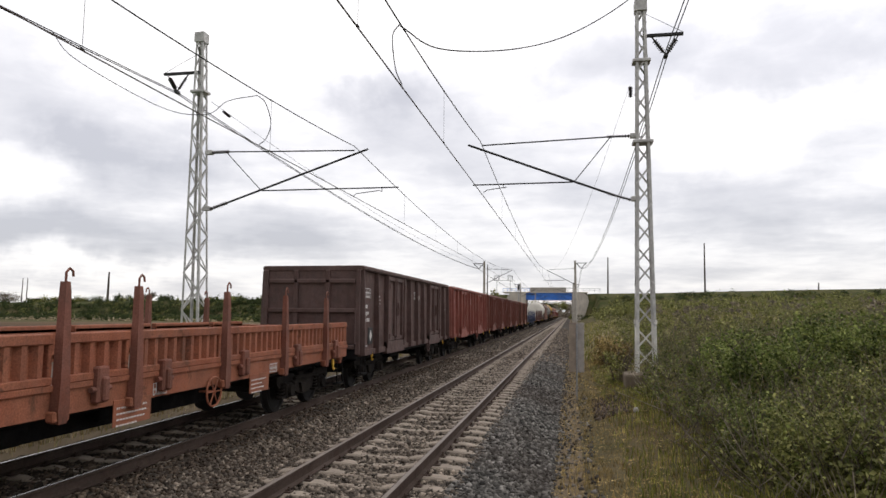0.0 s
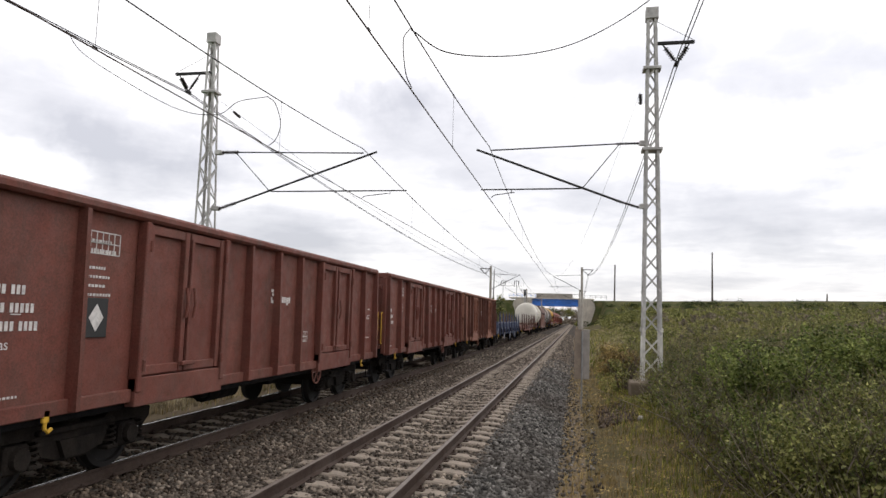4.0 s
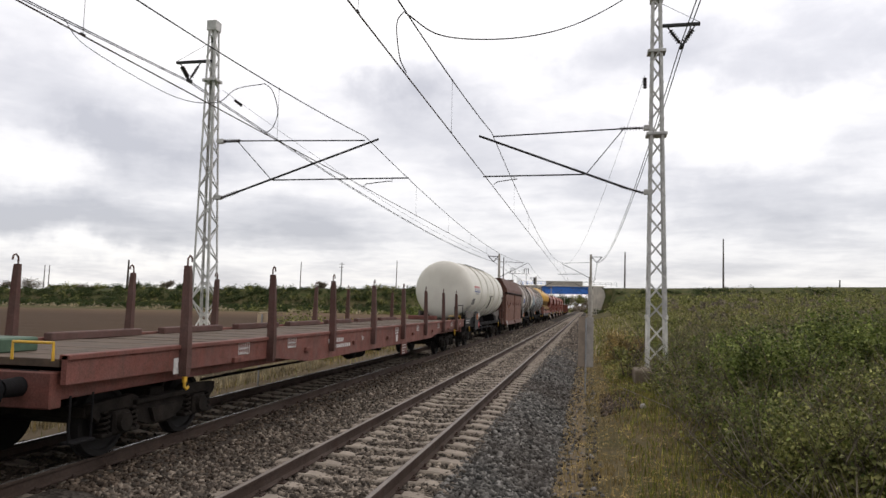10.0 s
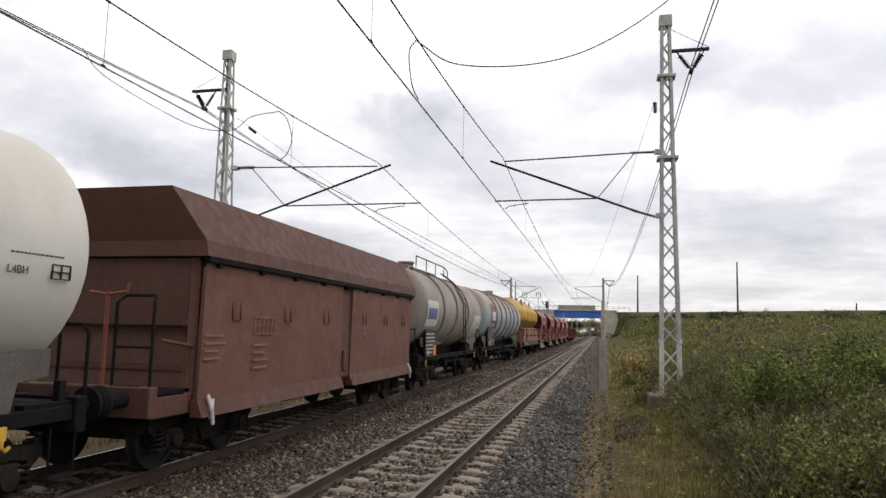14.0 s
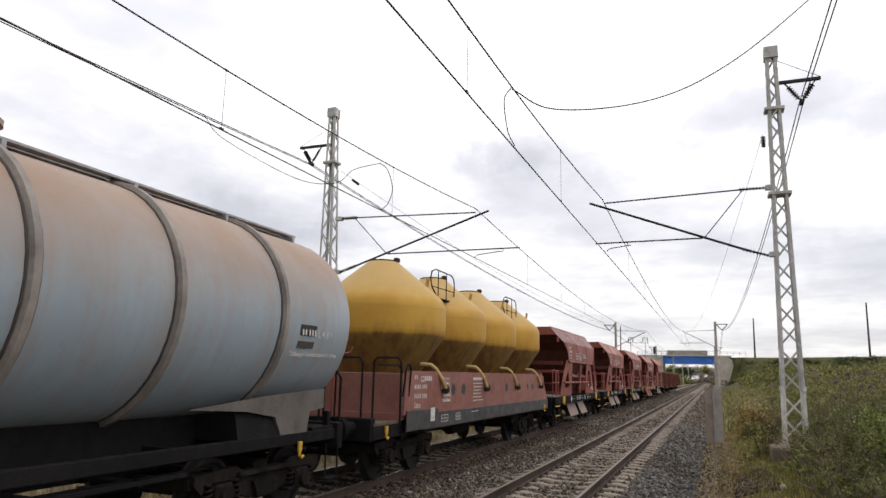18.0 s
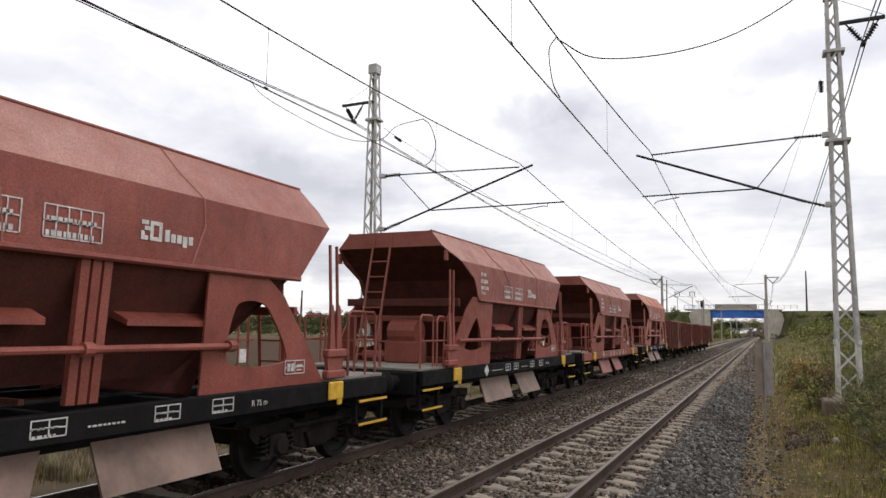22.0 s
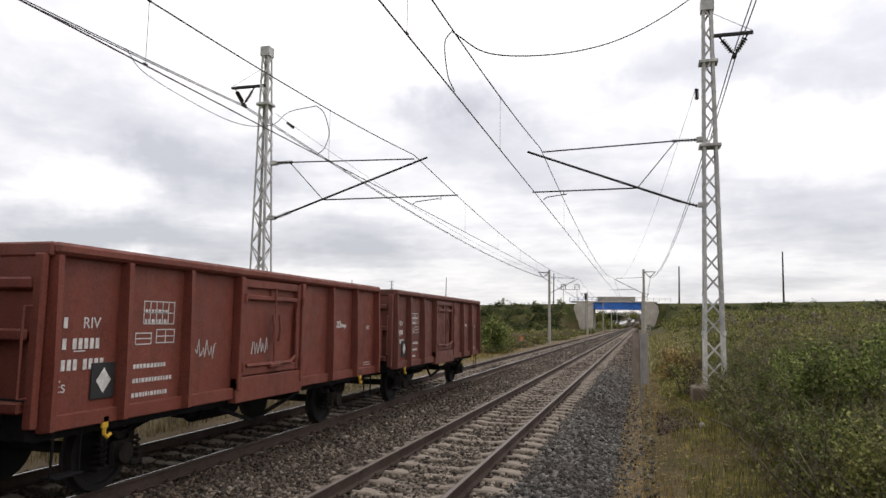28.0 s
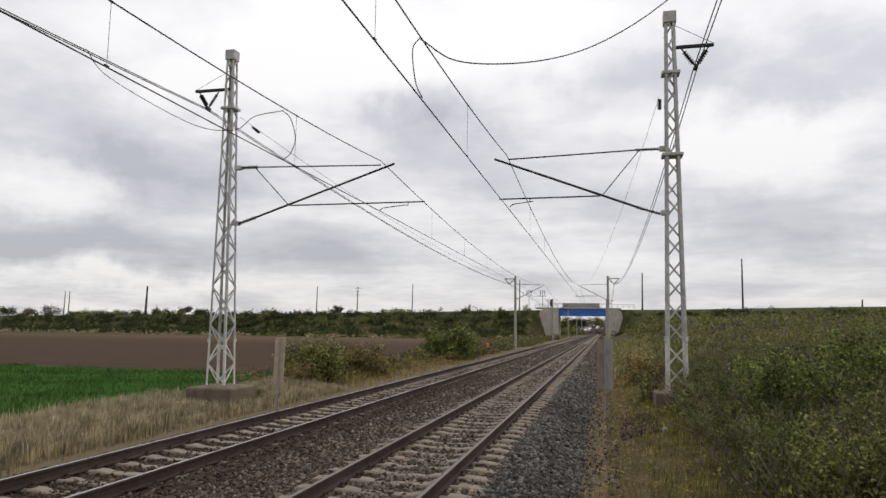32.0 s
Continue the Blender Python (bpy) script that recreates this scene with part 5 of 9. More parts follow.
            part("end_post", r, mat, w)
        if seed == 15 and s > 0:
            for x in (-X + 0.03, X - 0.03):
                gs = MB()
                gs.prism([(b, zb + 0.4), (b + 0.09, top - 0.12), (b, top - 0.12)], x - 0.07, x + 0.12, "x")
                part("bent_corner_plate", gs, mat, w, "bent rusty corner plate")
            lp = MB()
            lp.box(-X - 0.1, b + 0.02, top - 0.10, X + 0.13, b + 0.15, top + 0.01, 0.04)
            part("rim_lip", lp, mat, w)
            lk = MB()
            lk.cyl((X + 0.04, b + 0.12, top - 0.40), (X + 0.12, b + 0.12, top - 0.40), 0.045, n=12)
            lk.tube([(X + 0.06, b + 0.12, top - 0.10), (X + 0.06, b + 0.13, top - 0.3), (X + 0.06, b + 0.09, top - 0.6)], 0.02, 6)
            part("lashing_ring", lk, DARK_BROWN, w)
        g = MB()
        yy = s * (b + 0.2)
        xg = X - 0.05 if s < 0 else X + 0.09
        g.tube([(xg, s * (b + 0.1), 2.15), (xg, yy, 2.15), (xg, yy, 1.25), (xg, s * (b + 0.1), 1.25)], 0.014, 6)
        part("grab_rail", g, YELLOW if four_axles and seed != 11 else mat, w, "bent tube grab rail")
    underframe(w, b, FRAME_BLACK, 0.80, 1.0, 1.22)
    ends(w, b - 0.02, FRAME_BLACK)
    if four_axles:
        for y in (-half + 2.52, half - 2.52):
            bogie(w, u, y)
    else:
        for y in (-2.95, 2.95):
            ws = put_mesh("wheelset", WHEELSET_M, w, pose(0, y, 0.46), "dark steel wheelset")
            WHEELSETS.append((ws, u, y, y))
            for t in (0, 180):
                put_mesh("axle_box", AXLE_BOX_M, w, pose(0, y, 0, 0, 0, t))
            for s in (-1, 1):
                sp = MB()
                for k in range(6):
                    L = 0.62 - k * 0.08
                    sp.prism([(y - L, 0.80 - k * 0.016), (y, 0.70 - k * 0.016), (y + L, 0.80 - k * 0.016), (y + L, 0.785 - k * 0.016), (y, 0.685 - k * 0.016), (y - L, 0.785 - k * 0.016)], s * 1.04 - 0.05, s * 1.04 + 0.05, "x")
                part("leaf_spring", sp, BOGIE, w)
                gd = MB()
                for dy in (-0.22, 0.22):
                    gd.prism([(y + dy - 0.06, 0.86), (y + dy + 0.06, 0.86), (y + dy + 0.03, 0.28), (y + dy - 0.03, 0.28)], s * 1.04 - 0.02, s * 1.04 + 0.02, "x")
                part("axle_guard", gd, BOGIE, w)
        st = MB()
        st.beam((1.2, -1.2, 0.78), (0.9, 0.2, 0.40), 0.05, 0.05)
        st.beam((1.2, 1.2, 0.78), (0.9, 0.2, 0.40), 0.05, 0.05)
        part("brake_stay", st, FRAME_BLACK, w)
    for y in (-b + 0.45, b - 0.45):
        put_mesh("foot_step", STEP_M, w, pose(X + 0.02, y * 1.02, 0.72))
        put_mesh("tow_hook", HOOK_M, w, pose(X + 0.05, y * 0.90, 0.86))
    if wheel and four_axles:
        if seed == 15:
            handwheel(w, X + 0.10, 5.25 - half, 0.80, RED_FADED, 0.29)
        else:
            handwheel(w, X + 0.06, b - 4.1 + rng.uniform(-0.1, 0.1), 0.82, mat)
    if marks:
        x = X + 0.0135
        if four_axles:
            number_block(w, x, -b + 0.32, zb + 1.18, 0.105, kind, seed)
            first = seed == 11
            placard(w, x, -b + (0.95 if first else 1.72), zb + (0.42 if first else 0.95))
            load_table(w, x, -b + (0.45 if first else 1.55), zb + (1.72 if first else 1.95), 0.85, seed)
            bars(w, x, writing_rows(-b + 1.5, zb + 1.62, 0.5, 0.42, 4, seed), name="small_print")
            logo(w, x, 6.95 - half + 0.02, zb + (1.55 if seed < 13 else 1.24), 0.25)
            if seed != 15:
                words('UIC', 0.16, WHITE_MARK, w, b - 0.62, zb + 0.95, x + 0.002)
            load_table(w, x, 8.36 - half, zb + (0.98 if seed < 13 else 0.68), 0.66, seed + 3)
            yl = MB()
            yl.box(x, 6.3 - half, zb - 0.02, x + 0.008, 6.62 - half, zb + 0.2, 0.002)
            if seed == 15:
                part("yellow_label", yl, YELLOW, w, "small yellow warning label")
            bars(w, x, writing_rows(b - 0.85, zb + 0.55, 0.5, 0.1, 1, seed + 2) + writing_rows(b - 0.5, zb + 1.3, 0.2, 0.1, 1, seed), name="small_print")
            bars(w, x, writing_rows(-b + 0.25, zb + 0.22, 0.6, 0.08, 1, seed + 5), name="small_print")
        else:
            number_block(w, x, 0.72 - half, zb + 0.93, 0.125, kind, seed)
            words("RIV", 0.17, WHITE_MARK, w, 1.05 - half, zb + 0.93, x + 0.002)
            placard(w, x, 1.37 - half, zb + 0.36, 0.17)
            load_table(w, x, 1.96 - half, zb + 1.24, 0.9, seed)
            bars(w, x, frame_rows(1.84 - half, zb + 0.86, 0.28, 0.13, 1) + frame_rows(2.2 - half, zb + 0.9, 0.34, 0.16, 2) + writing_rows(1.84 - half, zb + 0.62, 0.7, 0.5, 3, seed), name="small_print")
            logo(w, x, 7.35 - half, zb + 0.9, 0.13)
            words("UIC", 0.12, WHITE_MARK, w, 8.84 - half, zb + 0.86, x + 0.002)
            if seed in (91, 92):
                for yy in (2.98, 4.3):
                    sc = MB()
                    sc.tube([(x + 0.03 * (yy > 4), yy - half + 0.035 * i, zb + 0.62 + 0.11 * math.sin(i * 2.4 + yy) + 0.05 * math.sin(i * 1.1)) for i in range(14)], 0.008, 4)
                    part("graffiti_tag", sc, WHITE_MARK, w, "scribbled white graffiti tag")
            load_table(w, x, 0.72, zb + 0.2, 0.55, seed + 1)
            bars(w, x, writing_rows(b - 0.6, zb + 0.2, 0.42, 0.1, 2, seed + 2), name="small_print")
    return w


EAS_RIBS, EAS_DOORS = (2.0, 6.0, 7.12, 8.15, 12.3), ((3.08, 5.10), (9.25, 11.25))
high_wagon(16.85, 14.04, 3.32, EAS_RIBS, EAS_DOORS, DARK_BROWN, "dark sooty brown high-sided open wagon with ribbed sides", 11)
high_wagon(30.89, 14.04, 3.32, EAS_RIBS, EAS_DOORS, RED_BRIGHT, "red-brown high-sided open wagon with two double doors", 12)
high_wagon(44.93, 14.04, 3.32, EAS_RIBS, EAS_DOORS, RED, "red-brown high-sided open wagon with scuffed ribs", 13)
high_wagon(58.97, 14.04, 3.32, EAS_RIBS, EAS_DOORS, RED, "dusty red-brown high-sided open wagon", 14)
high_wagon(73.01, 14.04, 3.32, EAS_RIBS, EAS_DOORS, RED_FADED, "faded pale red high-sided open wagon with rust stains", 15)


def hook_stake(name, parent, mat, m, z0, z1, depth=0.09, k=1.0):
    """Upright stake, wider at its foot, with a bent hook on top."""
    mb = MB()
    mb.loft([[(-0.02, -w * k, z), (d, -w * k, z), (d, w * k, z), (-0.02, w * k, z)] for z, w, d in ((z0, 0.06, depth * 0.9), (z0 + 0.15, 0.085, depth), (z0 + 0.45, 0.07, depth), (z1 - 0.1, 0.042, depth * 0.7), (z1, 0.035, depth * 0.6))])
    mb.tube([(0.02, 0, z1 - 0.02), (0.02, 0, z1 + 0.10), (0.02, 0.05, z1 + 0.15), (0.02, 0.10, z1 + 0.12), (0.02, 0.11, z1 + 0.06)], 0.014, 6)
    o = part(name, mb, mat, parent)
    o.matrix_basis = m
    return o


def side_flat_wagon(u0, length, mat, stake_mat, label, stakes, seed, first=0, plates=False):
    """Four-axle flat wagon with low hinged sides and swivelling stakes."""
    u, half = u0 + length / 2, length / 2
    b, X = half - 0.62, 1.36
    w = thing("flat_wagon", label, "freight wagon", GROUP)
    TRAIN.append((w, u))
    fl = MB()
    fl.box(-X, -b, 1.14, X, b, 1.24, 0.01)
    part("floor", fl, PLANKS, w, "weathered plank floor")
    for s in (-1, 1):
        x0, x1 = sorted((s * X, s * (X + 0.05)))
        sb = MB()
        # fish-bellied sill, deeper at midspan
        top = [(-b, 1.26), (b, 1.26)]
        low = [(b, 0.99), (b * 0.62, 0.97), (b * 0.55, 0.93), (-b * 0.55, 0.93), (-b * 0.62, 0.97), (-b, 0.99)]
        sb.prism(top + low, x0, x1, "x")
        sb.box(min(s * (X - 0.02), s * (X + 0.08)), -b, 1.20, max(s * (X - 0.02), s * (X + 0.08)), b, 1.27, 0.008)
        part("side_sill", sb, mat, w)
        edges = [-b] + list(stakes) + [b]
        for k in range(len(edges) - 1):
            a, c = edges[k] + 0.09, edges[k + 1] - 0.09
            if c - a < 0.25:
                continue
            fp = MB()
            def flap(xa, xb, ya, yb, za, zc, ch=0.0):
                fp.box(min(s * xa, s * xb), ya, za, max(s * xa, s * xb), yb, zc, ch)
            flap(X - 0.03, X - 0.005, a, c, 1.24, 1.76)
            flap(X - 0.03, X + 0.085, a, c, 1.70, 1.82, 0.015)
            flap(X - 0.03, X + 0.085, a, c, 1.27, 1.36, 0.012)
            flap(X - 0.03, X + 0.07, a, a + 0.06, 1.36, 1.70, 0.008)
            flap(X - 0.03, X + 0.07, c - 0.06, c, 1.36, 1.70, 0.008)
            m = max(2, int((c - a - 0.12) / 0.21))
            for i in range(m):
                y = a + 0.06 + (i + 0.5) * (c - a - 0.12) / m
                xi, xo = s * (X - 0.006), s * (X + 0.07)
                fp.loft([[(xi, y - 0.075, z), (xo, y - 0.035, z), (xo, y + 0.035, z), (xi, y + 0.075, z)] for z in (1.355, 1.705)])
            part("drop_side", fp, mat, w, "ribbed drop side")
        for k, y in enumerate(stakes):
            hook_stake("stake", w, stake_mat, pose(s * (X + 0.08), y, 0, 0, 0, 0 if s > 0 else 180), 0.86, 2.38)
            br = MB()
            xo0, xo1 = sorted((s * (X + 0.04), s * (X + 0.15)))
            br.box(xo0, y + 0.55, 1.00, xo1, y + 0.75, 1.42, 0.02)
            br.box(min(s * (X + 0.04), s * (X + 0.20)), y + 0.60, 1.02, max(s * (X + 0.04), s * (X + 0.20)), y + 0.70, 1.30, 0.02)
            br.cyl((s * (X + 0.1), y + 0.48, 1.16), (s * (X + 0.1), y + 0.82, 1.16), 0.035, n=8)
            sk = MB()
            sk.box(xo0, y - 0.12, 0.88, xo1, y + 0.12, 1.0, 0.015)
            part("stake_socket", sk, mat, w)
            part("stake_pocket", br, stake_mat if stake_mat is not BLUE_DARK else FRAME_BLACK, w)
    for s in (-1, 1):
        e = MB()
        e.box(-X, s * b - 0.04, 1.2, X, s * b + 0.04, 1.74, 0.01)
        for k in range(9):
            x = -X + 0.2 + k * (2 * X - 0.4) / 8
            e.box(x - 0.05, s * b - 0.075, 1.28, x + 0.05, s * b + 0.075, 1.68, 0.01)
        part("end_flap", e, mat, w)
    for s in (-1, 1):
        gd = MB()
        gd.prism([(-b * 0.60, 1.10), (b * 0.60, 1.10), (b * 0.56, 0.86), (b * 0.42, 0.52), (-b * 0.42, 0.52), (-b * 0.56, 0.86)], min(s * 0.55, s * 0.62), max(s * 0.55, s * 0.62), "x")
        part("main_girder", gd, FRAME_BLACK, w, "black fish-bellied main girder")
    underframe(w, b, FRAME_BLACK, 0.86, 1.14, 1.15)
    ends(w, b - 0.02, mat)
    for y in (-half + 2.45, half - 2.45):
        bogie(w, u, y)
    for y in (-b + 0.35, b - 0.35):
        put_mesh("foot_step", STEP_M, w, pose(X, y, 0.66))
        put_mesh("tow_hook", HOOK_M, w, pose(X + 0.06, y * 0.93, 0.86))
    x = X + 0.052
    handwheel(w, X + 0.1, stakes[-3] - 0.3, 0.84, mat, 0.22)
    for k in range(3):
        y = stakes[1 + k * 2] + 0.95
        pl = MB()
        pl.box(X + 0.054, y, 0.46 if plates else 0.66, X + 0.066, y + 0.75, 0.98, 0.004)
        part("lettering_plate", pl, mat, w)
        bars(w, x + 0.014, writing_rows(y + 0.06, 0.94 if not plates else 0.86, 0.6, 0.28, 4, seed + k), name="small_print")
        load_table(w, x, y + 0.8, 1.10, 0.5, seed + k)
    if plates:
        words("GE", 0.17, WHITE_MARK, w, stakes[1] + 1.35, 0.80, x + 0.016)
        words("TEN", 0.12, WHITE_MARK, w, stakes[1] + 1.0, 0.70, x + 0.016)
    return w


RES_STAKES = [-7.75 + 2.27 * k for k in range(8)]
side_flat_wagon(-3.05, 19.9, ORANGE, ORANGE_STAKE, "rusty orange flat wagon with low ribbed sides and hooked stakes", [-7.1, -4.85, -2.6, -0.33, 0.95, 3.22, 5.49, 7.71], 21)
side_flat_wagon(87.05, 19.3, BLUE, BLUE_DARK, "grey-blue flat wagon with low ribbed sides and dark blue stakes", RES_STAKES, 22, plates=True)


def stake_flat_wagon(u0, length):
    """Long plank-floored wagon with tall fixed stakes and no sides."""
    u, half = u0 + length / 2, length / 2
    b, X = half - 0.62, 1.34
    w = thing("flat_wagon", "long rust-brown flat wagon with tall stakes and plank floor", "freight wagon", GROUP)
    TRAIN.append((w, u))
    rng = random.Random(5)
    n = 46
    for k in range(n):
        pl = MB()
        y0, y1 = -b + 2 * b * k / n, -b + 2 * b * (k + 1) / n
        dz = rng.uniform(-0.008, 0.008)
        pl.box(-X + 0.04, y0 + 0.006, 1.28, X - 0.04, y1 - 0.006, 1.37 + dz, 0.006)
        part("plank", pl, PLANKS, w)
    for s in (-1, 1):
        x0, x1 = sorted((s * X, s * (X + 0.07)))
        sb = MB()
        sb.prism([(-b, 1.41), (b, 1.41), (b, 1.09), (b * 0.6, 1.04), (b * 0.45, 0.84), (-b * 0.45, 0.84), (-b * 0.6, 1.04), (-b, 1.09)], x0, x1, "x")
        sb.box(min(s * (X - 0.04), s * (X + 0.10)), -b, 1.36, max(s * (X - 0.04), s * (X + 0.10)), b, 1.42, 0.008)
        part("side_sill", sb, FLAT_BROWN, w)
        for y in (-10.22, -7.52, -4.5, -1.5, 1.5, 4.5, 7.52, 10.22):
            hook_stake("stake", w, STAKE_BROWN, pose(s * (X + 0.08), y, 0, 0, 0, 0 if s > 0 else 180), 0.98, 2.55, 0.12, 0.78)
        for k in range(7):
            y = (k - 3) * 2.9
            bm_ = MB()
            bm_.box(min(s * (X + 0.06), s * (X + 0.13)), y - 0.1, 1.05, max(s * (X + 0.06), s * (X + 0.13)), y + 0.1, 1.14, 0.01)
            part("lashing_ring", bm_, FLAT_BROWN, w)
    for k in range(7):
        y = (k - 3) * 2.9
        bo = MB()
        bo.box(-X + 0.05, y - 1.1, 1.37, -X + 0.22, y + 1.1, 1.50, 0.015)
        part("bolster", bo, STAKE_BROWN, w, "low dark timber bolster")
    for s in (-1, 1):
        g = MB()
        g.box(-1.05, s * (b - 0.6) - 0.3, 1.37, 0.2, s * (b - 0.6) + 0.3, 1.55, 0.02)
        part("tool_box", g, GREEN_BOX if s < 0 else FLAT_BROWN, w, "low stowage box with faded paint")
        yr = MB()
        yr.tube([(X - 0.1, s * (b + 0.02), 1.35), (X - 0.1, s * (b + 0.02), 1.55), (0.7, s * (b + 0.02), 1.55), (0.7, s * (b + 0.02), 1.35)], 0.018, 6)
        part("grab_rail", yr, YELLOW, w, "yellow grab rail")
    underframe(w, b, FLAT_BROWN, 0.90, 1.20, 1.18)
    ends(w, b - 0.02, FLAT_BROWN)
    for y in (-half + 2.9, half - 2.9):
        bogie(w, u, y)
    for y in (-b + 0.35, b - 0.35):
        put_mesh("foot_step", STEP_M, w, pose(X, y, 0.70))
        put_mesh("tow_hook", HOOK_M, w, pose(X + 0.08, y * 0.84, 0.90))
    x = X + 0.072
    words("Sps", 0.15, WHITE_MARK, w, -2.3, 1.14, x)
    words("Sp", 0.17, WHITE_MARK, w, b - 1.0, 1.18, x)
    number_rows = []
    for k in range(9):
        number_rows.append((-4.6 + k * 0.11, 1.16, 0.07, 0.09))
        number_rows.append((-4.3 + k * 0.13, 1.03, 0.08, 0.08))
    bars(w, x, number_rows, name="number_marking")
    for k, y in enumerate((-8.6, -6.7, 0.8, 3.4, 6.7, 9.3)):
        load_table(w, x, y, 1.35, 0.6, 50 + k)
    pl = MB()
    pl.box(X + 0.03, 1.6, 0.50, X + 0.06, 2.25, 0.98, 0.006)
    part("lettering_plate", pl, FLAT_BROWN, w)
    bars(w, X + 0.062, writing_rows(1.65, 0.94, 0.5, 0.42, 5, 9), name="small_print")
    cd = MB()
    cd.box(X + 0.07, -b + 2.0, 1.02, X + 0.075, -b + 2.22, 1.24)
    cd.box(X + 0.07, 0.9, 0.94, X + 0.075, 1.08, 1.14)
    part("paper_card", cd, WHITE_MARK, w, "torn white paper card")
    return w


stake_flat_wagon(106.35, 26.03)


def ring_pts(y, r, z, n=40):
    return [(r * math.sin(2 * math.pi * i / n), y, z + r * math.cos(2 * math.pi * i / n)) for i in range(n)]


def barrel(a, b, r, z, dome, n=40):
    """A horizontal tank shell with dished ends."""
    mb = MB()
    k = 7
    rings = [ring_pts(a + dome * (1 - math.cos(q)), max(0.02, r * math.sin(q) ** 0.62), z, n) for q in [math.pi / 2 * i / k for i in range(k + 1)]]
    m = 10
    for i in range(1, m):
        y = a + dome + (b - a - 2 * dome) * i / m
        rings.append(ring_pts(y, r, z, n))
    rings += [ring_pts(b - dome * (1 - math.cos(q)), max(0.02, r * math.sin(q) ** 0.62), z, n) for q in [math.pi / 2 * (k - i) / k for i in range(k + 1)]]
    return mb.loft(rings)


def band(y, r, z, w=0.065, d=0.065, n=40):
    mb = MB()
    return mb.loft([ring_pts(y - w, r - 0.01, z, n), ring_pts(y - w * 0.6, r + d, z, n), ring_pts(y + w * 0.6, r + d, z, n), ring_pts(y + w, r - 0.01, z, n)], caps=False)


def arc_panel(y0, y1, a0, a1, r, z, n=10, t=0.006):
    """A thin sheet that follows the shell between two angles (0 is up, 90 faces +x)."""
    mb = MB()
    rows = []
    for rr in (r, r + t):
        for y in (y0, y1):
            rows.append([(rr * math.sin(radians(a0 + (a1 - a0) * i / n)), y, z + rr * math.cos(radians(a0 + (a1 - a0) * i / n))) for i in range(n + 1)])
    mb.loft([rows[0], rows[1], rows[3], rows[2], rows[0]], caps=False, closed=False)
    return mb


def tank_paint(name, colour, grime, top_grime, ring=0.4, low=0.25):
    """Tank paint with grime that ran down from the manholes and settled on the crown."""
    m = Mat(name)
    sep = m.n.new("ShaderNodeSeparateXYZ")
    m.l.new(m.tc.outputs["Object"], sep.inputs[0])
    run = m.noise(1.0, 5, 0.65, stretch=(1.5, 5.0, 0.35))
    patch = m.noise(0.8, 6, 0.62)
    crown = m.ramp(m.math("ADD", m.math("MULTIPLY", m.math("SUBTRACT", sep.outputs[2], 2.55), 0.62), m.math("MULTIPLY", m.math("SUBTRACT", patch, 0.5), 0.7)), (0.1, 0.0), (0.8, 1.0))
    base = m.mix(m.ramp(patch, (0.35, 0.0), (0.7, 1.0)), colour, tuple(c * 0.86 for c in colour))
    base = m.mix(m.math("MULTIPLY", m.ramp(run, (0.45, 0.0), (0.72, 1.0)), ring), base, grime)
    base = m.mix(m.math("MULTIPLY", crown, top_grime), base, grime)
    base = m.mix(m.math("MULTIPLY", m.ramp(m.noise(8, 6, 0.7), (0.55, 0.0), (0.75, 1.0)), low), base, tuple(c * 0.6 for c in grime))
    m.bump(m.noise(1.6, 3), 0.12, 0.03)
    return m.done(base, m.ramp(patch, (0.3, 0.38), (0.7, 0.6)), 0, 0.4)


TANK_WHITE = tank_paint("cream_white_tank_paint", (0.72, 0.69, 0.61), (0.50, 0.45, 0.37), 0.25, 0.18, 0.05)
TANK_BLUE = tank_paint("grey_blue_tank_paint", (0.31, 0.37, 0.41), (0.33, 0.22, 0.15), 0.95, 0.45, 0.2)
TANK_GREY = tank_paint("dirty_grey_brown_tank_paint", (0.34, 0.30, 0.26), (0.20, 0.14, 0.10), 0.8, 0.5, 0.25)
TANK_DARK = plain("tank_grime", (0.06, 0.05, 0.042), 0.8, 0, 0.3, 3)
TANK_BAND = plain("grimy_ring_paint", (0.235, 0.205, 0.18), 0.6, 0, 0.45, 2)
TANK_CREAM = plain("pale_cream_tank_panel", (0.58, 0.56, 0.48), 0.5, 0, 0.15, 2)
TANK_MAROON = plain("maroon_tank_panel", (0.15, 0.060, 0.050), 0.5, 0, 0.2, 2)


SADDLE = paint("stained_saddle_paint", (0.115, 0.10, 0.088), amount=0.6, rough=0.85, dirt=(0.05, 0.042, 0.035), rust=0.4)


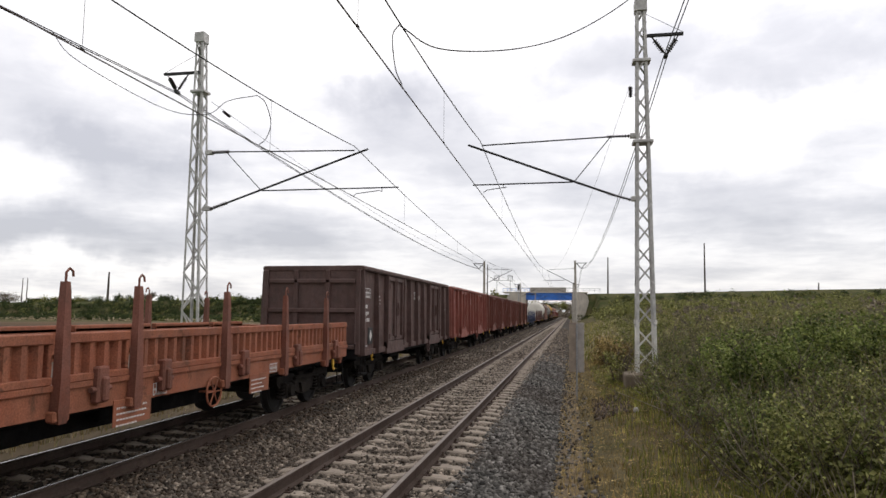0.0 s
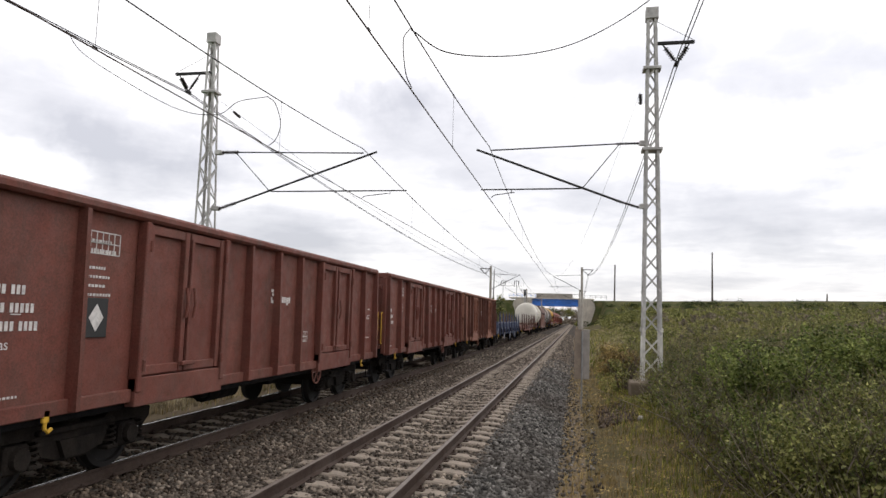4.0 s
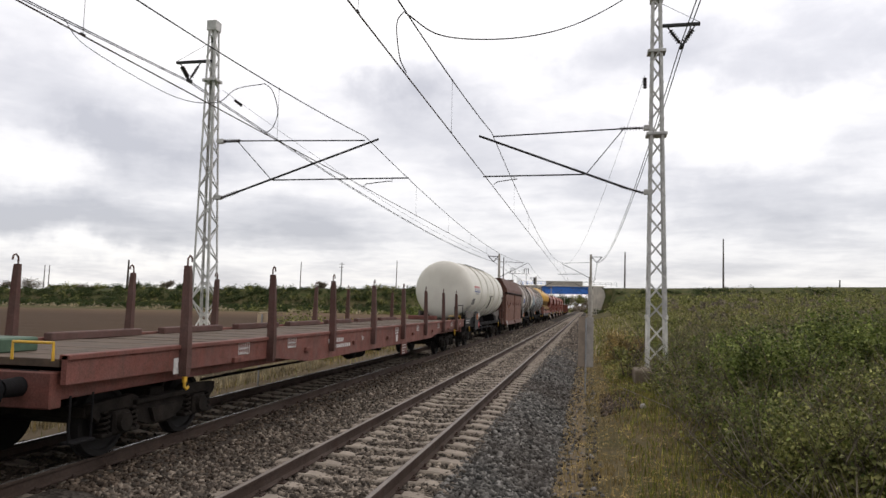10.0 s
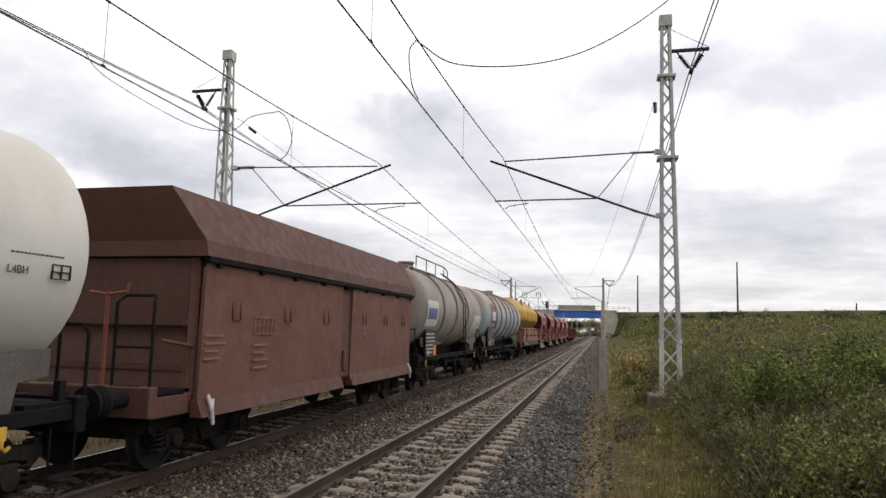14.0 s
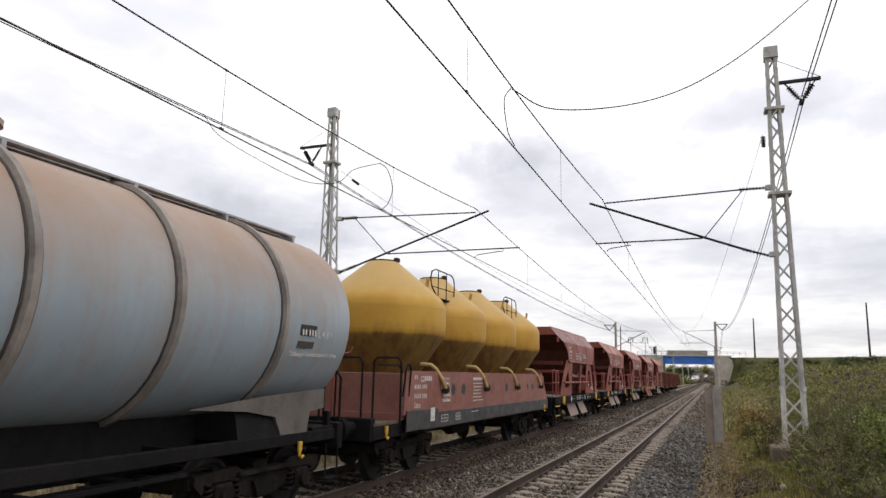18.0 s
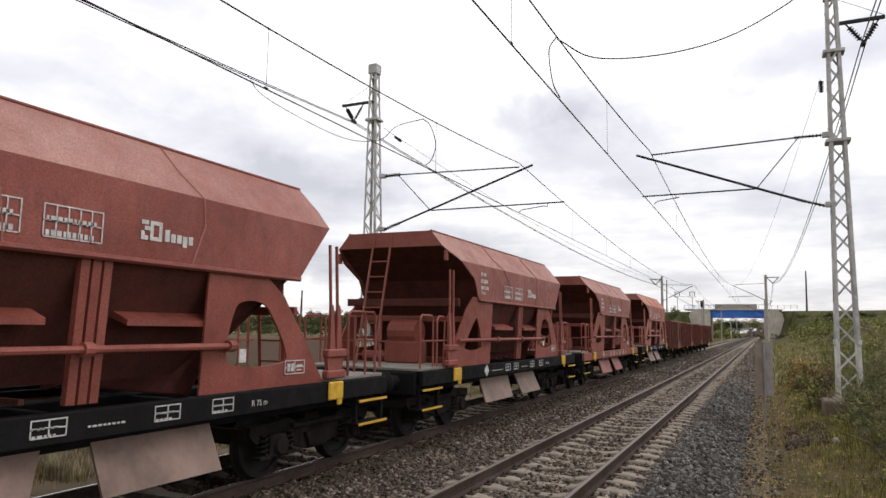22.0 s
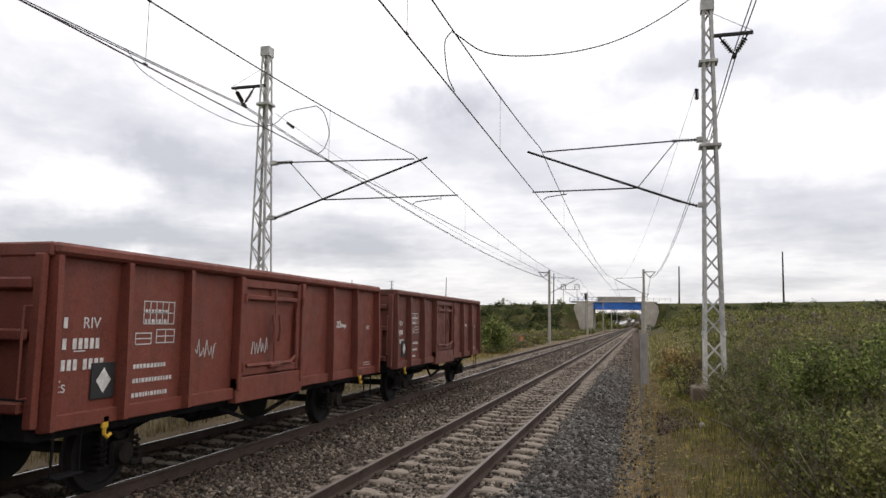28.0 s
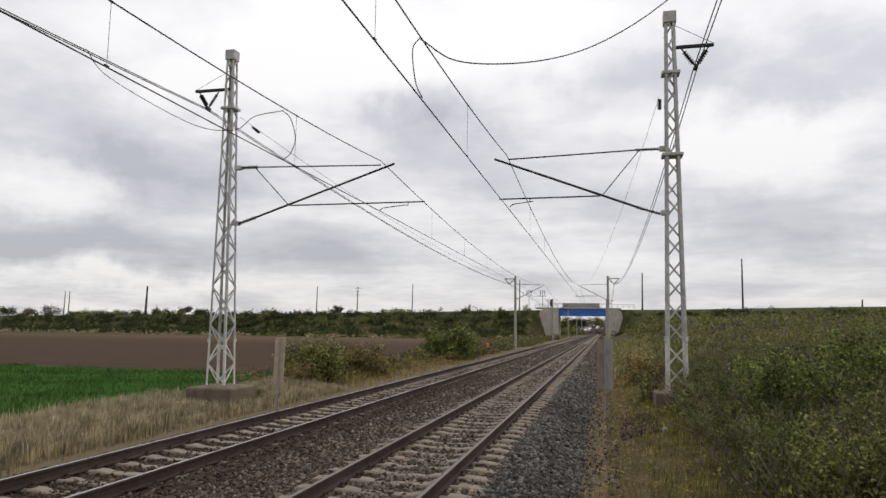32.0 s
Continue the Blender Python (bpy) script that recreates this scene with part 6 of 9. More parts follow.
def tank_wagon(u0, length, a, b, r, z, mat, label, rings, seed, walkway, frame_mat=None, band_mat=None):
    """Bogie tank wagon: shell, bands, saddles, walkway, frame and running gear."""
    frame_mat = frame_mat or FRAME_BLACK
    u, half = u0 + length / 2, length / 2
    w = thing("tank_wagon", label, "tank wagon", GROUP)
    TRAIN.append((w, u))
    part("shell", barrel(a - half, b - half, r, z, 0.42), mat, w, smooth=True)
    for y in rings:
        ring_ = part("band", band(y - half, r, z), band_mat or mat, w, "stiffening ring round the shell", smooth=True)
        # dark lines beside each ring: the shadow of its gap put into colour
        for dy in (-0.075, 0.075) if band_mat else ():
            part("grime_line", band(y - half + dy, r + 0.002, z, 0.016, 0.012), TANK_DARK, ring_)
    fb = half - 0.62
    underframe(w, fb, frame_mat, 0.97, 1.14, 1.18)
    ends(w, fb - 0.02, frame_mat)
    for y in (-half + 2.35, half - 2.35):
        bogie(w, u, y)
        sd = MB()
        sd.prism([(-1.22, 1.12), (1.22, 1.12), (1.12, 1.62), (0.8, 1.50), (0.4, 1.36), (-0.4, 1.36), (-0.8, 1.50), (-1.12, 1.62)], y - 0.85, y + 0.85)
        part("saddle", sd, frame_mat, w, "sloping steel saddle under the tank")
        for s in (-1, 1):
            gus = MB()
            e = 1 if y > 0 else -1
            # a pointed wing along the shell that drops to a box over the bogie
            wing = [(-1.75, 1.56), (-0.2, 1.70), (1.25, 1.78), (1.25, 1.48), (0.85, 1.44), (0.78, 1.12), (0.12, 1.12), (-0.05, 1.40), (-0.7, 1.50)]
            wing = [(y + e * a_, z_) for a_, z_ in wing]
            gus.prism(wing if e > 0 else wing[::-1], min(s * 1.16, s * 1.22), max(s * 1.16, s * 1.22), "x")
            part("saddle_plate", gus, SADDLE, w, "stained sloping saddle plate")
    cr = MB()
    cr.box(-0.5, -half + 2.9, 1.0, 0.5, half - 2.9, z - math.sqrt(r * r - 0.25) + 0.01, 0.01)
    for k in range(9):
        y = -half + 3.4 + (2 * half - 6.8) * k / 8
        cr.cyl((-1.05, y, 0.78), (1.05, y, 0.78), 0.045, n=6)
    cr.cyl((0.72, -half + 3.2, 0.70), (0.72, half - 3.2, 0.70), 0.035, n=6)
    cr.cyl((0.95, -half + 3.4, 0.80), (0.95, half - 3.4, 0.80), 0.025, n=6)
    part("cradle", cr, FRAME_BLACK, w, "dark cradle and pipes under the tank")
    y0, y1 = walkway[0] - half, walkway[1] - half
    wk = MB()
    zt = z + r + 0.05
    for x in (-0.28, -0.09, 0.10, 0.29):
        wk.box(x - 0.07, y0, zt, x + 0.07, y1, zt + 0.035, 0.004)
    for k in range(6):
        y = y0 + 0.15 + (y1 - y0 - 0.3) * k / 5
        wk.box(-0.42, y - 0.03, z + r - 0.1, 0.42, y + 0.03, zt, 0.004)
    part("walkway", wk, GALV, w, "grey grating walkway on the crown")
    mh = MB()
    ym = (y0 + y1) / 2 - 1.0
    mh.cyl((0.0, ym, z + r - 0.05), (0.0, ym, z + r + 0.24), 0.28, n=18)
    mh.cyl((0.0, ym, z + r + 0.24), (0.0, ym, z + r + 0.30), 0.32, n=18)
    if band_mat:
        part("manhole", mh, mat, w)
    for s in (-1, 1):
        g = MB()
        yy = s * (fb + 0.15)
        g.tube([(1.15, yy, 1.15), (1.15, yy, 1.95), (1.15, yy - s * 0.12, 2.05), (0.75, yy - s * 0.12, 2.05), (0.75, yy, 1.95), (0.75, yy, 1.15)], 0.022, 6)
        part("end_rail", g, FRAME_BLACK, w)
        pf = MB()
        pf.box(-1.2, min(s * (fb - 0.75), s * fb), 1.14, 1.2, max(s * (fb - 0.75), s * fb), 1.19, 0.005)
        part("end_platform", pf, frame_mat, w)
        for xx in (1.12, 0.35):
            yh = MB()
            yh.box(xx - 0.05, min(s * (fb - 0.25), s * (fb - 0.15)), 1.1, xx + 0.05, max(s * (fb - 0.25), s * (fb - 0.15)), 1.42, 0.01)
            part("lashing_post", yh, FRAME_BLACK, w)
    vb = MB()
    vb.cyl((0, -0.35, z - r - 0.25), (0, 0.35, z - r - 0.25), 0.16, n=12)
    vb.cyl((-1.2, 0, 0.72), (1.25, 0, 0.72), 0.08, n=10)
    vb.cyl((1.18, 0, 0.72), (1.34, 0, 0.72), 0.13, n=12)
    vb.box(1.0, -1.3, 0.66, 1.22, -0.9, 0.92, 0.02)
    part("outlet_valve", vb, FRAME_BLACK, w)
    rd = MB()
    rd.beam((1.3, -half + 4.2, 0.84), (1.3, half - 4.2, 0.84), 0.04, 0.04)
    part("side_rod", rd, FRAME_BLACK, w)
    for y in (-fb + 0.3, fb - 0.3):
        put_mesh("foot_step", STEP_M, w, pose(1.3, y, 0.68))
        put_mesh("tow_hook", HOOK_M, w, pose(1.28, y * 0.88, 0.90))
    return w


def hazard_plate(w, x, y, z):
    """Orange plate with the hazard and substance numbers."""
    p = MB()
    p.box(x, y, z, x + 0.012, y + 0.40, z + 0.30, 0.003)
    part("hazard_plate", p, PLACARD_ORANGE, w, "orange hazard number plate")
    p = MB()
    p.box(x + 0.012, y, z + 0.145, x + 0.015, y + 0.40, z + 0.155)
    for yy in (y, y + 0.39):
        p.box(x + 0.012, yy, z, x + 0.015, yy + 0.01, z + 0.30)
    part("plate_border", p, BLACK_MARK, w)
    words("30", 0.13, BLACK_MARK, w, y + 0.12, z + 0.185, x + 0.014, "hazard_number")
    words("1202", 0.13, BLACK_MARK, w, y + 0.045, z + 0.03, x + 0.014, "substance_number")


def diamond(w, x, y, z, s, mat, name):
    d = MB()
    d.prism([(y - s, z), (y, z - s), (y + s, z), (y, z + s)], x, x + 0.01, "x")
    part(name, d, mat, w)


TZ, TR = 2.82, 1.47
t1 = tank_wagon(132.38, 14.72, 1.05, 14.12, TR, TZ, TANK_WHITE, "cream white tank wagon with a dark frame and walkway", (4.29, 6.63, 9.22, 11.59), 31, (5.6, 12.2))
h1 = 14.72 / 2
lg = arc_panel(2.1 - h1, 3.7 - h1, 80.5, 87, TR + 0.004, TZ)
part("logo_field", lg, LOGO_RED, t1, "red upper half of a logo panel")
part("logo_field", arc_panel(2.1 - h1, 3.7 - h1, 87, 92.8, TR + 0.004, TZ), LOGO_BLUE, t1, "blue lower half of a logo panel")
for k in range(5):
    part("logo_shape", arc_panel(2.2 - h1 + k * 0.29, 2.42 - h1 + k * 0.29, 83, 90.5, TR + 0.011, TZ), WHITE_MARK, t1)
part("small_print", arc_panel(2.5 - h1, 3.55 - h1, 95, 97, TR + 0.003, TZ, 3, 0.004), GALV, t1)
part("black_notice", arc_panel(1.9 - h1, 2.6 - h1, 106, 118.5, TR + 0.004, TZ), BLACK_MARK, t1)
for k in range(4):
    part("notice_line", arc_panel(1.98 - h1, 2.52 - h1 - 0.08 * k, 108 + 2.6 * k, 109 + 2.6 * k, TR + 0.011, TZ, 2, 0.003), WHITE_MARK, t1)
for k in range(5):
    part("small_print", arc_panel(1.3 - h1 + 0.05 * k, 2.3 - h1 - 0.1 * (k % 3), 122 + 3 * k, 123.2 + 3 * k, TR + 0.003, TZ, 2, 0.004), GALV, t1)
part("sheet_edge", arc_panel(6.75 - h1, 9.25 - h1, 96, 97.2, TR + 0.004, TZ, 3, 0.05), TANK_WHITE, t1, "lower edge of a cladding sheet")
part("sheet_edge", arc_panel(6.75 - h1, 9.25 - h1, 97.2, 98, TR + 0.003, TZ, 3, 0.008), TANK_DARK, t1)
part("sheet_edge", arc_panel(7.9 - h1, 7.94 - h1, 60, 96, TR + 0.002, TZ, 8, 0.008), TANK_CREAM, t1)
part("earth_strap", arc_panel(7.96 - h1, 8.06 - h1, 98, 128, TR + 0.01, TZ, 6, 0.025), FRAME_BLACK, t1, "dark curved drain strap")
words("L4BH", 0.115, BLACK_MARK, t1, 12.72 - h1, 2.54, TR - 0.004)
bars(t1, TR - 0.02, frame_rows(13.28 - h1, 2.66, 0.26, 0.15, 2) + writing_rows(12.75 - h1, 2.80, 0.85, 0.06, 1, 44), BLACK_MARK, "small_print", 0.02)
bk = MB()
bk.box(1.27, 3.30 - h1, 0.80, 1.31, 4.42 - h1, 1.74, 0.008)
part("plate_carrier", bk, BLACK_MARK, t1, "black plate carrier")
hazard_plate(t1, 1.312, 3.76 - h1, 1.33)
diamond(t1, 1.315, 4.47 - h1, 1.52, 0.20, WHITE_MARK, "white_diamond")
diamond(t1, 1.315, 4.47 - h1, 1.06, 0.20, LOGO_RED, "red_diamond")
nb = MB()
nb.box(1.21, 0.9 - h1, 1.16, 1.23, 2.3 - h1, 1.42, 0.005)
part("number_plate", nb, BLACK_MARK, t1)
bars(t1, 1.232, writing_rows(0.95 - h1, 1.41, 1.2, 0.22, 2, 33), name="number_marking")
bars(t1, 1.31, writing_rows(5.0 - h1, 1.06, 0.45, 0.06, 1, 34), name="small_print")


# covered hopper with a hipped roof
def roof_hopper(u0, length):
    u, half = u0 + length / 2, length / 2
    w = thing("covered_hopper_wagon", "dull brown covered hopper wagon with sloping metal roof", "hopper wagon", GROUP)
    TRAIN.append((w, u))
    a, b = 1.5 - half, 12.65 - half
    c = (6.98 - half, 7.62 - half)
    for y0, y1 in ((a, c[0]), (c[1], b)):
        for s in (-1, 1):
            pn = MB()
            pn.loft([[(s * 1.32, y0, 0.98), (s * 1.38, y0, 0.98), (s * 1.38, y1, 0.98), (s * 1.32, y1, 0.98)], [(s * 1.36, y0, 2.98), (s * 1.42, y0, 2.98), (s * 1.42, y1, 2.98), (s * 1.36, y1, 2.98)]])
            part("side_flap", pn, HOPPER_BROWN, w, "flat brown discharge flap")
            lp = MB()
            lp.prism([(s * 1.30, 0.74), (s * 1.50, 0.74), (s * 1.40, 0.99), (s * 1.30, 0.99)], y0 - 0.04, y1 + 0.04)
            part("chute_lip", lp, HOPPER_ROOF, w, "dark discharge lip")
            for k in range(3):
                y = y0 + (y1 - y0) * (k + 0.5) / 3
                hd = MB()
                hd.tube([(s * 1.40, y - 0.12, 2.45), (s * 1.43, y - 0.12, 2.15), (s * 1.43, y + 0.12, 2.15), (s * 1.40, y + 0.12, 2.45)], 0.014, 5)
                part("flap_handle", hd, HOPPER_ROOF, w)
    core = MB()
    core.box(-1.30, a + 0.02, 1.0, 1.30, b - 0.02, 3.0, 0.01)
    part("bin", core, HOPPER_ROOF, w)
    for s in (-1, 1):
        mid = MB()
        mid.box(min(s * 1.30, s * 1.36), c[0] + 0.02, 0.95, max(s * 1.30, s * 1.36), c[1] - 0.02, 3.0, 0.01)
        mid.box(min(s * 1.34, s * 1.41), (c[0] + c[1]) / 2 - 0.12, 1.1, max(s * 1.34, s * 1.41), (c[0] + c[1]) / 2 + 0.12, 1.55, 0.02)
        part("centre_pillar", mid, HOPPER_ROOF, w)
        ev = MB()
        ev.box(min(s * 1.40, s * 1.50), a - 0.05, 2.98, max(s * 1.40, s * 1.50), b + 0.05, 3.06, 0.01)
        ev.box(min(s * 1.36, s * 1.40), a - 0.02, 2.92, max(s * 1.36, s * 1.40), b + 0.02, 3.06, 0.01)
        part("eave_gutter", ev, FRAME_BLACK, w, "black eave rail")
    ra, rb = a - 0.12, b + 0.22
    rf = MB()
    rf.loft([[(-1.50, ra, 3.07), (1.50, ra, 3.07), (1.50, rb, 3.07), (-1.50, rb, 3.07)], [(-1.46, ra, 3.30), (1.46, ra, 3.30), (1.46, rb, 3.30), (-1.46, rb, 3.30)], [(-1.05, ra - 0.32, 4.06), (1.05, ra - 0.32, 4.06), (1.05, rb + 0.05, 4.06), (-1.05, rb + 0.05, 4.06)]])
    part("roof", rf, HOPPER_ROOF, w, "dull brown sheet metal roof")
    for k in range(9):
        y = ra + 0.4 + (rb - ra - 0.8) * k / 8
        for s in (-1, 1):
            cl = MB()
            cl.box(min(s * 1.42, s * 1.49), y - 0.05, 2.92, max(s * 1.42, s * 1.49), y + 0.05, 3.10, 0.01)
            part("roof_clip", cl, FRAME_BLACK, w)
    # open end with platform, rails and shaft
    for s in (-1, 1):
        e = MB()
        y = s * (half - 0.62)
        g0 = a if s < 0 else b
        e.prism([(g0, 3.05), (g0, 1.9), (g0 + s * 0.15, 1.0), (g0, 1.0), (g0 - s * 0.1, 3.05)], -1.25, 1.25, "x")
        part("end_wall", e, HOPPER_ROOF, w)
        rl = MB()
        rl.tube([(1.22, y, 1.1), (1.22, y, 2.35), (1.16, y - s * 0.1, 2.45), (0.7, y - s * 0.1, 2.45), (0.64, y, 2.35), (0.64, y, 1.1)], 0.022, 6)
        rl.cyl((1.22, y, 1.75), (0.64, y, 1.75), 0.018, n=6)
        part("end_rail", rl, FRAME_BLACK, w)
        for xx in (-1.2, 1.2):
            cp = MB()
            cp.beam((xx, g0 - s * 0.02, 1.05), (xx, g0 - s * 0.02, 3.05), 0.12, 0.12)
            part("corner_post", cp, HOPPER_ROOF, w)
        for zz in (1.45, 2.1):
            cb = MB()
            cb.beam((-1.2, g0 + s * 0.06, zz), (1.2, g0 + s * 0.06, zz), 0.10, 0.10)
            part("end_beam", cb, HOPPER_ROOF, w)
        if s < 0:
            ck = MB()
            ck.cyl((0.4, y + 0.1, 1.15), (0.4, y + 0.1, 2.5), 0.03, n=8)
            ck.tube([(0.1, y + 0.1, 2.5), (0.4, y + 0.1, 2.46), (0.7, y + 0.1, 2.5), (0.72, y + 0.1, 2.62)], 0.025, 6)
            part("brake_crank", ck, HOPPER_RED, w, "dull red hand brake crank")
            sh_ = MB()
            sh_.cyl((1.25, g0 + 0.25, 1.72), (1.25, g0 - 0.75, 1.85), 0.025, n=8)
            part("control_shaft", sh_, HOPPER_ROOF, w)
        pf = MB()
        pf.box(-1.25, min(y, g0), 1.1, 1.25, max(y, g0), 1.16, 0.005)
        part("end_platform", pf, FRAME_BLACK, w)
    fb = half - 0.62
    underframe(w, fb, HOPPER_ROOF, 0.80, 1.08, 1.22)
    ends(w, fb - 0.02, HOPPER_ROOF)
    for y in (-half + 2.3, half - 2.3):
        bogie(w, u, y)
    for y in (a + 0.15, b - 0.35):
        lv = MB()
        lv.tube([(1.45, y, 1.05), (1.52, y + 0.02, 0.85), (1.5, y + 0.10, 0.62)], 0.03, 6)
        part("release_lever", lv, WHITE_MARK, w, "white release lever")
    cd = MB()
    cd.box(1.455, a + 0.20, 0.70, 1.465, a + 0.32, 0.98)
    part("paper_card", cd, WHITE_MARK, w, "white paper card")
    orange_mark = plain("faded_orange_marking", (0.30, 0.155, 0.10), 0.7, 0, 0.2)
    x = 1.425
    bars(w, x - 0.03, writing_rows(a + 0.06, 2.0, 0.6, 0.45, 4, 41), orange_mark, "number_marking", 0.03)
    bars(w, x - 0.03, frame_rows(a + 1.5, 2.2, 0.75, 0.28, 5) + writing_rows(a + 1.5, 1.85, 0.6, 0.5, 4, 42), orange_mark, "load_table", 0.03)
    bars(w, x - 0.03, writing_rows(c[1] + 0.8, 2.0, 0.4, 0.2, 2, 43), orange_mark, "small_print", 0.03)
    return w


roof_hopper(147.10, 13.62)

t2 = tank_wagon(160.72, 12.18, 0.62, 11.72, 1.46, 2.78, TANK_GREY, "dirty grey-brown tank wagon with a railed top platform", (3.4, 5.7, 8.0), 32, (2.0, 6.4), None, TANK_BAND)
h2 = 12.18 / 2
part("pale_panel", arc_panel(9.5 - h2, 11.3 - h2, 92, 138, 1.464, 2.78), TANK_CREAM, t2, "clean cream panel low on the shell")
words("L4BH", 0.17, BLACK_MARK, t2, 10.4 - h2, 2.27, 1.425)
bars(t2, 1.40, frame_rows(10.42 - h2, 2.1, 0.3, 0.15, 2) + writing_rows(10.45 - h2, 2.09, 0.26, 0.13, 2, 39) + writing_rows(10.35 - h2, 1.88, 0.8, 0.05, 1, 40), BLACK_MARK, "small_print", 0.02)
part("logo_field", arc_panel(0.95 - h2, 2.5 - h2, 80, 115, 1.464, 2.78), WHITE_MARK, t2, "white logo panel with grey letters")
for k in range(4):
    part("logo_shape", arc_panel(1.1 - h2 + 0.32 * k, 1.34 - h2 + 0.32 * k, 90, 105, 1.472, 2.78), LOGO_BLUE, t2)
bk = MB()
bk.box(1.30, 1.25 - h2, 1.12, 1.33, 2.75 - h2, 2.05, 0.006)
part("notice_board", bk, BLACK_MARK, t2, "black notice board with white print")
bars(t2, 1.332, writing_rows(1.32 - h2, 2.0, 1.3, 0.75, 6, 35), name="small_print")
diamond(t2, 1.335, 1.6 - h2, 1.25, 0.10, WHITE_MARK, "white_diamond")
hz = MB()
hz.box(1.333, 2.35 - h2, 1.16, 1.345, 2.68 - h2, 1.5, 0.003)
part("hazard_plate", hz, PLACARD_ORANGE, t2, "orange hazard plate")
tp = MB()
for x in (-0.75, 0.75):
    tp.tube([(x, 1.9 - h2, 4.3), (x, 1.9 - h2, 4.62), (x, 6.3 - h2, 4.62), (x, 6.9 - h2, 4.5), (x, 7.0 - h2, 4.2)], 0.022, 6)
    for k in range(4):
        tp.cyl((x, 1.9 + 1.45 * k - h2, 4.2), (x, 1.9 + 1.45 * k - h2, 4.62), 0.018, n=6)
part("platform_rail", tp, FRAME_BLACK, t2, "black platform railing on the crown")
ld = MB()
for yy in (6.75, 7.15):
    ld.tube([(0.5, yy - h2, 4.4), (1.05, yy - h2, 3.98), (1.52, yy - h2, 3.1), (1.54, yy - h2, 1.0)], 0.022, 6)
for k in range(9):
    ld.cyl((1.54, 6.75 - h2, 1.1 + 0.28 * k), (1.54, 7.15 - h2, 1.1 + 0.28 * k), 0.014, n=5)
part("side_ladder", ld, FRAME_BLACK, t2, "curved black side ladder")

t3 = tank_wagon(172.90, 16.70, 0.62, 16.25, TR, TZ, TANK_BLUE, "weathered grey-blue tank wagon with brown grimy crown", (4.24, 6.15, 8.2, 10.14, 11.97, 14.02), 36, (6.8, 15.8), None, TANK_BAND)
h3 = 16.70 / 2
part("logo_field", arc_panel(2.39 - h3, 4.08 - h3, 64, 105, TR + 0.004, TZ), TANK_MAROON, t3, "maroon panel with white logo letters")
for k, (y0, y1, b0, b1) in enumerate(((2.71, 3.00, 81, 99), (3.05, 3.33, 81, 99), (3.37, 3.60, 81, 99), (3.64, 3.97, 81, 99))):
    part("logo_shape", arc_panel(y0 - h3, y1 - h3, b0, b1, TR + 0.012, TZ), WHITE_MARK, t3)
part("white_band", band(8.46 - h3, TR + 0.004, TZ, 0.12, 0.02), WHITE_MARK, t3, "white band round the shell", smooth=True)
bk = MB()
bk.box(1.34, 1.95 - h3, 1.24, 1.37, 4.05 - h3, 2.25, 0.006)
part("notice_board", bk, BLACK_MARK, t3, "black notice board with white print")
bars(t3, 1.372, frame_rows(2.05 - h3, 2.02, 0.4, 0.3, 2) + frame_rows(2.95 - h3, 2.02, 0.35, 0.28, 2) + writing_rows(2.5 - h3, 1.75, 0.75, 0.5, 4, 37) + writing_rows(3.35 - h3, 2.2, 0.6, 0.2, 2, 38), name="small_print")
words("Zans", 0.13, WHITE_MARK, t3, 2.9 - h3, 1.30, 1.374)
diamond(t3, 1.375, 2.3 - h3, 1.42, 0.13, WHITE_MARK, "white_diamond")
hazard_plate(t3, 1.375, 3.45 - h3, 1.27)
for y0, a0, a1, mt in ((4.62, 122, 130, TANK_DARK), (5.1, 118, 128, WHITE_MARK), (5.42, 119, 129, LOGO_RED), (7.15, 120, 129, TANK_CREAM), (14.46, 93.5, 99.5, BLACK_MARK), (14.45, 103, 107, TANK_DARK)):
    part("label_plate", arc_panel(y0 - h3, y0 + (0.42 if y0 < 7 or y0 > 14 else 0.55) - h3, a0, a1, TR + 0.004, TZ, 4), mt, t3)
words("L 4 BH", 0.15, WHITE_MARK, t3, 14.93 - h3, 2.56, TR - 0.005)
bars(t3, TR - 0.002, [(14.50 - h3 + 0.075 * i + (0.03 if i > 1 else 0), 2.575, 0.035, 0.11) for i in range(5)], name="date_marking")
words("Zulässiger Betriebsüberdruck 2 bar", 0.092, WHITE_MARK, t3, 14.30 - h3, TZ + TR * math.cos(math.radians(112)), TR * math.sin(math.radians(109)) + 0.003)
stp3 = MB()
for yy in (6.95, 7.4):
    stp3.tube([(1.35, yy - h3, 1.75), (1.45, yy - h3, 1.7), (1.45, yy - h3, 0.55)], 0.022, 6)
for zz in (0.58, 0.92, 1.26):
    stp3.box(1.28, 6.93 - h3, zz - 0.015, 1.47, 7.42 - h3, zz + 0.015, 0.004)
part("side_step", stp3, FRAME_BLACK, t3, "black side steps up to the walkway")
bx3 = MB()
bx3.box(1.1, 5.2 - h3, 0.72, 1.36, 6.3 - h3, 0.86, 0.02)
part("hose_box", bx3, FRAME_BLACK, t3)


def silo_profile(cx, cy, z0, n=32):
    mb = MB()
    prof = [(0.32, 1.45), (0.55, 1.50), (1.36, 2.72), (1.46, 2.86), (1.49, 2.98), (1.49, 3.46), (1.47, 3.60), (1.38, 3.74), (0.42, 4.53), (0.36, 4.58), (0.02, 4.58)]
    mb.loft([[(cx + r * math.cos(2 * math.pi * i / n), cy + r * math.sin(2 * math.pi * i / n), z) for i in range(n)] for r, z in prof])
    return mb


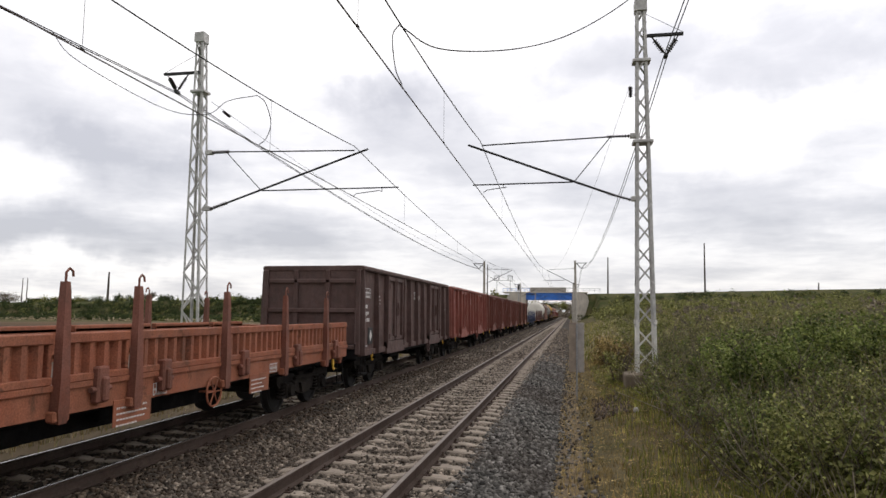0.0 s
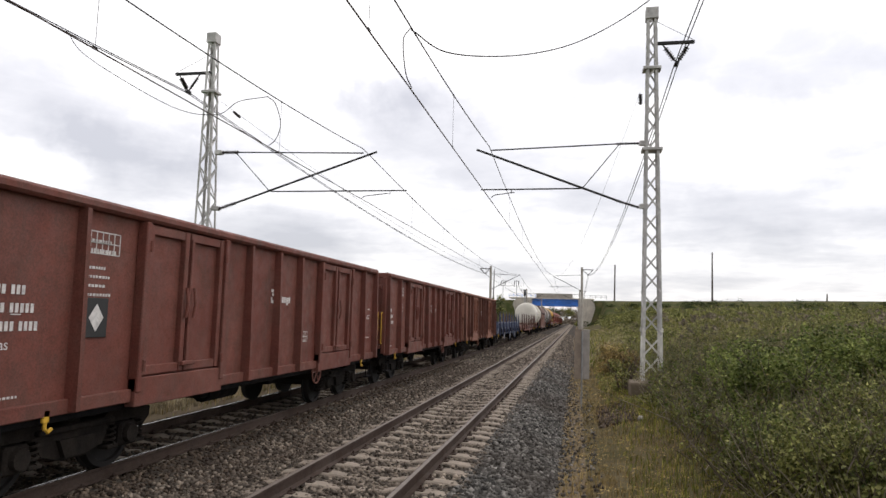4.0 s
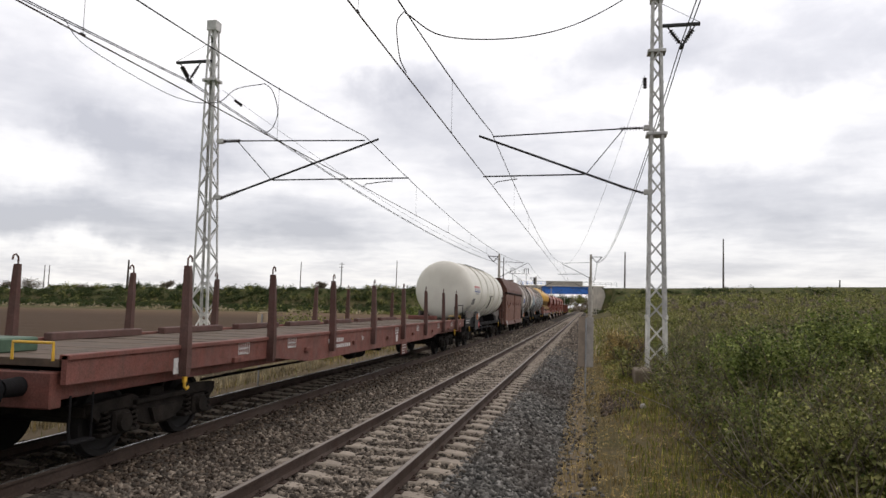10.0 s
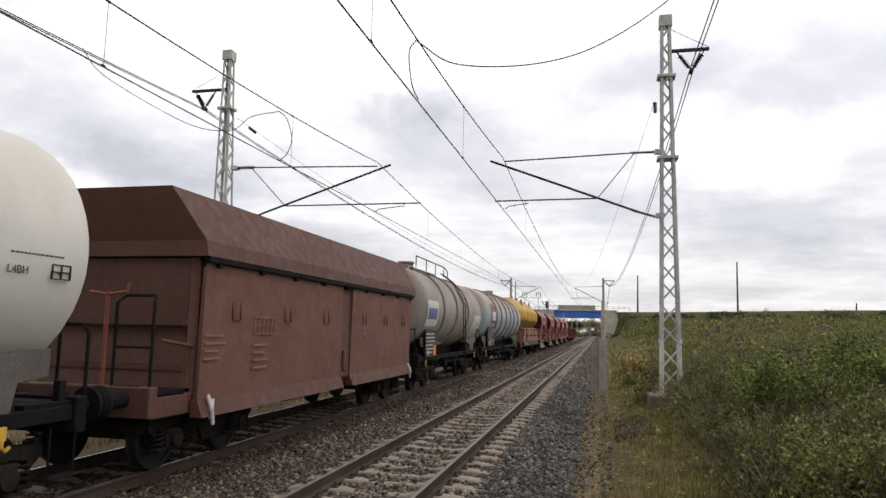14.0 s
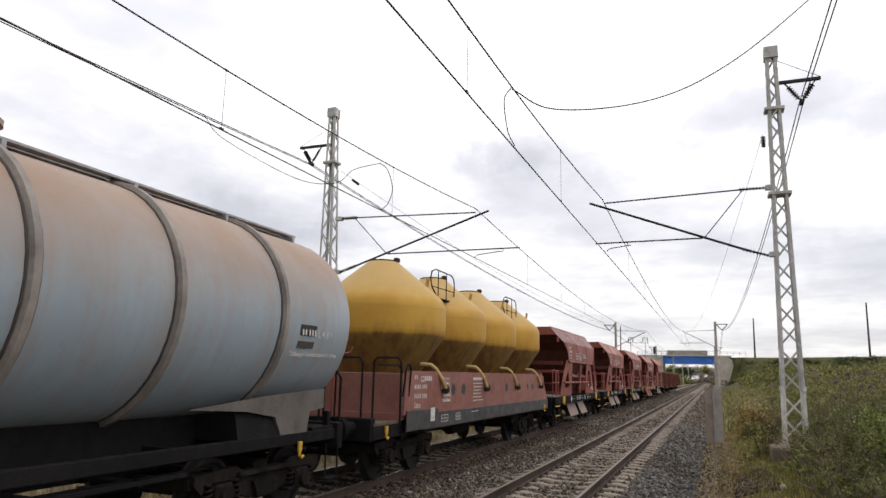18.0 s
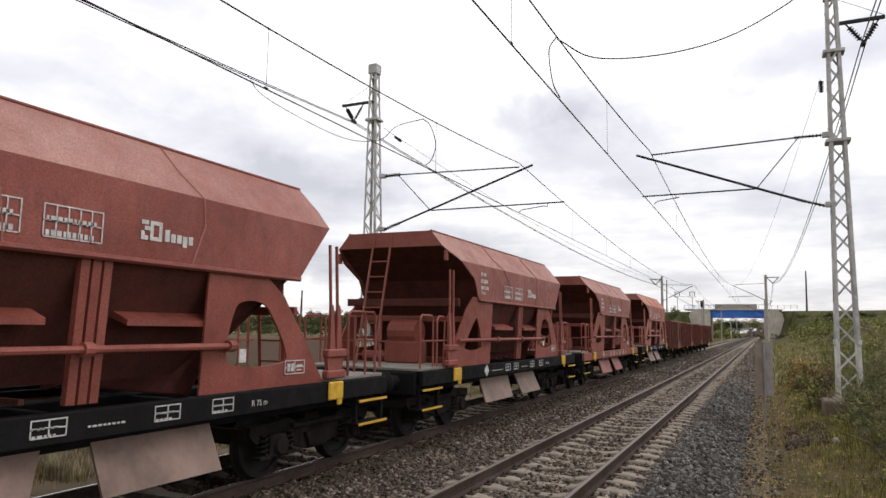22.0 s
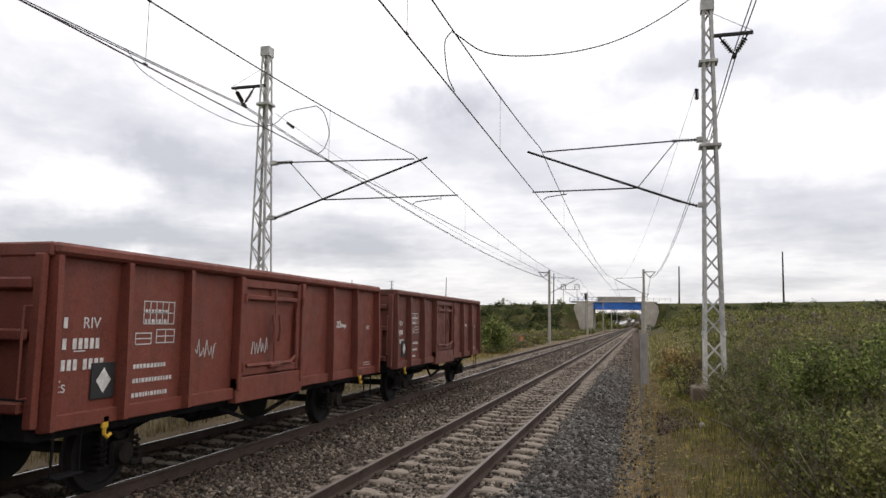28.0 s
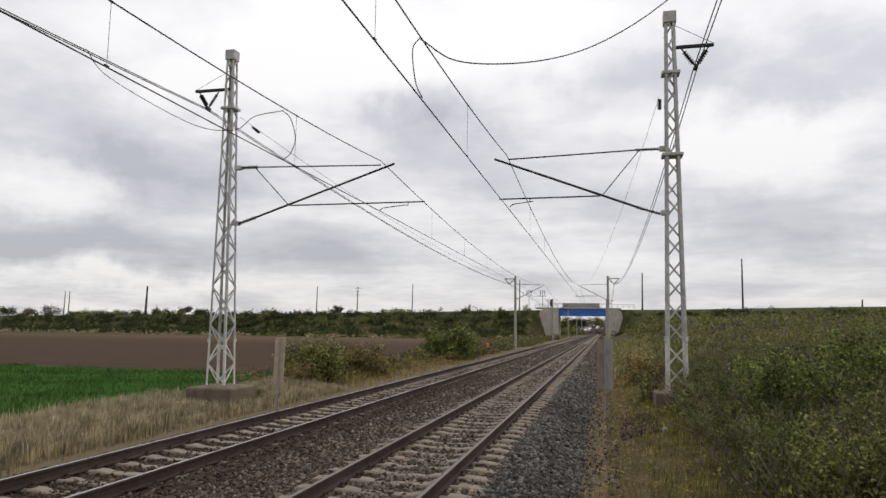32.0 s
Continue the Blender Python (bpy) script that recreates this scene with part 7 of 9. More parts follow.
def silo_mat():
    m = Mat("yellow_silo_paint")
    sep = m.n.new("ShaderNodeSeparateXYZ")
    m.l.new(m.tc.outputs["Object"], sep.inputs[0])
    run = m.noise(1.0, 5, 0.65, stretch=(5, 5, 0.5))
    patch = m.noise(1.1, 6, 0.6)
    z = sep.outputs[2]
    base = m.mix(m.ramp(patch, (0.3, 0.0), (0.7, 1.0)), (0.56, 0.325, 0.045), (0.47, 0.245, 0.028))
    # pale cement dust lies on the upper cone
    dust = m.ramp(m.math("ADD", m.math("SUBTRACT", z, 3.62), m.math("MULTIPLY", m.math("SUBTRACT", m.noise(5, 6, 0.7), 0.5), 0.6)), (0.0, 0.0), (0.35, 0.7))
    base = m.mix(dust, base, (0.50, 0.34, 0.13))
    base = m.mix(m.math("MULTIPLY", m.ramp(m.noise(9, 6, 0.7), (0.58, 0.0), (0.75, 1.0)), 0.3), base, (0.22, 0.13, 0.05))
    # brown runs below the belt, then the grimy lower cone
    belt = m.math("MULTIPLY", m.ramp(m.math("ADD", m.math("MULTIPLY", m.math("SUBTRACT", 3.25, z), 1.8), m.math("MULTIPLY", m.math("SUBTRACT", run, 0.5), 2.2)), (0.25, 0.0), (0.9, 1.0)), 0.5)
    base = m.mix(belt, base, (0.26, 0.135, 0.028))
    cone = m.ramp(m.math("ADD", m.math("MULTIPLY", m.math("SUBTRACT", 2.93, z), 9.0), m.math("MULTIPLY", m.math("SUBTRACT", run, 0.5), 1.0)), (0.2, 0.0), (0.7, 1.0))
    mud = m.mix(m.ramp(run, (0.4, 0.0), (0.65, 1.0)), (0.25, 0.14, 0.042), (0.12, 0.070, 0.028))
    base = m.mix(m.math("MULTIPLY", cone, 0.9), base, mud)
    m.bump(m.noise(30, 3), 0.2, 0.004)
    return m.done(base, 0.5, 0, 0.35)


SILO = silo_mat()
SILL_GREY = paint("dark_grey_sill_paint", (0.036, 0.034, 0.035), amount=0.4, rough=0.6, dirt=(0.07, 0.055, 0.045), rust=0.1)
PIPE_YELLOW = plain("pale_yellow_pipe_paint", (0.52, 0.36, 0.13), 0.55, 0, 0.25)


def silo_wagon(u0, length):
    u, half = u0 + length / 2, length / 2
    w = thing("silo_wagon", "red-brown wagon carrying four yellow conical powder silos", "silo wagon", GROUP)
    TRAIN.append((w, u))
    a, b = 190.25 - u, 203.65 - u
    for k in range(4):
        cy = 192.95 + 3.03 * k - u
        part("silo", silo_profile(0, cy, 0), SILO, w, "yellow conical powder silo with grimy lower cone", smooth=True)
        for rr, zz in ((1.490, 3.46), (1.490, 2.99), (0.98, 2.16)):
            wd = MB()
            wd.tube([(rr * math.cos(2 * math.pi * i / 36), cy + rr * math.sin(2 * math.pi * i / 36), zz) for i in range(37)], 0.005, 4)
            part("weld_seam", wd, SILO, w)
        lid = MB()
        lid.cyl((0, cy, 4.58), (0, cy, 4.615), 0.34, n=20)
        lid.box(0.28, cy - 0.06, 4.58, 0.40, cy + 0.10, 4.68, 0.02)
        part("lid", lid, RAIL_SIDE, w, "rusty brown clamped lid")
        ln = MB()
        ln.tube([(0.95, cy + 0.35, 4.05), (0.98, cy + 0.35, 4.22), (0.98, cy + 0.45, 4.22), (0.95, cy + 0.45, 4.05)], 0.025, 6)
        part("lifting_lug", ln, SILO, w)
        pp = MB()
        pp.tube([(1.05, cy - 0.10, 2.26), (1.28, cy - 0.02, 2.24), (1.38, cy + 0.05, 2.14), (1.46, cy + 0.18, 1.95), (1.50, cy + 0.32, 1.74)], 0.045, 8)
        part("outlet_pipe", pp, PIPE_YELLOW, w, "yellow bent outlet pipe")
        fl = MB()
        fl.cyl((1.50, cy + 0.40, 1.66), (1.50, cy + 0.33, 1.76), 0.075, n=12)
        fl.box(1.40, cy + 0.30, 1.64, 1.53, cy + 0.46, 1.70, 0.01)
        part("pipe_flange", fl, RAIL_SIDE, w)
        if k in (1, 3):
            pl = MB()
            cy -= 0.22
            pl.box(0.15, cy - 1.57, 3.86, 0.85, cy - 0.15, 3.90, 0.005)
            pl.tube([(0.85, cy - 1.5, 3.9), (0.88, cy - 1.92, 4.10), (0.88, cy - 2.02, 4.30), (0.88, cy - 1.94, 4.48), (0.88, cy - 1.7, 4.56), (0.85, cy - 0.55, 4.56), (0.85, cy - 0.38, 4.48), (0.85, cy - 0.32, 4.3), (0.85, cy - 0.36, 3.9)], 0.017, 6)
            pl.tube([(0.88, cy - 1.92, 4.12), (0.85, cy - 1.2, 4.14), (0.85, cy - 0.36, 4.14)], 0.012, 6)
            for q in (-1.45, -0.9):
                pl.cyl((0.85, cy + q, 3.9), (0.85, cy + q, 4.57), 0.013, n=6)
            part("top_platform", pl, FRAME_BLACK, w, "small railed access platform")
    for s in (-1, 1):
        side = MB()
        side.prism([(a + 1.0, 1.24), (b - 0.03, 1.24), (b - 0.75, 2.10), (a + 1.1, 2.10)], min(s * 1.38, s * 1.42), max(s * 1.38, s * 1.42), "x")
        part("side_panel", side, SILO_RED, w, "red-brown side panel with lettering")
        sl = MB()
        sl.box(min(s * 1.36, s * 1.44), a + 2.0, 0.90, max(s * 1.36, s * 1.44), b, 1.24, 0.01)
        part("side_sill", sl, SILL_GREY, w)
        for k, (yy, rr) in enumerate(((193.98, 0.13), (194.68, 0.13), (198.4, 0.12), (200.85, 0.10), (201.45, 0.10))):
            hl = MB()
            hl.cyl((s * 1.415, yy - u, 1.70), (s * 1.425, yy - u, 1.70), rr, n=20)
            part("inspection_hole", hl, BLACK_MARK, w, "round black inspection opening")
    cv = MB()
    cv.box(-1.36, a + 1.0, 1.14, 1.36, b - 0.05, 1.28, 0.01)
    part("floor", cv, SILO_RED, w)
    for s, yy in ((-1, a + 1.05), (1, b - 0.4)):
        en = MB()
        en.box(-1.38, yy - 0.03, 1.26, 1.38, yy + 0.03, 2.05, 0.01)
        part("end_panel", en, SILO_RED, w)
    rl = MB()
    for x in (-1.2, -0.4, 0.4, 1.2):
        rl.tube([(x, a + 0.1, 1.15), (x, a + 0.1, 2.25), (x + 0.06, a + 0.1, 2.33), (x + 0.5, a + 0.1, 2.33), (x + 0.56, a + 0.1, 2.25), (x + 0.56, a + 0.1, 1.15)], 0.02, 6)
    rl.tube([(1.3, a + 0.15, 2.2), (1.3, a + 1.0, 2.2), (1.3, a + 1.15, 2.05), (1.3, a + 1.15, 1.1)], 0.02, 6)
    rl.tube([(1.40, a + 0.98, 1.6), (1.46, a + 0.98, 2.12), (1.46, a + 1.06, 2.22), (1.46, a + 1.14, 2.22), (1.46, a + 1.22, 2.12), (1.42, a + 1.22, 1.6)], 0.018, 6)
    part("platform_rail", rl, FRAME_BLACK, w, "black bent tube railing")
    bw = MB()
    bw.cyl((0.2, a + 0.35, 1.15), (0.2, a + 0.35, 2.35), 0.03, n=8)
    bw.tube([(-0.15, a + 0.35, 2.42), (0.2, a + 0.35, 2.36), (0.55, a + 0.35, 2.42), (0.6, a + 0.35, 2.52)], 0.022, 6)
    part("brake_crank", bw, HOPPER_RED, w, "dull red hand brake crank")
    pf = MB()
    pf.box(-1.3, a, 1.08, 1.3, a + 1.1, 1.14, 0.005)
    part("end_platform", pf, PLANKS, w)
    pc = MB()
    pc.box(1.42, 191.35 - u, 0.92, 1.45, 193.0 - u, 1.32, 0.01)
    part("card_box", pc, SILL_GREY, w)
    pc = MB()
    pc.box(1.45, 192.55 - u, 1.06, 1.46, 192.78 - u, 1.34, 0.01)
    part("paper_card", pc, WHITE_MARK, w, "white paper card")
    x = 1.422
    y = 191.75 - u
    rows = []
    for k, n in enumerate((2, 7, 7)):
        for i in range(n):
            rows.append((y + i * 0.088 + (0.05 if i > 3 else 0), 1.93 - 0.19 * k, 0.034, 0.085))
    bars(w, x, rows, name="number_marking")
    words("CZ", 0.14, WHITE_MARK, w, y + 0.30, 1.90, x + 0.002)
    bars(w, x, [(y + 0.52 + 0.1 * i, 1.90, 0.06, 0.10) for i in range(4)] + [(y + 0.30, 1.875, 0.2, 0.012)], name="owner_marking")
    words("Uacs", 0.16, WHITE_MARK, w, y, 1.36, x + 0.002)
    for yy, zz in ((193.2, 1.95), (193.3, 1.68)):
        load_table(w, x, yy - u, zz, 0.8, int(zz * 100))
    bars(w, x, writing_rows(195.4 - u, 2.03, 1.15, 0.12, 1, 60, 0.6) + writing_rows(195.4 - u, 1.90, 0.95, 0.50, 6, 61, 0.26), name="small_print")
    bars(w, 1.442, frame_rows(193.2 - u, 1.15, 0.4, 0.14, 2) + frame_rows(194.1 - u, 1.15, 0.3, 0.14, 2) + writing_rows(195.2 - u, 1.2, 0.6, 0.06, 1, 62), name="small_print")
    fb = half - 0.62
    underframe(w, fb, FRAME_BLACK, 0.84, 1.10, 1.25)
    ends(w, fb - 0.02, FRAME_BLACK)
    for y in (-half + 2.6, half - 2.6):
        bogie(w, u, y)
    put_mesh("tow_hook", HOOK_M, w, pose(1.32, -fb + 0.5, 0.95))
    put_mesh("tow_hook", HOOK_M, w, pose(1.46, fb - 0.6, 0.95))
    return w


silo_wagon(189.60, 14.62)


def hopper_wagon(u0, length, roof, body, inside, frame, label, seed, plain_mark=False):
    """Open discharge hopper: faceted trough on splayed leg plates, end platforms, ladder, chutes."""
    u, half = u0 + length / 2, length / 2
    w = thing("hopper_wagon", label, "hopper wagon", GROUP)
    TRAIN.append((w, u))

    def Y(v):
        return v - half

    # trough: levels of the section (x, z) with the end places along y
    lev = [(0.98, 4.02, 1.72, 9.68), (1.24, 3.70, 1.72, 9.80), (1.44, 3.44, 2.22, 9.82), (1.462, 3.12, 2.90, 9.52), (1.46, 2.66, 3.18, 9.14)]
    rng = random.Random(seed)
    for s in (-1, 1):
        # upper panels take the roof paint, side panels the body paint
        for first, last, mt, nm, lb in ((0, 2, roof, "upper_panel", "paler sloping upper hopper panel"), (2, 4, body, "side_panel", "hopper side panel with lettering")):
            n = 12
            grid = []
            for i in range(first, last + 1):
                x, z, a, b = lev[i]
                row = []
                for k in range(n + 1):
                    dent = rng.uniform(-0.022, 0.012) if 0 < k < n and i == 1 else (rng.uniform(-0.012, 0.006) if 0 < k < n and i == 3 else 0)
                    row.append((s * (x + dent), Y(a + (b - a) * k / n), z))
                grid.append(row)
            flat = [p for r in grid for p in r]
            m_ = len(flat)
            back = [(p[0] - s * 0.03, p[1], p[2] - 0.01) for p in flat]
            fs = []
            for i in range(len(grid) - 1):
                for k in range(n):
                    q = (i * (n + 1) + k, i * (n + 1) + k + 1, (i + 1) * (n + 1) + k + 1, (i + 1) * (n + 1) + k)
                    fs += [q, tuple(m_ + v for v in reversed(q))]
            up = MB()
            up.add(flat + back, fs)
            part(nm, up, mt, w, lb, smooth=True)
        for t in (0.34, 0.68):
            sm = MB()
            sm.tube([(s * (x + 0.004), Y(a + (b - a) * t), z) for x, z, a, b in lev], 0.010, 5)
            part("weld_seam", sm, roof, w)
        rail_ = MB()
        rail_.tube([(s * 1.46, Y(3.18), 2.66), (s * 1.46, Y(9.14), 2.66)], 0.035, 6)
        rail_.tube([(s * 0.98, Y(1.72), 4.02), (s * 0.98, Y(9.68), 4.02)], 0.022, 6)
        part("edge_rail", rail_, body, w)
        # funnel and end slopes take the red with the shadow painted in
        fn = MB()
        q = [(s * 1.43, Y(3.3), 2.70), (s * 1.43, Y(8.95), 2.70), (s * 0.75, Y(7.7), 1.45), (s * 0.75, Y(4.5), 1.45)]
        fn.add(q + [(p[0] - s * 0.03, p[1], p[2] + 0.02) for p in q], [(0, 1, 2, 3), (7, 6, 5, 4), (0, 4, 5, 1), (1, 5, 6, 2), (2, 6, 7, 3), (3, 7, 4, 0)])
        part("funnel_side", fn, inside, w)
        for y in (6.0, 6.12, 6.24):
            rb = MB()
            rb.beam((s * 1.40, Y(y), 2.70), (s * 1.32, Y(y), 1.30), 0.07, 0.09, (0, 1, 0))
            part("stanchion", rb, body, w)
        for y0, y1 in ((4.45, 5.7), (6.55, 7.75)):
            sh = MB()
            sh.prism([(s * 1.05, 2.12), (s * 1.36, 2.02), (s * 1.36, 2.08), (s * 1.05, 2.20)], Y(y0), Y(y1))
            part("ledge", sh, body, w)
    for e, low in ((-1, 4.1), (1, 8.0)):
        edge = [(x, z, Y(p if e < 0 else q)) for x, z, p, q in lev]
        fr = MB()
        up = [(-x, y, z) for x, z, y in edge[:2]] + [(x, y, z) for x, z, y in edge[1::-1]]
        fr.add(up + [(p[0] * 0.99, p[1] - e * 0.03, p[2]) for p in up], [(0, 1, 2, 3), (7, 6, 5, 4), (1, 5, 6, 2), (0, 3, 7, 4)])
        part("end_band", fr, body, w)
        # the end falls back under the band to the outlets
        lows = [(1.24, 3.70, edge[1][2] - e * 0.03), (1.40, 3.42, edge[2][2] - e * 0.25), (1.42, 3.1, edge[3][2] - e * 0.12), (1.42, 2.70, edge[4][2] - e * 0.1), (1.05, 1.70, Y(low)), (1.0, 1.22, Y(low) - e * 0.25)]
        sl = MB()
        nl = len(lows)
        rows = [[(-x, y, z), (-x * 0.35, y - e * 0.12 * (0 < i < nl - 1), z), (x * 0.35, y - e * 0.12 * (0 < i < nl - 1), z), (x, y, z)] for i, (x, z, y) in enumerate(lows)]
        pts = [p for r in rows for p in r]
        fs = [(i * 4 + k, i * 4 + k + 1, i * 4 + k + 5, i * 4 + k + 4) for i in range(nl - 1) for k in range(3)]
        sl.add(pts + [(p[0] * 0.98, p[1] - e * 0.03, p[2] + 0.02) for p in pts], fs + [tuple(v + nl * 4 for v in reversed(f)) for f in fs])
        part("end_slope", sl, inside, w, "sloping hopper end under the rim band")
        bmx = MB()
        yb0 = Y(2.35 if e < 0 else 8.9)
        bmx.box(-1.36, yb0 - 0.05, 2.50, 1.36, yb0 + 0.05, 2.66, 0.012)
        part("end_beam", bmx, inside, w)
        for s in (-1, 1):
            bk_ = MB()
            bk_.box(min(s * 1.24, s * 1.31), edge[1][2] - e * 0.12 - 0.05, 3.40, max(s * 1.24, s * 1.31), edge[1][2] - e * 0.12 + 0.05, 3.62, 0.015)
            part("corner_bracket", bk_, body, w)
        # splayed leg plates with an opening
        for s in (-1, 1):
            y0, y1 = (1.80, 4.1) if e < 0 else (9.9, 7.55)
            top0, top1 = (2.36, 4.1) if e < 0 else (9.5, 7.55)
            lg_ = MB()

            def at(p, q_):
                ya = y0 + (y1 - y0) * p
                yb = top0 + (top1 - top0) * p
                z = 1.26 + (2.72 - 1.26) * q_
                xx = 1.36 + 0.07 * q_
                return (s * xx, Y(ya + (yb - ya) * q_), z)
            outer = [(0.0, 0.0), (0.5, 0.0), (1.0, 0.0), (1.0, 0.55), (1.0, 1.0), (0.4, 1.0), (0.0, 1.0), (0.0, 0.45)]
            if e > 0:
                outer[5:] = [(0.55, 1.0), (0.34, 0.80), (0.15, 0.42)]
            else:
                outer[5:] = [(0.32, 1.0), (0.18, 0.80), (0.06, 0.42)]
            c0 = (0.52, 0.42) if e < 0 else (0.60, 0.42)
            corners = ((-0.27, -0.20), (0.27, -0.20), (0.0, 0.36)) if e < 0 else ((-0.32, -0.23), (0.27, -0.23), (0.18, 0.32), (-0.10, 0.32))
            nv_, nc = 36, len(corners)
            inner, ring = [], []
            for i in range(nv_):
                t = i / nv_ * nc
                k, f = int(t), t - int(t)
                # an opening with well rounded corners
                q0, q1, q2 = corners[k], corners[(k + 1) % nc], corners[(k + 2) % nc]
                m0 = [(q0[d] + q1[d]) / 2 for d in (0, 1)]
                m1 = [(q1[d] + q2[d]) / 2 for d in (0, 1)]
                h0 = [(1 - f) ** 2 * m0[d] + 2 * f * (1 - f) * q1[d] + f * f * m1[d] for d in (0, 1)]
                sharp = [m0[d] + (q1[d] - m0[d]) * 2 * f if f < 0.5 else q1[d] + (m1[d] - q1[d]) * (2 * f - 1) for d in (0, 1)]
                h0 = [h0[d] * 0.55 + sharp[d] * 0.45 for d in (0, 1)]
                inner.append((c0[0] + h0[0], c0[1] + h0[1]))
                # the plate's edge along the same ray
                best = 9.0
                for a_, b_ in zip(outer, outer[1:] + outer[:1]):
                    ex, ey = b_[0] - a_[0], b_[1] - a_[1]
                    den = h0[0] * ey - h0[1] * ex
                    if abs(den) > 1e-9:
                        wx, wy = a_[0] - c0[0], a_[1] - c0[1]
                        l, g = (wx * ey - wy * ex) / den, (wx * h0[1] - wy * h0[0]) / den
                        if l > 0 and -1e-6 <= g <= 1 + 1e-6:
                            best = min(best, l)
                ring.append((c0[0] + h0[0] * best, c0[1] + h0[1] * best))
            for o in outer:
                k = min(range(nv_), key=lambda i: (ring[i][0] - o[0]) ** 2 + (ring[i][1] - o[1]) ** 2)
                ring[k] = o
            vo = [at(*p) for p in ring] + [at(*p) for p in inner]
            nv = [(p[0] - s * 0.03, p[1], p[2]) for p in vo]
            fs = []
            for i in range(nv_):
                j = (i + 1) % nv_
                fs += [(i, j, nv_ + j, nv_ + i), (2 * nv_ + j, 2 * nv_ + i, 3 * nv_ + i, 3 * nv_ + j), (nv_ + i, nv_ + j, 3 * nv_ + j, 3 * nv_ + i), (i, 2 * nv_ + i, 2 * nv_ + j, j)]
            lg_.add(vo + nv, fs)
            part("leg_plate", lg_, body, w, "splayed leg plate with a rounded opening")
        cr = MB()
        yb = 2.9 if e < 0 else 9.3
        cr.box(-1.3, Y(yb) - 0.05, 1.30, 1.3, Y(yb) + 0.05, 1.42, 0.01)
        cr.box(-1.3, Y(yb) - 0.04, 2.18, 1.3, Y(yb) + 0.04, 2.30, 0.01)
        part("cross_beam", cr, body, w)
    for s in (-1, 1):
        ch = MB()
        for y0, y1 in ((4.1, 6.0), (6.4, 7.95)):
            d0, d1 = (0.0, -0.35) if y0 < 6 else (0.35, 0.0)
            q = [(s * 1.05, Y(y0), 1.12), (s * 1.05, Y(y1), 1.12), (s * 1.38, Y(y1 + d1), 0.40), (s * 1.38, Y(y0 - 0.25 * (y0 < 6)), 0.40)]
            ch.add(q + [(p[0] - s * 0.03, p[1], p[2]) for p in q], [(0, 1, 2, 3), (7, 6, 5, 4), (0, 4, 5, 1), (1, 5, 6, 2), (2, 6, 7, 3), (3, 7, 4, 0)])
        part("discharge_chute", ch, HOPPER_RED if frame is HOPPER_RED else GALV_DIRTY, w, "dusty discharge chute")
        rd = MB()
        rd.cyl((s * 1.46, Y(2.12), 1.80), (s * 1.46, Y(8.0), 1.80), 0.038, n=8)
        for y in (4.3, 6.05, 7.9):
            rd.cyl((s * 1.46, Y(y) - 0.05, 1.80), (s * 1.46, Y(y) + 0.05, 1.80), 0.07, n=10)
        part("control_shaft", rd, body, w, "long pale control shaft")
        so = MB()
        so.box(min(s * 1.33, s * 1.42), Y(0.62), 0.98, max(s * 1.33, s * 1.42), Y(11.62), 1.25, 0.012)
        part("side_sill", so, frame, w)
    for k in range(4):
        ins = MB()
        ins.beam((-1.2, Y(4.6 + k * 0.35), 1.35), (1.2, Y(4.6 + k * 0.35), 1.35), 0.05, 0.05)
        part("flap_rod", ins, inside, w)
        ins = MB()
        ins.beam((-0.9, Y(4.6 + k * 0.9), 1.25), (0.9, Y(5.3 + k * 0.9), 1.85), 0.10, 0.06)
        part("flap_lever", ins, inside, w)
    # platforms
    for a, b in ((0.62, 2.75), (9.3, 11.62)):
        for k in range(5):
            pl = MB()
            x0 = -1.32 + k * 0.53
            pl.box(x0 + 0.008, Y(a), 1.25, x0 + 0.52, Y(b), 1.30, 0.006)
            part("deck_plank", pl, PALE_PLANKS, w, "pale worn deck board")
    for x in (-1.3, 1.3):
        rl = MB()
        rl.tube([(x, Y(0.72), 1.28), (x, Y(0.70), 2.22), (x, Y(0.78), 2.28), (x, Y(1.16), 2.28), (x, Y(1.24), 2.22), (x, Y(1.26), 1.28)], 0.022, 6)
        part("hand_rail", rl, body, w, "bent tube hand rail")
        rl = MB()
        rl.tube([(x, Y(0.74), 1.80), (x, Y(1.9), 1.80)], 0.018, 6)
        part("mid_rail", rl, body, w)
        rl = MB()
        rl.tube([(x, Y(1.42), 1.28), (x, Y(1.42), 2.2), (x, Y(1.5), 2.27), (x, Y(1.7), 2.27), (x, Y(1.78), 2.2), (x, Y(1.72), 1.28)], 0.022, 6)
        part("hand_rail", rl, body, w, "bent tube hand rail")
    for z in (2.25, 1.78):
        rl = MB()
        rl.beam((-1.3, Y(0.7), z), (1.3, Y(0.7), z), 0.045, 0.03)
        part("end_rail", rl, body, w)
    for x in (-0.45, 0.45):
        rl = MB()
        rl.beam((x, Y(0.7), 1.28), (x, Y(0.7), 2.25), 0.05, 0.05)
        part("rail_post", rl, body, w)
    for x in (-0.3, 1.25):
        rl = MB()
        rl.tube([(x, Y(11.5), 1.28), (x, Y(11.5), 2.2), (x, Y(11.45), 2.28), (x - 0.4, Y(11.45), 2.28), (x - 0.4, Y(11.5), 2.2), (x - 0.4, Y(11.5), 1.28)], 0.02, 6)
        part("hand_rail", rl, body, w)
    ld = MB()
    p0, p1 = Vector((-0.55, Y(1.45), 1.3)), Vector((-0.35, Y(1.72), 3.95))
    for dx in (0, 0.42):
        ld.beam(p0 + Vector((dx, 0, 0)), p1 + Vector((dx, 0, 0)), 0.05, 0.03)
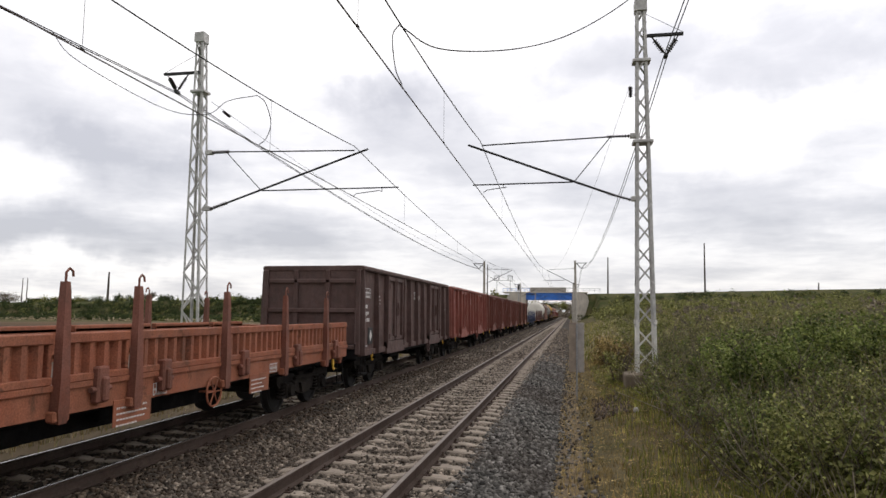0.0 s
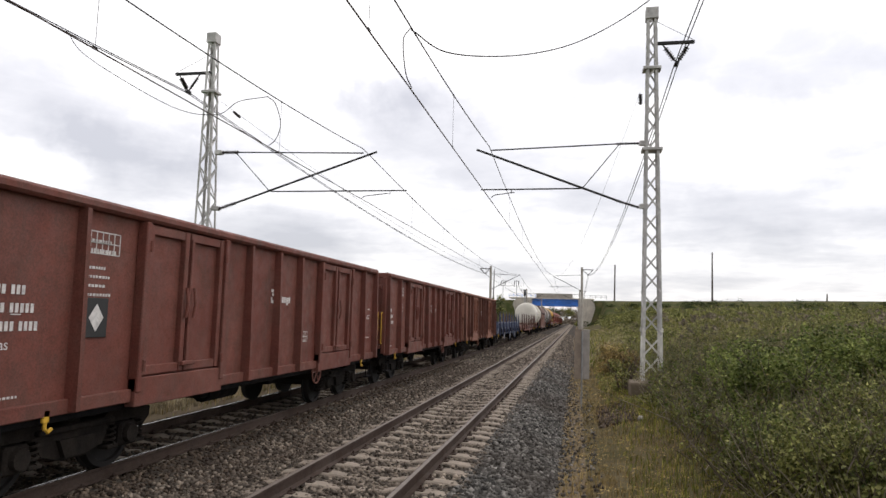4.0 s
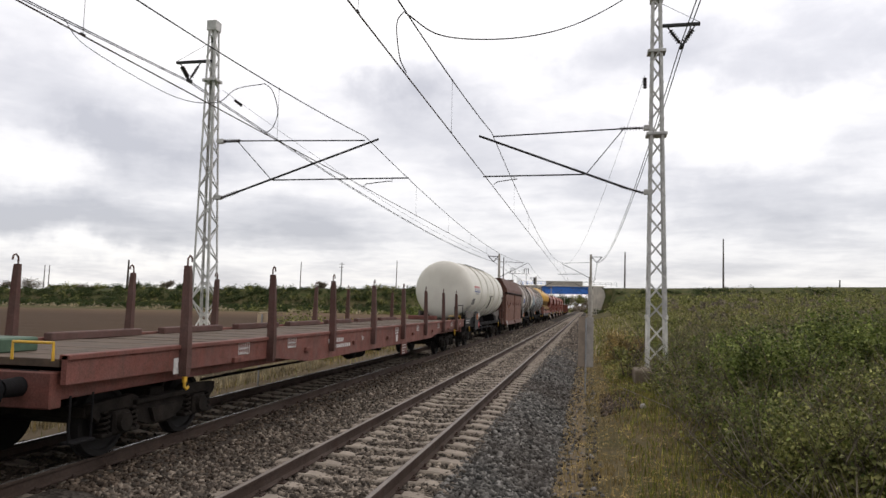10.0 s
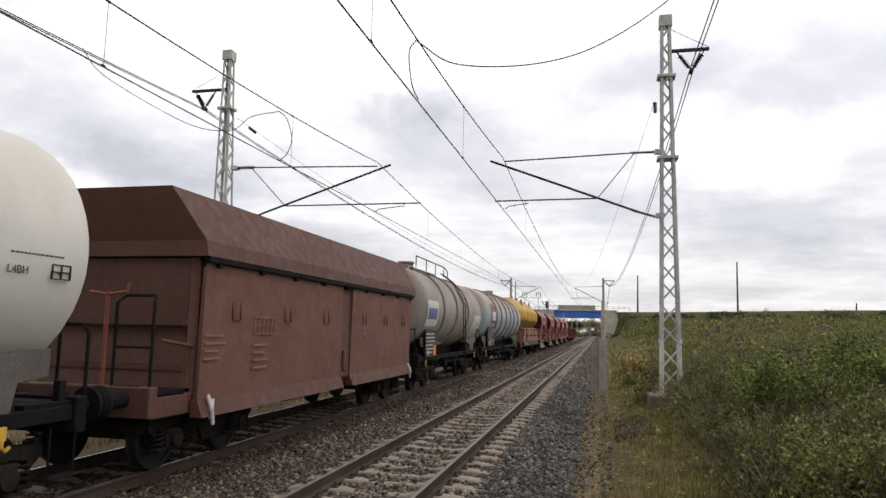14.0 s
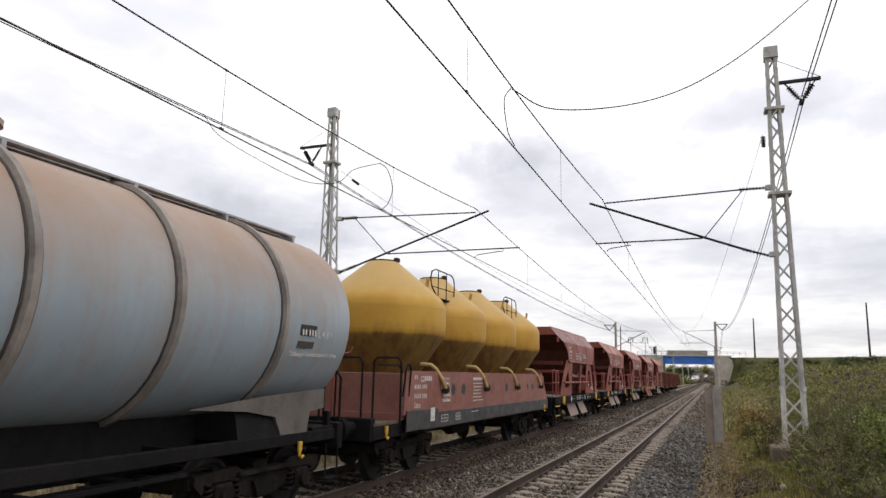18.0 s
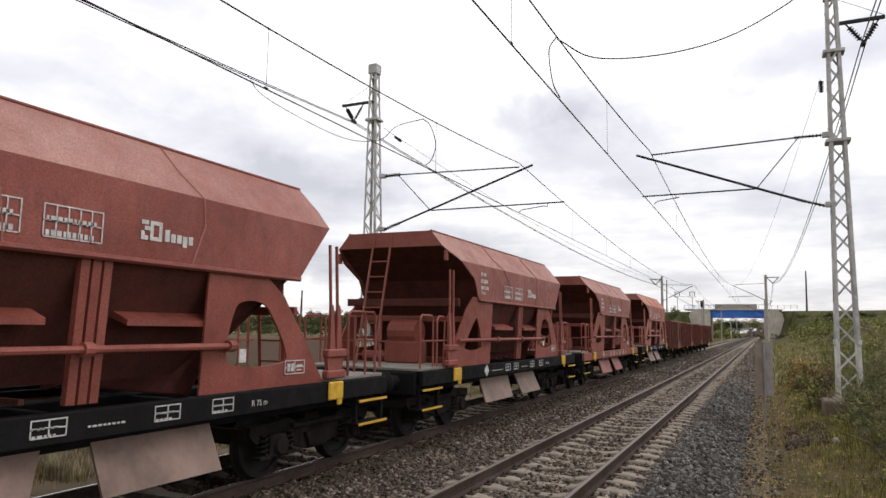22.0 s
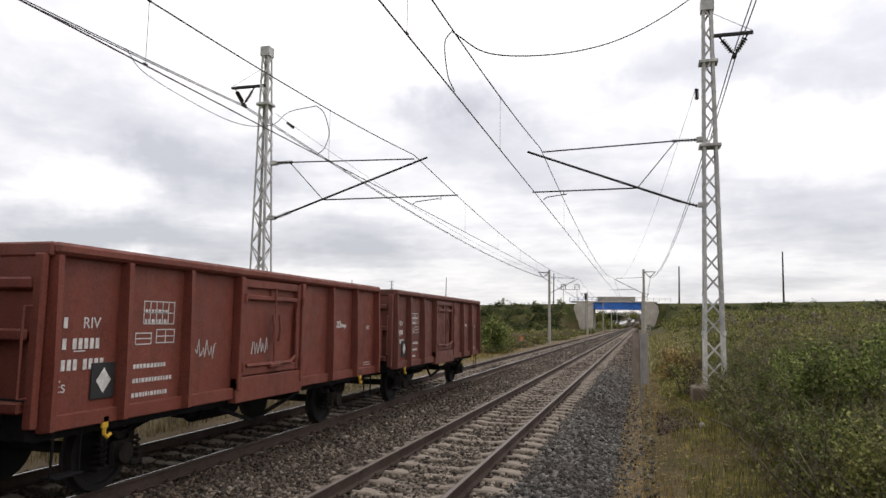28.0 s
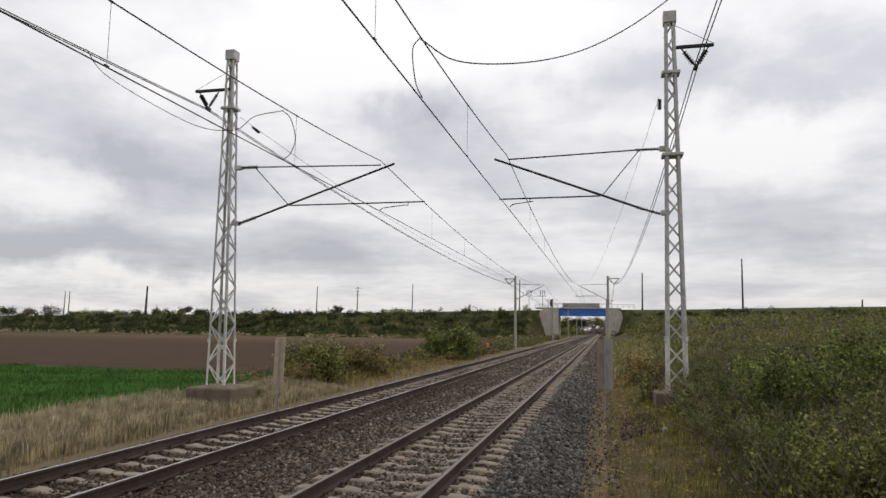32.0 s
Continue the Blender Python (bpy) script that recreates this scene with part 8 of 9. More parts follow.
    for k in range(8):
        q = p0.lerp(p1, (k + 0.6) / 8.3)
        ld.beam(q, q + Vector((0.42, 0, 0)), 0.03, 0.03)
    part("ladder", ld, body, w, "steel end ladder")
    ap = MB()
    ap.cyl((-0.2, Y(2.35), 1.95), (0.45, Y(2.35), 1.95), 0.26, n=14)
    ap.box(-0.3, Y(2.15), 1.3, 0.5, Y(2.6), 1.75, 0.03)
    ap.cyl((-1.0, Y(2.5), 1.42), (-0.4, Y(2.5), 1.42), 0.12, n=12)
    part("control_valve", ap, body, w, "red control valve gear")
    # the upright levers of the rear stand, and on the later wagons of the front one
    f = 1
    for yv, e in ((1.80, 1), (10.02, -1)) if seed > 80 else ((10.02, -1),):
        for dy in (0.0, 0.17):
            lv = MB()
            yc = Y(yv + dy)
            lv.cyl((f * 1.40, yc, 1.72), (f * 1.36, yc + e * 0.06, 3.22), 0.024, n=7)
            lv.loft([[(f * 1.37, yc - 0.065, 1.70), (f * 1.43, yc - 0.065, 1.70), (f * 1.43, yc + 0.065, 1.70), (f * 1.37, yc + 0.065, 1.70)], [(f * 1.36, yc - 0.03, 2.35), (f * 1.40, yc - 0.03, 2.35), (f * 1.40, yc + 0.03, 2.35), (f * 1.36, yc + 0.03, 2.35)]])
            part("control_lever", lv, body, w, "upright control lever")
        lv = MB()
        x0, x1 = sorted((f * 1.34, f * 1.46))
        lv.box(x0, Y(yv - 0.14), 1.30, x1, Y(yv + 0.32), 1.42, 0.02)
        lv.box(x0, Y(yv - 0.14), 1.60, x1, Y(yv + 0.34), 1.72, 0.02)
        lv.prism([(Y(yv - 0.08), 1.42), (Y(yv + 0.26), 1.42), (Y(yv + 0.3), 1.6), (Y(yv - 0.12), 1.6)], min(f * 1.36, f * 1.42), max(f * 1.36, f * 1.42), "x")
        part("lever_stand", lv, body, w)
    # rear platform: ladder and rails
    ld = MB()
    p0, p1 = Vector((-0.15, Y(10.35), 1.3)), Vector((-0.05, Y(9.98), 3.95))
    for dx in (0, 0.45):
        ld.beam(p0 + Vector((dx, 0, 0)), p1 + Vector((dx, 0, 0)), 0.05, 0.03)
    for k in range(8):
        q = p0.lerp(p1, (k + 0.6) / 8.3)
        ld.beam(q, q + Vector((0.45, 0, 0)), 0.03, 0.03)
    part("ladder", ld, body, w, "steel end ladder")
    for x in (-1.3, 1.3):
        rl = MB()
        rl.tube([(x, Y(10.62), 1.28), (x, Y(10.60), 2.22), (x, Y(10.68), 2.28), (x, Y(11.02), 2.28), (x, Y(11.10), 2.22), (x, Y(11.12), 1.28)], 0.022, 6)
        part("hand_rail", rl, body, w, "bent tube hand rail")
    for z in (2.25, 1.78):
        rl = MB()
        rl.beam((-1.3, Y(9.75), z), (-1.3, Y(11.5), z), 0.04, 0.03)
        part("side_rail", rl, body, w)
    for y in (10.2, 11.35):
        rl = MB()
        rl.beam((-1.3, Y(y), 1.28), (-1.3, Y(y), 2.25), 0.05, 0.05)
        part("rail_post", rl, body, w)
    # white framed owner board on the leg plate
    bars(w, 1.385, frame_rows(Y(9.0), 1.58, 0.42, 0.17, 2), name="owner_board")
    bars(w, 1.385, [(Y(9.05), 1.45, 0.06, 0.1), (Y(9.13), 1.45, 0.06, 0.1), (Y(9.25), 1.51, 0.12, 0.02), (Y(9.25), 1.45, 0.10, 0.02)], name="small_print")
    for yy in (2.1, 10.1):
        yb_ = MB()
        yb_.box(1.425, Y(yy) - 0.18, 1.0, 1.47, Y(yy) + 0.18, 1.26, 0.02)
        yb_.box(1.425, Y(yy) + 0.05, 0.92, 1.46, Y(yy) + 0.17, 1.05, 0.02)
        part("corner_mark", yb_, YELLOW, w, "yellow corner marking")
    for yy in (1.02, 11.2):
        stp = MB()
        for dy in (-0.38, 0.38):
            stp.box(1.28, Y(yy) + dy - 0.025, 0.55, 1.36, Y(yy) + dy + 0.025, 1.0, 0.006)
        for zz in (0.56, 0.91):
            stp.box(1.16, Y(yy) - 0.42, zz - 0.015, 1.42, Y(yy) + 0.42, zz + 0.015, 0.005)
        step_ = part("boarding_step", stp, FRAME_BLACK, w, "black boarding step with yellow edges")
        for zz in (0.56, 0.91):
            ye = MB()
            ye.box(1.42, Y(yy) - 0.42, zz - 0.018, 1.432, Y(yy) + 0.42, zz + 0.022, 0.003)
            part("step_edge", ye, YELLOW, step_, "yellow step edge")
    # lettering
    x = 1.465
    if not plain_mark:
        number_block(w, x, Y(3.28), 3.20, 0.085, "", seed)
        words("Faccs", 0.13, WHITE_MARK, w, Y(3.28), 2.80, x + 0.004)
        for k in range(2):
            load_table(w, x, Y(4.75 + 0.78 * k), 3.06, 0.95, seed + k)
        logo(w, x, Y(6.55), 2.88, 0.20)
    else:
        bars(w, x, writing_rows(Y(3.7), 3.2, 0.9, 0.4, 4, seed) + writing_rows(Y(5.2), 3.1, 1.4, 0.25, 3, seed + 1) + writing_rows(Y(7.2), 3.0, 0.8, 0.12, 1, seed + 2), name="faded_print")
    sx = 1.422
    diamond(w, sx, Y(3.75), 1.12, 0.13, WHITE_MARK, "white_diamond")
    for k, y in enumerate((5.0, 5.6, 6.9, 7.7)):
        bars(w, sx, frame_rows(Y(y), 1.20, 0.34, 0.15, 2) + writing_rows(Y(y) + 0.02, 1.19, 0.3, 0.13, 2, seed + 5 + k), name="small_print")
    bars(w, sx, writing_rows(Y(4.1), 1.15, 0.7, 0.06, 1, seed + 9) + writing_rows(Y(6.15), 1.15, 0.6, 0.06, 1, seed + 10), name="small_print")
    words("R 75 m", 0.10, WHITE_MARK, w, Y(8.35), 1.07, sx + 0.002)
    cdx = MB()
    cdx.box(1.39, Y(8.12), 1.60, 1.40, Y(8.24), 1.76)
    part("paper_card", cdx, WHITE_MARK, w, "small white paper card")
    fb = half - 0.62
    underframe(w, fb, FRAME_BLACK, 0.86, 1.22, 1.10, False)
    ends(w, fb - 0.02, FRAME_BLACK)
    for y in (-half + 2.1, half - 2.1):
        bogie(w, u, y)
    return w


GALV_DIRTY = plain("dusty_chute_steel", (0.22, 0.145, 0.112), 0.6, 0.1, 0.35, 2)
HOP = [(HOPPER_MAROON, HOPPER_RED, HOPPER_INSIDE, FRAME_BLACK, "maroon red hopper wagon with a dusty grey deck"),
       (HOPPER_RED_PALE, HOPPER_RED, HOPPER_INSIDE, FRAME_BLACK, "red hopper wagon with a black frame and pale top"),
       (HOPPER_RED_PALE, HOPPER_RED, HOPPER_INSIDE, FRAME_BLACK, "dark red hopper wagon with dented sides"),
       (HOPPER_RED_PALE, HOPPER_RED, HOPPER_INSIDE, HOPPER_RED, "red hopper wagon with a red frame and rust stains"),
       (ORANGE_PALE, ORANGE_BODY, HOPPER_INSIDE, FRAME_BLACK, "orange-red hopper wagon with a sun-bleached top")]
for k, spec in enumerate(HOP):
    hopper_wagon(204.48 + 12.295 * k, 12.295, *spec[:4], spec[4], 70 + k * 7)

ES_RIBS, ES_DOORS = (1.60, 2.72, 6.97, 8.10), ((3.87, 5.74),)
for k, (mt, lb) in enumerate(((RED, "red-brown two-axle open wagon with ribbed sides"), (RED_DEEP, "red two-axle open wagon with scribbled graffiti"), (RED_DEEP, "clean red two-axle open wagon with a white mark"), (RED, "red-brown two-axle open wagon at the train's end"))):
    high_wagon(266.10 + 9.9 * k, 9.9, 2.80, ES_RIBS, ES_DOORS, mt, lb, 90 + k, False, "Es")

# ---- plants ----
def leaves(name, pos, size, mat, seed, label, category, aspect=1.6, up=1.1, parent=None):
    """Many small leaves: one diamond each, turned every way."""
    rng = np.random.default_rng(seed)
    n = len(pos)
    face = rng.normal(size=(n, 3)) + np.array([0, -0.3, up])
    d = np.cross(face, rng.normal(size=(n, 3)))
    d /= np.linalg.norm(d, axis=1)[:, None]
    e = np.cross(face, d)
    e /= np.linalg.norm(e, axis=1)[:, None]
    s = np.asarray(size)[:, None]
    bend = np.cross(d, e) * s * 0.18
    v = np.stack([pos - d * s * aspect * 0.5, pos + e * s * 0.5 + bend, pos + d * s * aspect * 0.5, pos - e * s * 0.5 + bend], 1).reshape(-1, 3)
    f = np.arange(4 * n).reshape(-1, 4)
    ob = new(name, quick_mesh(name, v, f, mat))
    if parent is not None:
        ob.parent = parent
        if label:
            ob["label"] = label
        return ob
    return tagged(ob, label, category, kind="stuff")


def blades(name, x, y, h, width, mat, seed, label, lean=0.35, base=None):
    """Grass: thin bent blades, three corners each segment."""
    rng = np.random.default_rng(seed)
    n = len(x)
    z = land(x, y) if base is None else base
    a = rng.random(n) * 2 * np.pi
    side = np.stack([np.cos(a), np.sin(a), np.zeros(n)], -1) * (np.asarray(width) * 0.5)[:, None]
    b = rng.random(n) * 2 * np.pi
    tip = np.stack([np.cos(b) * lean * h * rng.random(n), np.sin(b) * lean * h * rng.random(n), h], -1)
    root = np.stack([x, y, z - 0.02], -1)
    mid = root + tip * np.array([0.35, 0.35, 0.6])
    v = np.stack([root - side, root + side, mid + side * 0.8, root + tip, mid - side * 0.8], 1).reshape(-1, 3)
    o = np.arange(n)[:, None] * 5
    tri = np.concatenate([o + np.array([0, 1, 2]), o + np.array([0, 2, 4]), o + np.array([4, 2, 3])], 0)
    return tagged(new(name, quick_mesh(name, v, tri, mat)), label, "grass", kind="stuff")


def sticks(name, p0, p1, r, mat, label, parent=None):
    """Bare twigs as thin three-sided rods."""
    n = len(p0)
    d = p1 - p0
    d = d / np.linalg.norm(d, axis=1)[:, None]
    a = np.cross(d, np.array([0.3, 0.9, 0.2]))
    a /= np.linalg.norm(a, axis=1)[:, None]
    b = np.cross(d, a)
    r = np.asarray(r)[:, None]
    ring = [a * r * math.cos(t) + b * r * math.sin(t) for t in (0, 2.094, 4.189)]
    v = np.stack([p0 + q for q in ring] + [p1 + q * 0.4 for q in ring], 1).reshape(-1, 3)
    o = np.arange(n)[:, None] * 6
    f = np.concatenate([o + np.array(q) for q in ((0, 1, 4, 3), (1, 2, 5, 4), (2, 0, 3, 5))], 0)
    ob = new(name, quick_mesh(name, v, f, mat))
    if parent is not None:
        ob.parent = parent
        return ob
    return tagged(ob, label, "shrubs", kind="stuff")


def clump_points(rng, cx, cy, rad, hgt, per, z0=None):
    """Points in uneven dome-shaped clumps, denser to the outside."""
    n = len(cx)
    subs = max(5, per // 15)
    kc = np.repeat(np.arange(n), subs)
    d = rng.normal(size=(len(kc), 3))
    d /= np.linalg.norm(d, axis=1)[:, None]
    d[:, 2] = np.abs(d[:, 2])
    lump = 0.80 + 0.30 * np.sin(d[:, 0] * 5 + kc * 1.7) * np.sin(d[:, 1] * 6 + kc * 0.9) + 0.16 * np.sin(d[:, 2] * 9 + kc)
    r = (rng.random(len(kc)) ** 0.4) * lump
    base = land(cx, cy) if z0 is None else z0
    c = np.stack([cx[kc] + d[:, 0] * r * rad[kc], cy[kc] + d[:, 1] * r * rad[kc], base[kc] + d[:, 2] * r * hgt[kc]], -1)
    # each sprig carries a tuft of leaves
    q = np.repeat(np.arange(len(kc)), max(1, per // subs))
    p = c[q] + rng.normal(size=(len(q), 3)) * (rad[kc[q]] * 0.085)[:, None]
    return p


def thicket(name, seed, box, count, rad, hgt, per, leaf, mat, label, twigs=0, keep=None):
    rng = np.random.default_rng(seed)
    cx = rng.uniform(box[0], box[1], count)
    cy = box[2] + (box[3] - box[2]) * rng.random(count)
    if keep is not None:
        ok = keep(cx, cy)
        cx, cy = cx[ok], cy[ok]
    R = rng.uniform(*rad, len(cx))
    H = rng.uniform(*hgt, len(cx))
    p = clump_points(rng, cx, cy, R, H, per)
    leaves(name, p, rng.uniform(leaf * 0.6, leaf * 1.3, len(p)), mat, seed, label, "shrubs")
    if twigs:
        k = np.repeat(np.arange(len(cx)), twigs)
        a = rng.normal(size=(len(k), 3)) * np.array([0.55, 0.55, 0.0])
        p0 = np.stack([cx[k] + a[:, 0] * R[k] * 0.5, cy[k] + a[:, 1] * R[k] * 0.5, land(cx, cy)[k]], -1)
        p1 = p0 + np.stack([a[:, 0] * R[k] * 1.1, a[:, 1] * R[k] * 1.1, H[k] * rng.uniform(0.6, 1.12, len(k))], -1)
        sticks(name + "_twigs", p0, p1, rng.uniform(0.004, 0.010, len(k)) * (1 + leaf * 6), TWIGS, "bare brown twigs in the shrubs")


rng_b = np.random.default_rng(77)
nb_ = 1500
bx = rng_b.uniform(1.2, 9.0, nb_)
by = 6.0 + 26 * rng_b.random(nb_) ** 1.2
ok_ = (bx < 2.5 + by * 0.45) & (bx > 1.2 + 0.02 * by)
bx, by = bx[ok_], by[ok_]
b0 = np.stack([bx, by, land(bx, by) + rng_b.uniform(0.0, 0.25, len(bx))], -1)
b1 = b0 + rng_b.normal(size=(len(bx), 3)) * np.array([0.35, 0.35, 0.12]) + np.array([0, 0, 0.30])
sticks("dead_brush", b0, b1, rng_b.uniform(0.004, 0.009, len(bx)), TWIGS, "dead grey bramble stems on the bank")
bank = lambda x, y: x > 1.5 + 0.5 * np.sin(y * 0.31) + 0.03 * y
thicket("olive_shrubs", 101, (1.4, 19, 6.6, 34), 300, (0.5, 1.1), (0.4, 1.0), 600, 0.039, LEAF_OLIVE, "olive green spring shrubs on the bank", 14, lambda x, y: bank(x, y) & (x < 3 + y * 0.75))
thicket("budding_shrubs", 102, (2.0, 18, 8, 34), 110, (0.4, 0.9), (0.5, 1.2), 420, 0.030, LEAF_BUD, "budding yellow-green shrubs on the bank", 20, lambda x, y: bank(x, y) & (x < 3 + y * 0.75))
thicket("green_shrubs", 103, (2.0, 20, 7, 36), 140, (0.45, 1.0), (0.5, 1.15), 640, 0.044, LEAF_FRESH, "fresh green shrubs on the bank", 8, lambda x, y: bank(x, y) & (x < 3 + y * 0.75))
thicket("olive_shrubs", 104, (2.5, 45, 34, 90), 300, (0.8, 1.8), (0.5, 1.3), 330, 0.085, LEAF_OLIVE, "olive green shrubs further along the bank", 8, lambda x, y: bank(x, y) & (x < 6 + y * 0.6))
thicket("brown_shrubs", 105, (3.0, 60, 40, 190), 260, (1.0, 2.4), (0.6, 1.6), 110, 0.20, TWIGS, "bare brown brush on the bank", 0, lambda x, y: (x > 5 + y * 0.05) & (x < 6 + y * 0.6))
thicket("olive_shrubs", 106, (4, 110, 88, 198), 620, (1.3, 3.0), (0.7, 1.6), 180, 0.20, LEAF_OLIVE, "olive green shrubs far along the bank", 0, lambda x, y: x > 3.5 + y * 0.012)
thicket("dark_shrubs", 107, (3, 120, 178, 200), 130, (1.2, 2.6), (0.7, 1.5), 200, 0.20, LEAF_DARK, "dark bushes on the road bank", 0)
thicket("dark_hedge", 108, (-230, -22, 172, 203), 1000, (1.6, 3.4), (1.1, 2.6), 230, 0.22, LEAF_DARK, "dark hedge along the road bank", 0)
thicket("olive_hedge_tops", 113, (-230, -22, 176, 206), 260, (1.4, 2.8), (1.0, 2.2), 200, 0.22, LEAF_OLIVE, "olive bushes among the dark hedge", 0)
thicket("pale_brush", 109, (-210, -16, 160, 192), 200, (1.2, 2.8), (0.7, 1.3), 90, 0.26, GRASS_DRY, "pale dry brush at the field edge", 0)
thicket("olive_hedge", 110, (-120, -16, 150, 190), 170, (1.2, 2.6), (0.7, 1.6), 200, 0.2, LEAF_OLIVE, "olive bushes at the field edge", 0, lambda x, y: y > 150 - x * 0.2)
thicket("verge_shrubs", 111, (-15.5, -10.4, 44, 180), 120, (0.7, 1.6), (0.5, 1.5), 200, 0.14, LEAF_OLIVE, "olive brush along the far verge", 10)
thicket("verge_brush", 112, (-16.5, -10.6, 28, 120), 90, (0.7, 1.4), (0.5, 1.3), 160, 0.11, LEAF_BUD, "budding brush along the far verge", 20)


def shoots(name, seed, count, box, length, leaf, mat, label, lift=(0.25, 0.7), per=11):
    """Young shoots that stand out of the shrubs, leaves along each."""
    rng = np.random.default_rng(seed)
    x = rng.uniform(box[0], box[1], count)
    y = rng.uniform(box[2], box[3], count)
    ok = bank(x, y) & (x < 2.5 + y * 0.5)
    x, y = x[ok], y[ok]
    n = len(x)
    p0 = np.stack([x, y, land(x, y) + rng.uniform(*lift, n)], -1)
    d = rng.normal(size=(n, 3)) * np.array([0.5, 0.5, 0.2]) + np.array([0, 0, 0.75])
    d /= np.linalg.norm(d, axis=1)[:, None]
    L = rng.uniform(*length, n)[:, None]
    p1 = p0 + d * L
    sticks(name + "_stems", p0 - d * 0.25, p1, rng.uniform(0.004, 0.008, n), TWIGS, "thin pale stems of young shoots")
    k = np.repeat(np.arange(n), per)
    t = np.tile(np.linspace(0.0, 1.0, per), n)[:, None]
    q = p0[k] + d[k] * L[k] * t + rng.normal(size=(n * per, 3)) * (0.045 * (1.15 - t))
    q[:, 2] -= (0.10 * t[:, 0] ** 2) * L[k][:, 0]
    leaves(name, q, rng.uniform(leaf * 0.7, leaf * 1.3, len(q)) * (1.1 - 0.5 * t[:, 0]), mat, seed, label, "shrubs", 1.8)


shoots("green_shoots", 131, 4200, (1.4, 15, 7.2, 28), (0.3, 0.7), 0.040, LEAF_FRESH, "fresh green shoots standing out of the shrubs")
shoots("olive_shoots", 132, 5200, (1.3, 15, 7.2, 28), (0.3, 0.75), 0.036, LEAF_OLIVE, "olive young shoots standing out of the shrubs")
shoots("budding_shoots", 133, 1800, (1.5, 15, 8.5, 28), (0.3, 0.85), 0.029, LEAF_BUD, "budding yellowish shoots on the bank", (0.3, 0.8), 9)


def bush(x, y, rad, hgt, mat, seed, label, count, leaf, stems=9):
    """A shrub: forked stems from one root and a crown of small leaves."""
    rng = np.random.default_rng(seed)
    z = float(land(x, y))
    ob = thing("bush", label, "bush", "bushes beside the line", pose(x, y, z))
    st = MB()
    for k in range(stems):
        a = rng.random() * 2 * math.pi
        r = rad * rng.uniform(0.35, 0.85)
        top = Vector((math.cos(a) * r, math.sin(a) * r, hgt * rng.uniform(0.6, 0.95)))
        mid = top * 0.5 + Vector((rng.normal(0, 0.08), rng.normal(0, 0.08), 0.1))
        t = 0.018 * (1 + hgt * 0.4)
        st.cyl((math.cos(a) * 0.08, math.sin(a) * 0.08, -0.1), mid, t, t * 0.65, n=6)
        st.cyl(mid, top, t * 0.65, t * 0.2, n=6)
        for q in range(3):
            b = mid.lerp(top, rng.uniform(0.1, 0.8))
            st.cyl(b, b + Vector((rng.normal(0, 0.3) * rad, rng.normal(0, 0.3) * rad, hgt * rng.uniform(0.1, 0.3))), t * 0.35, t * 0.1, n=5)
    part("stem", st, BARK, ob)
    p = clump_points(rng, np.zeros(1), np.zeros(1), np.array([rad]), np.array([hgt]), count, np.zeros(1))
    # a few lobes that break the outline
    for k in range(7):
        a = rng.random() * 2 * math.pi
        c = np.array([math.cos(a) * rad * 0.55, math.sin(a) * rad * 0.55, hgt * rng.uniform(0.35, 0.8)])
        q = rng.normal(size=(count // 9, 3)) * rad * 0.17 + c
        p = np.concatenate([p, q])
    p[:, 2] = np.maximum(p[:, 2], 0.03)
    leaves("crown", p, rng.uniform(leaf * 0.6, leaf * 1.3, len(p)), mat, seed, "", "", parent=ob)
    return ob


for k, (x, y, r, h, mt, c, lf, lb) in enumerate((
        (3.45, 12.4, 1.25, 1.45, LEAF_FRESH, 14000, 0.043, "fresh green leafy bush on the bank"),
        (4.8, 13.6, 1.4, 1.5, LEAF_FRESH, 15000, 0.043, "broad fresh green bush on the bank"),
        (2.4, 10.2, 0.75, 0.75, LEAF_FRESH, 4200, 0.030, "low straggling bramble with dark gaps and pale tips"),
        (2.7, 8.4, 0.8, 0.85, LEAF_OLIVE, 4800, 0.030, "low straggling olive bush at the foot of the bank"),
        (3.5, 10.3, 0.9, 0.95, LEAF_OLIVE, 5000, 0.029, "straggling olive bush with bare stems"),
        (6.2, 12.6, 1.20, 1.40, LEAF_BUD, 4500, 0.048, "yellow-green budding bush on the bank"),
        (3.7, 18.6, 1.0, 1.25, LEAF_FRESH, 4200, 0.055, "green bush beside the lattice mast"),
        (8.8, 18.0, 1.5, 1.7, LEAF_OLIVE, 5500, 0.055, "tall olive bush on the bank"),
        (1.3, 22.8, 0.7, 1.35, LEAF_OLIVE, 420, 0.06, "sparse leggy shrub behind the lattice mast"),
        (1.55, 30.0, 1.1, 1.2, GRASS_OLD, 3600, 0.05, "grey bare brush behind the distance board"),
        (3.1, 15.6, 1.0, 1.15, LEAF_FRESH, 7000, 0.043, "fresh green bush before the lattice mast"),
        (-12.4, 27.5, 1.7, 1.75, LEAF_OLIVE, 5200, 0.075, "olive bush at the field edge"),
        (-11.9, 32.5, 1.6, 1.45, LEAF_BUD, 3600, 0.075, "budding bush at the field edge"),
        (-11.4, 24.2, 1.0, 0.85, LEAF_BUD, 2600, 0.06, "low yellow-green bush beside the track"),
        (-12.2, 52.0, 2.5, 2.7, LEAF_FRESH, 6000, 0.11, "rounded green bush at the verge"),
        (-12.8, 60.0, 2.2, 2.0, LEAF_OLIVE, 4000, 0.12, "olive bush at the verge"),
        (-14.8, 40.0, 1.6, 1.2, TWIGS, 2500, 0.09, "bare brown brush at the field edge"))):
    bush(x, y, r, h, mt, 200 + k, lb, c, lf)


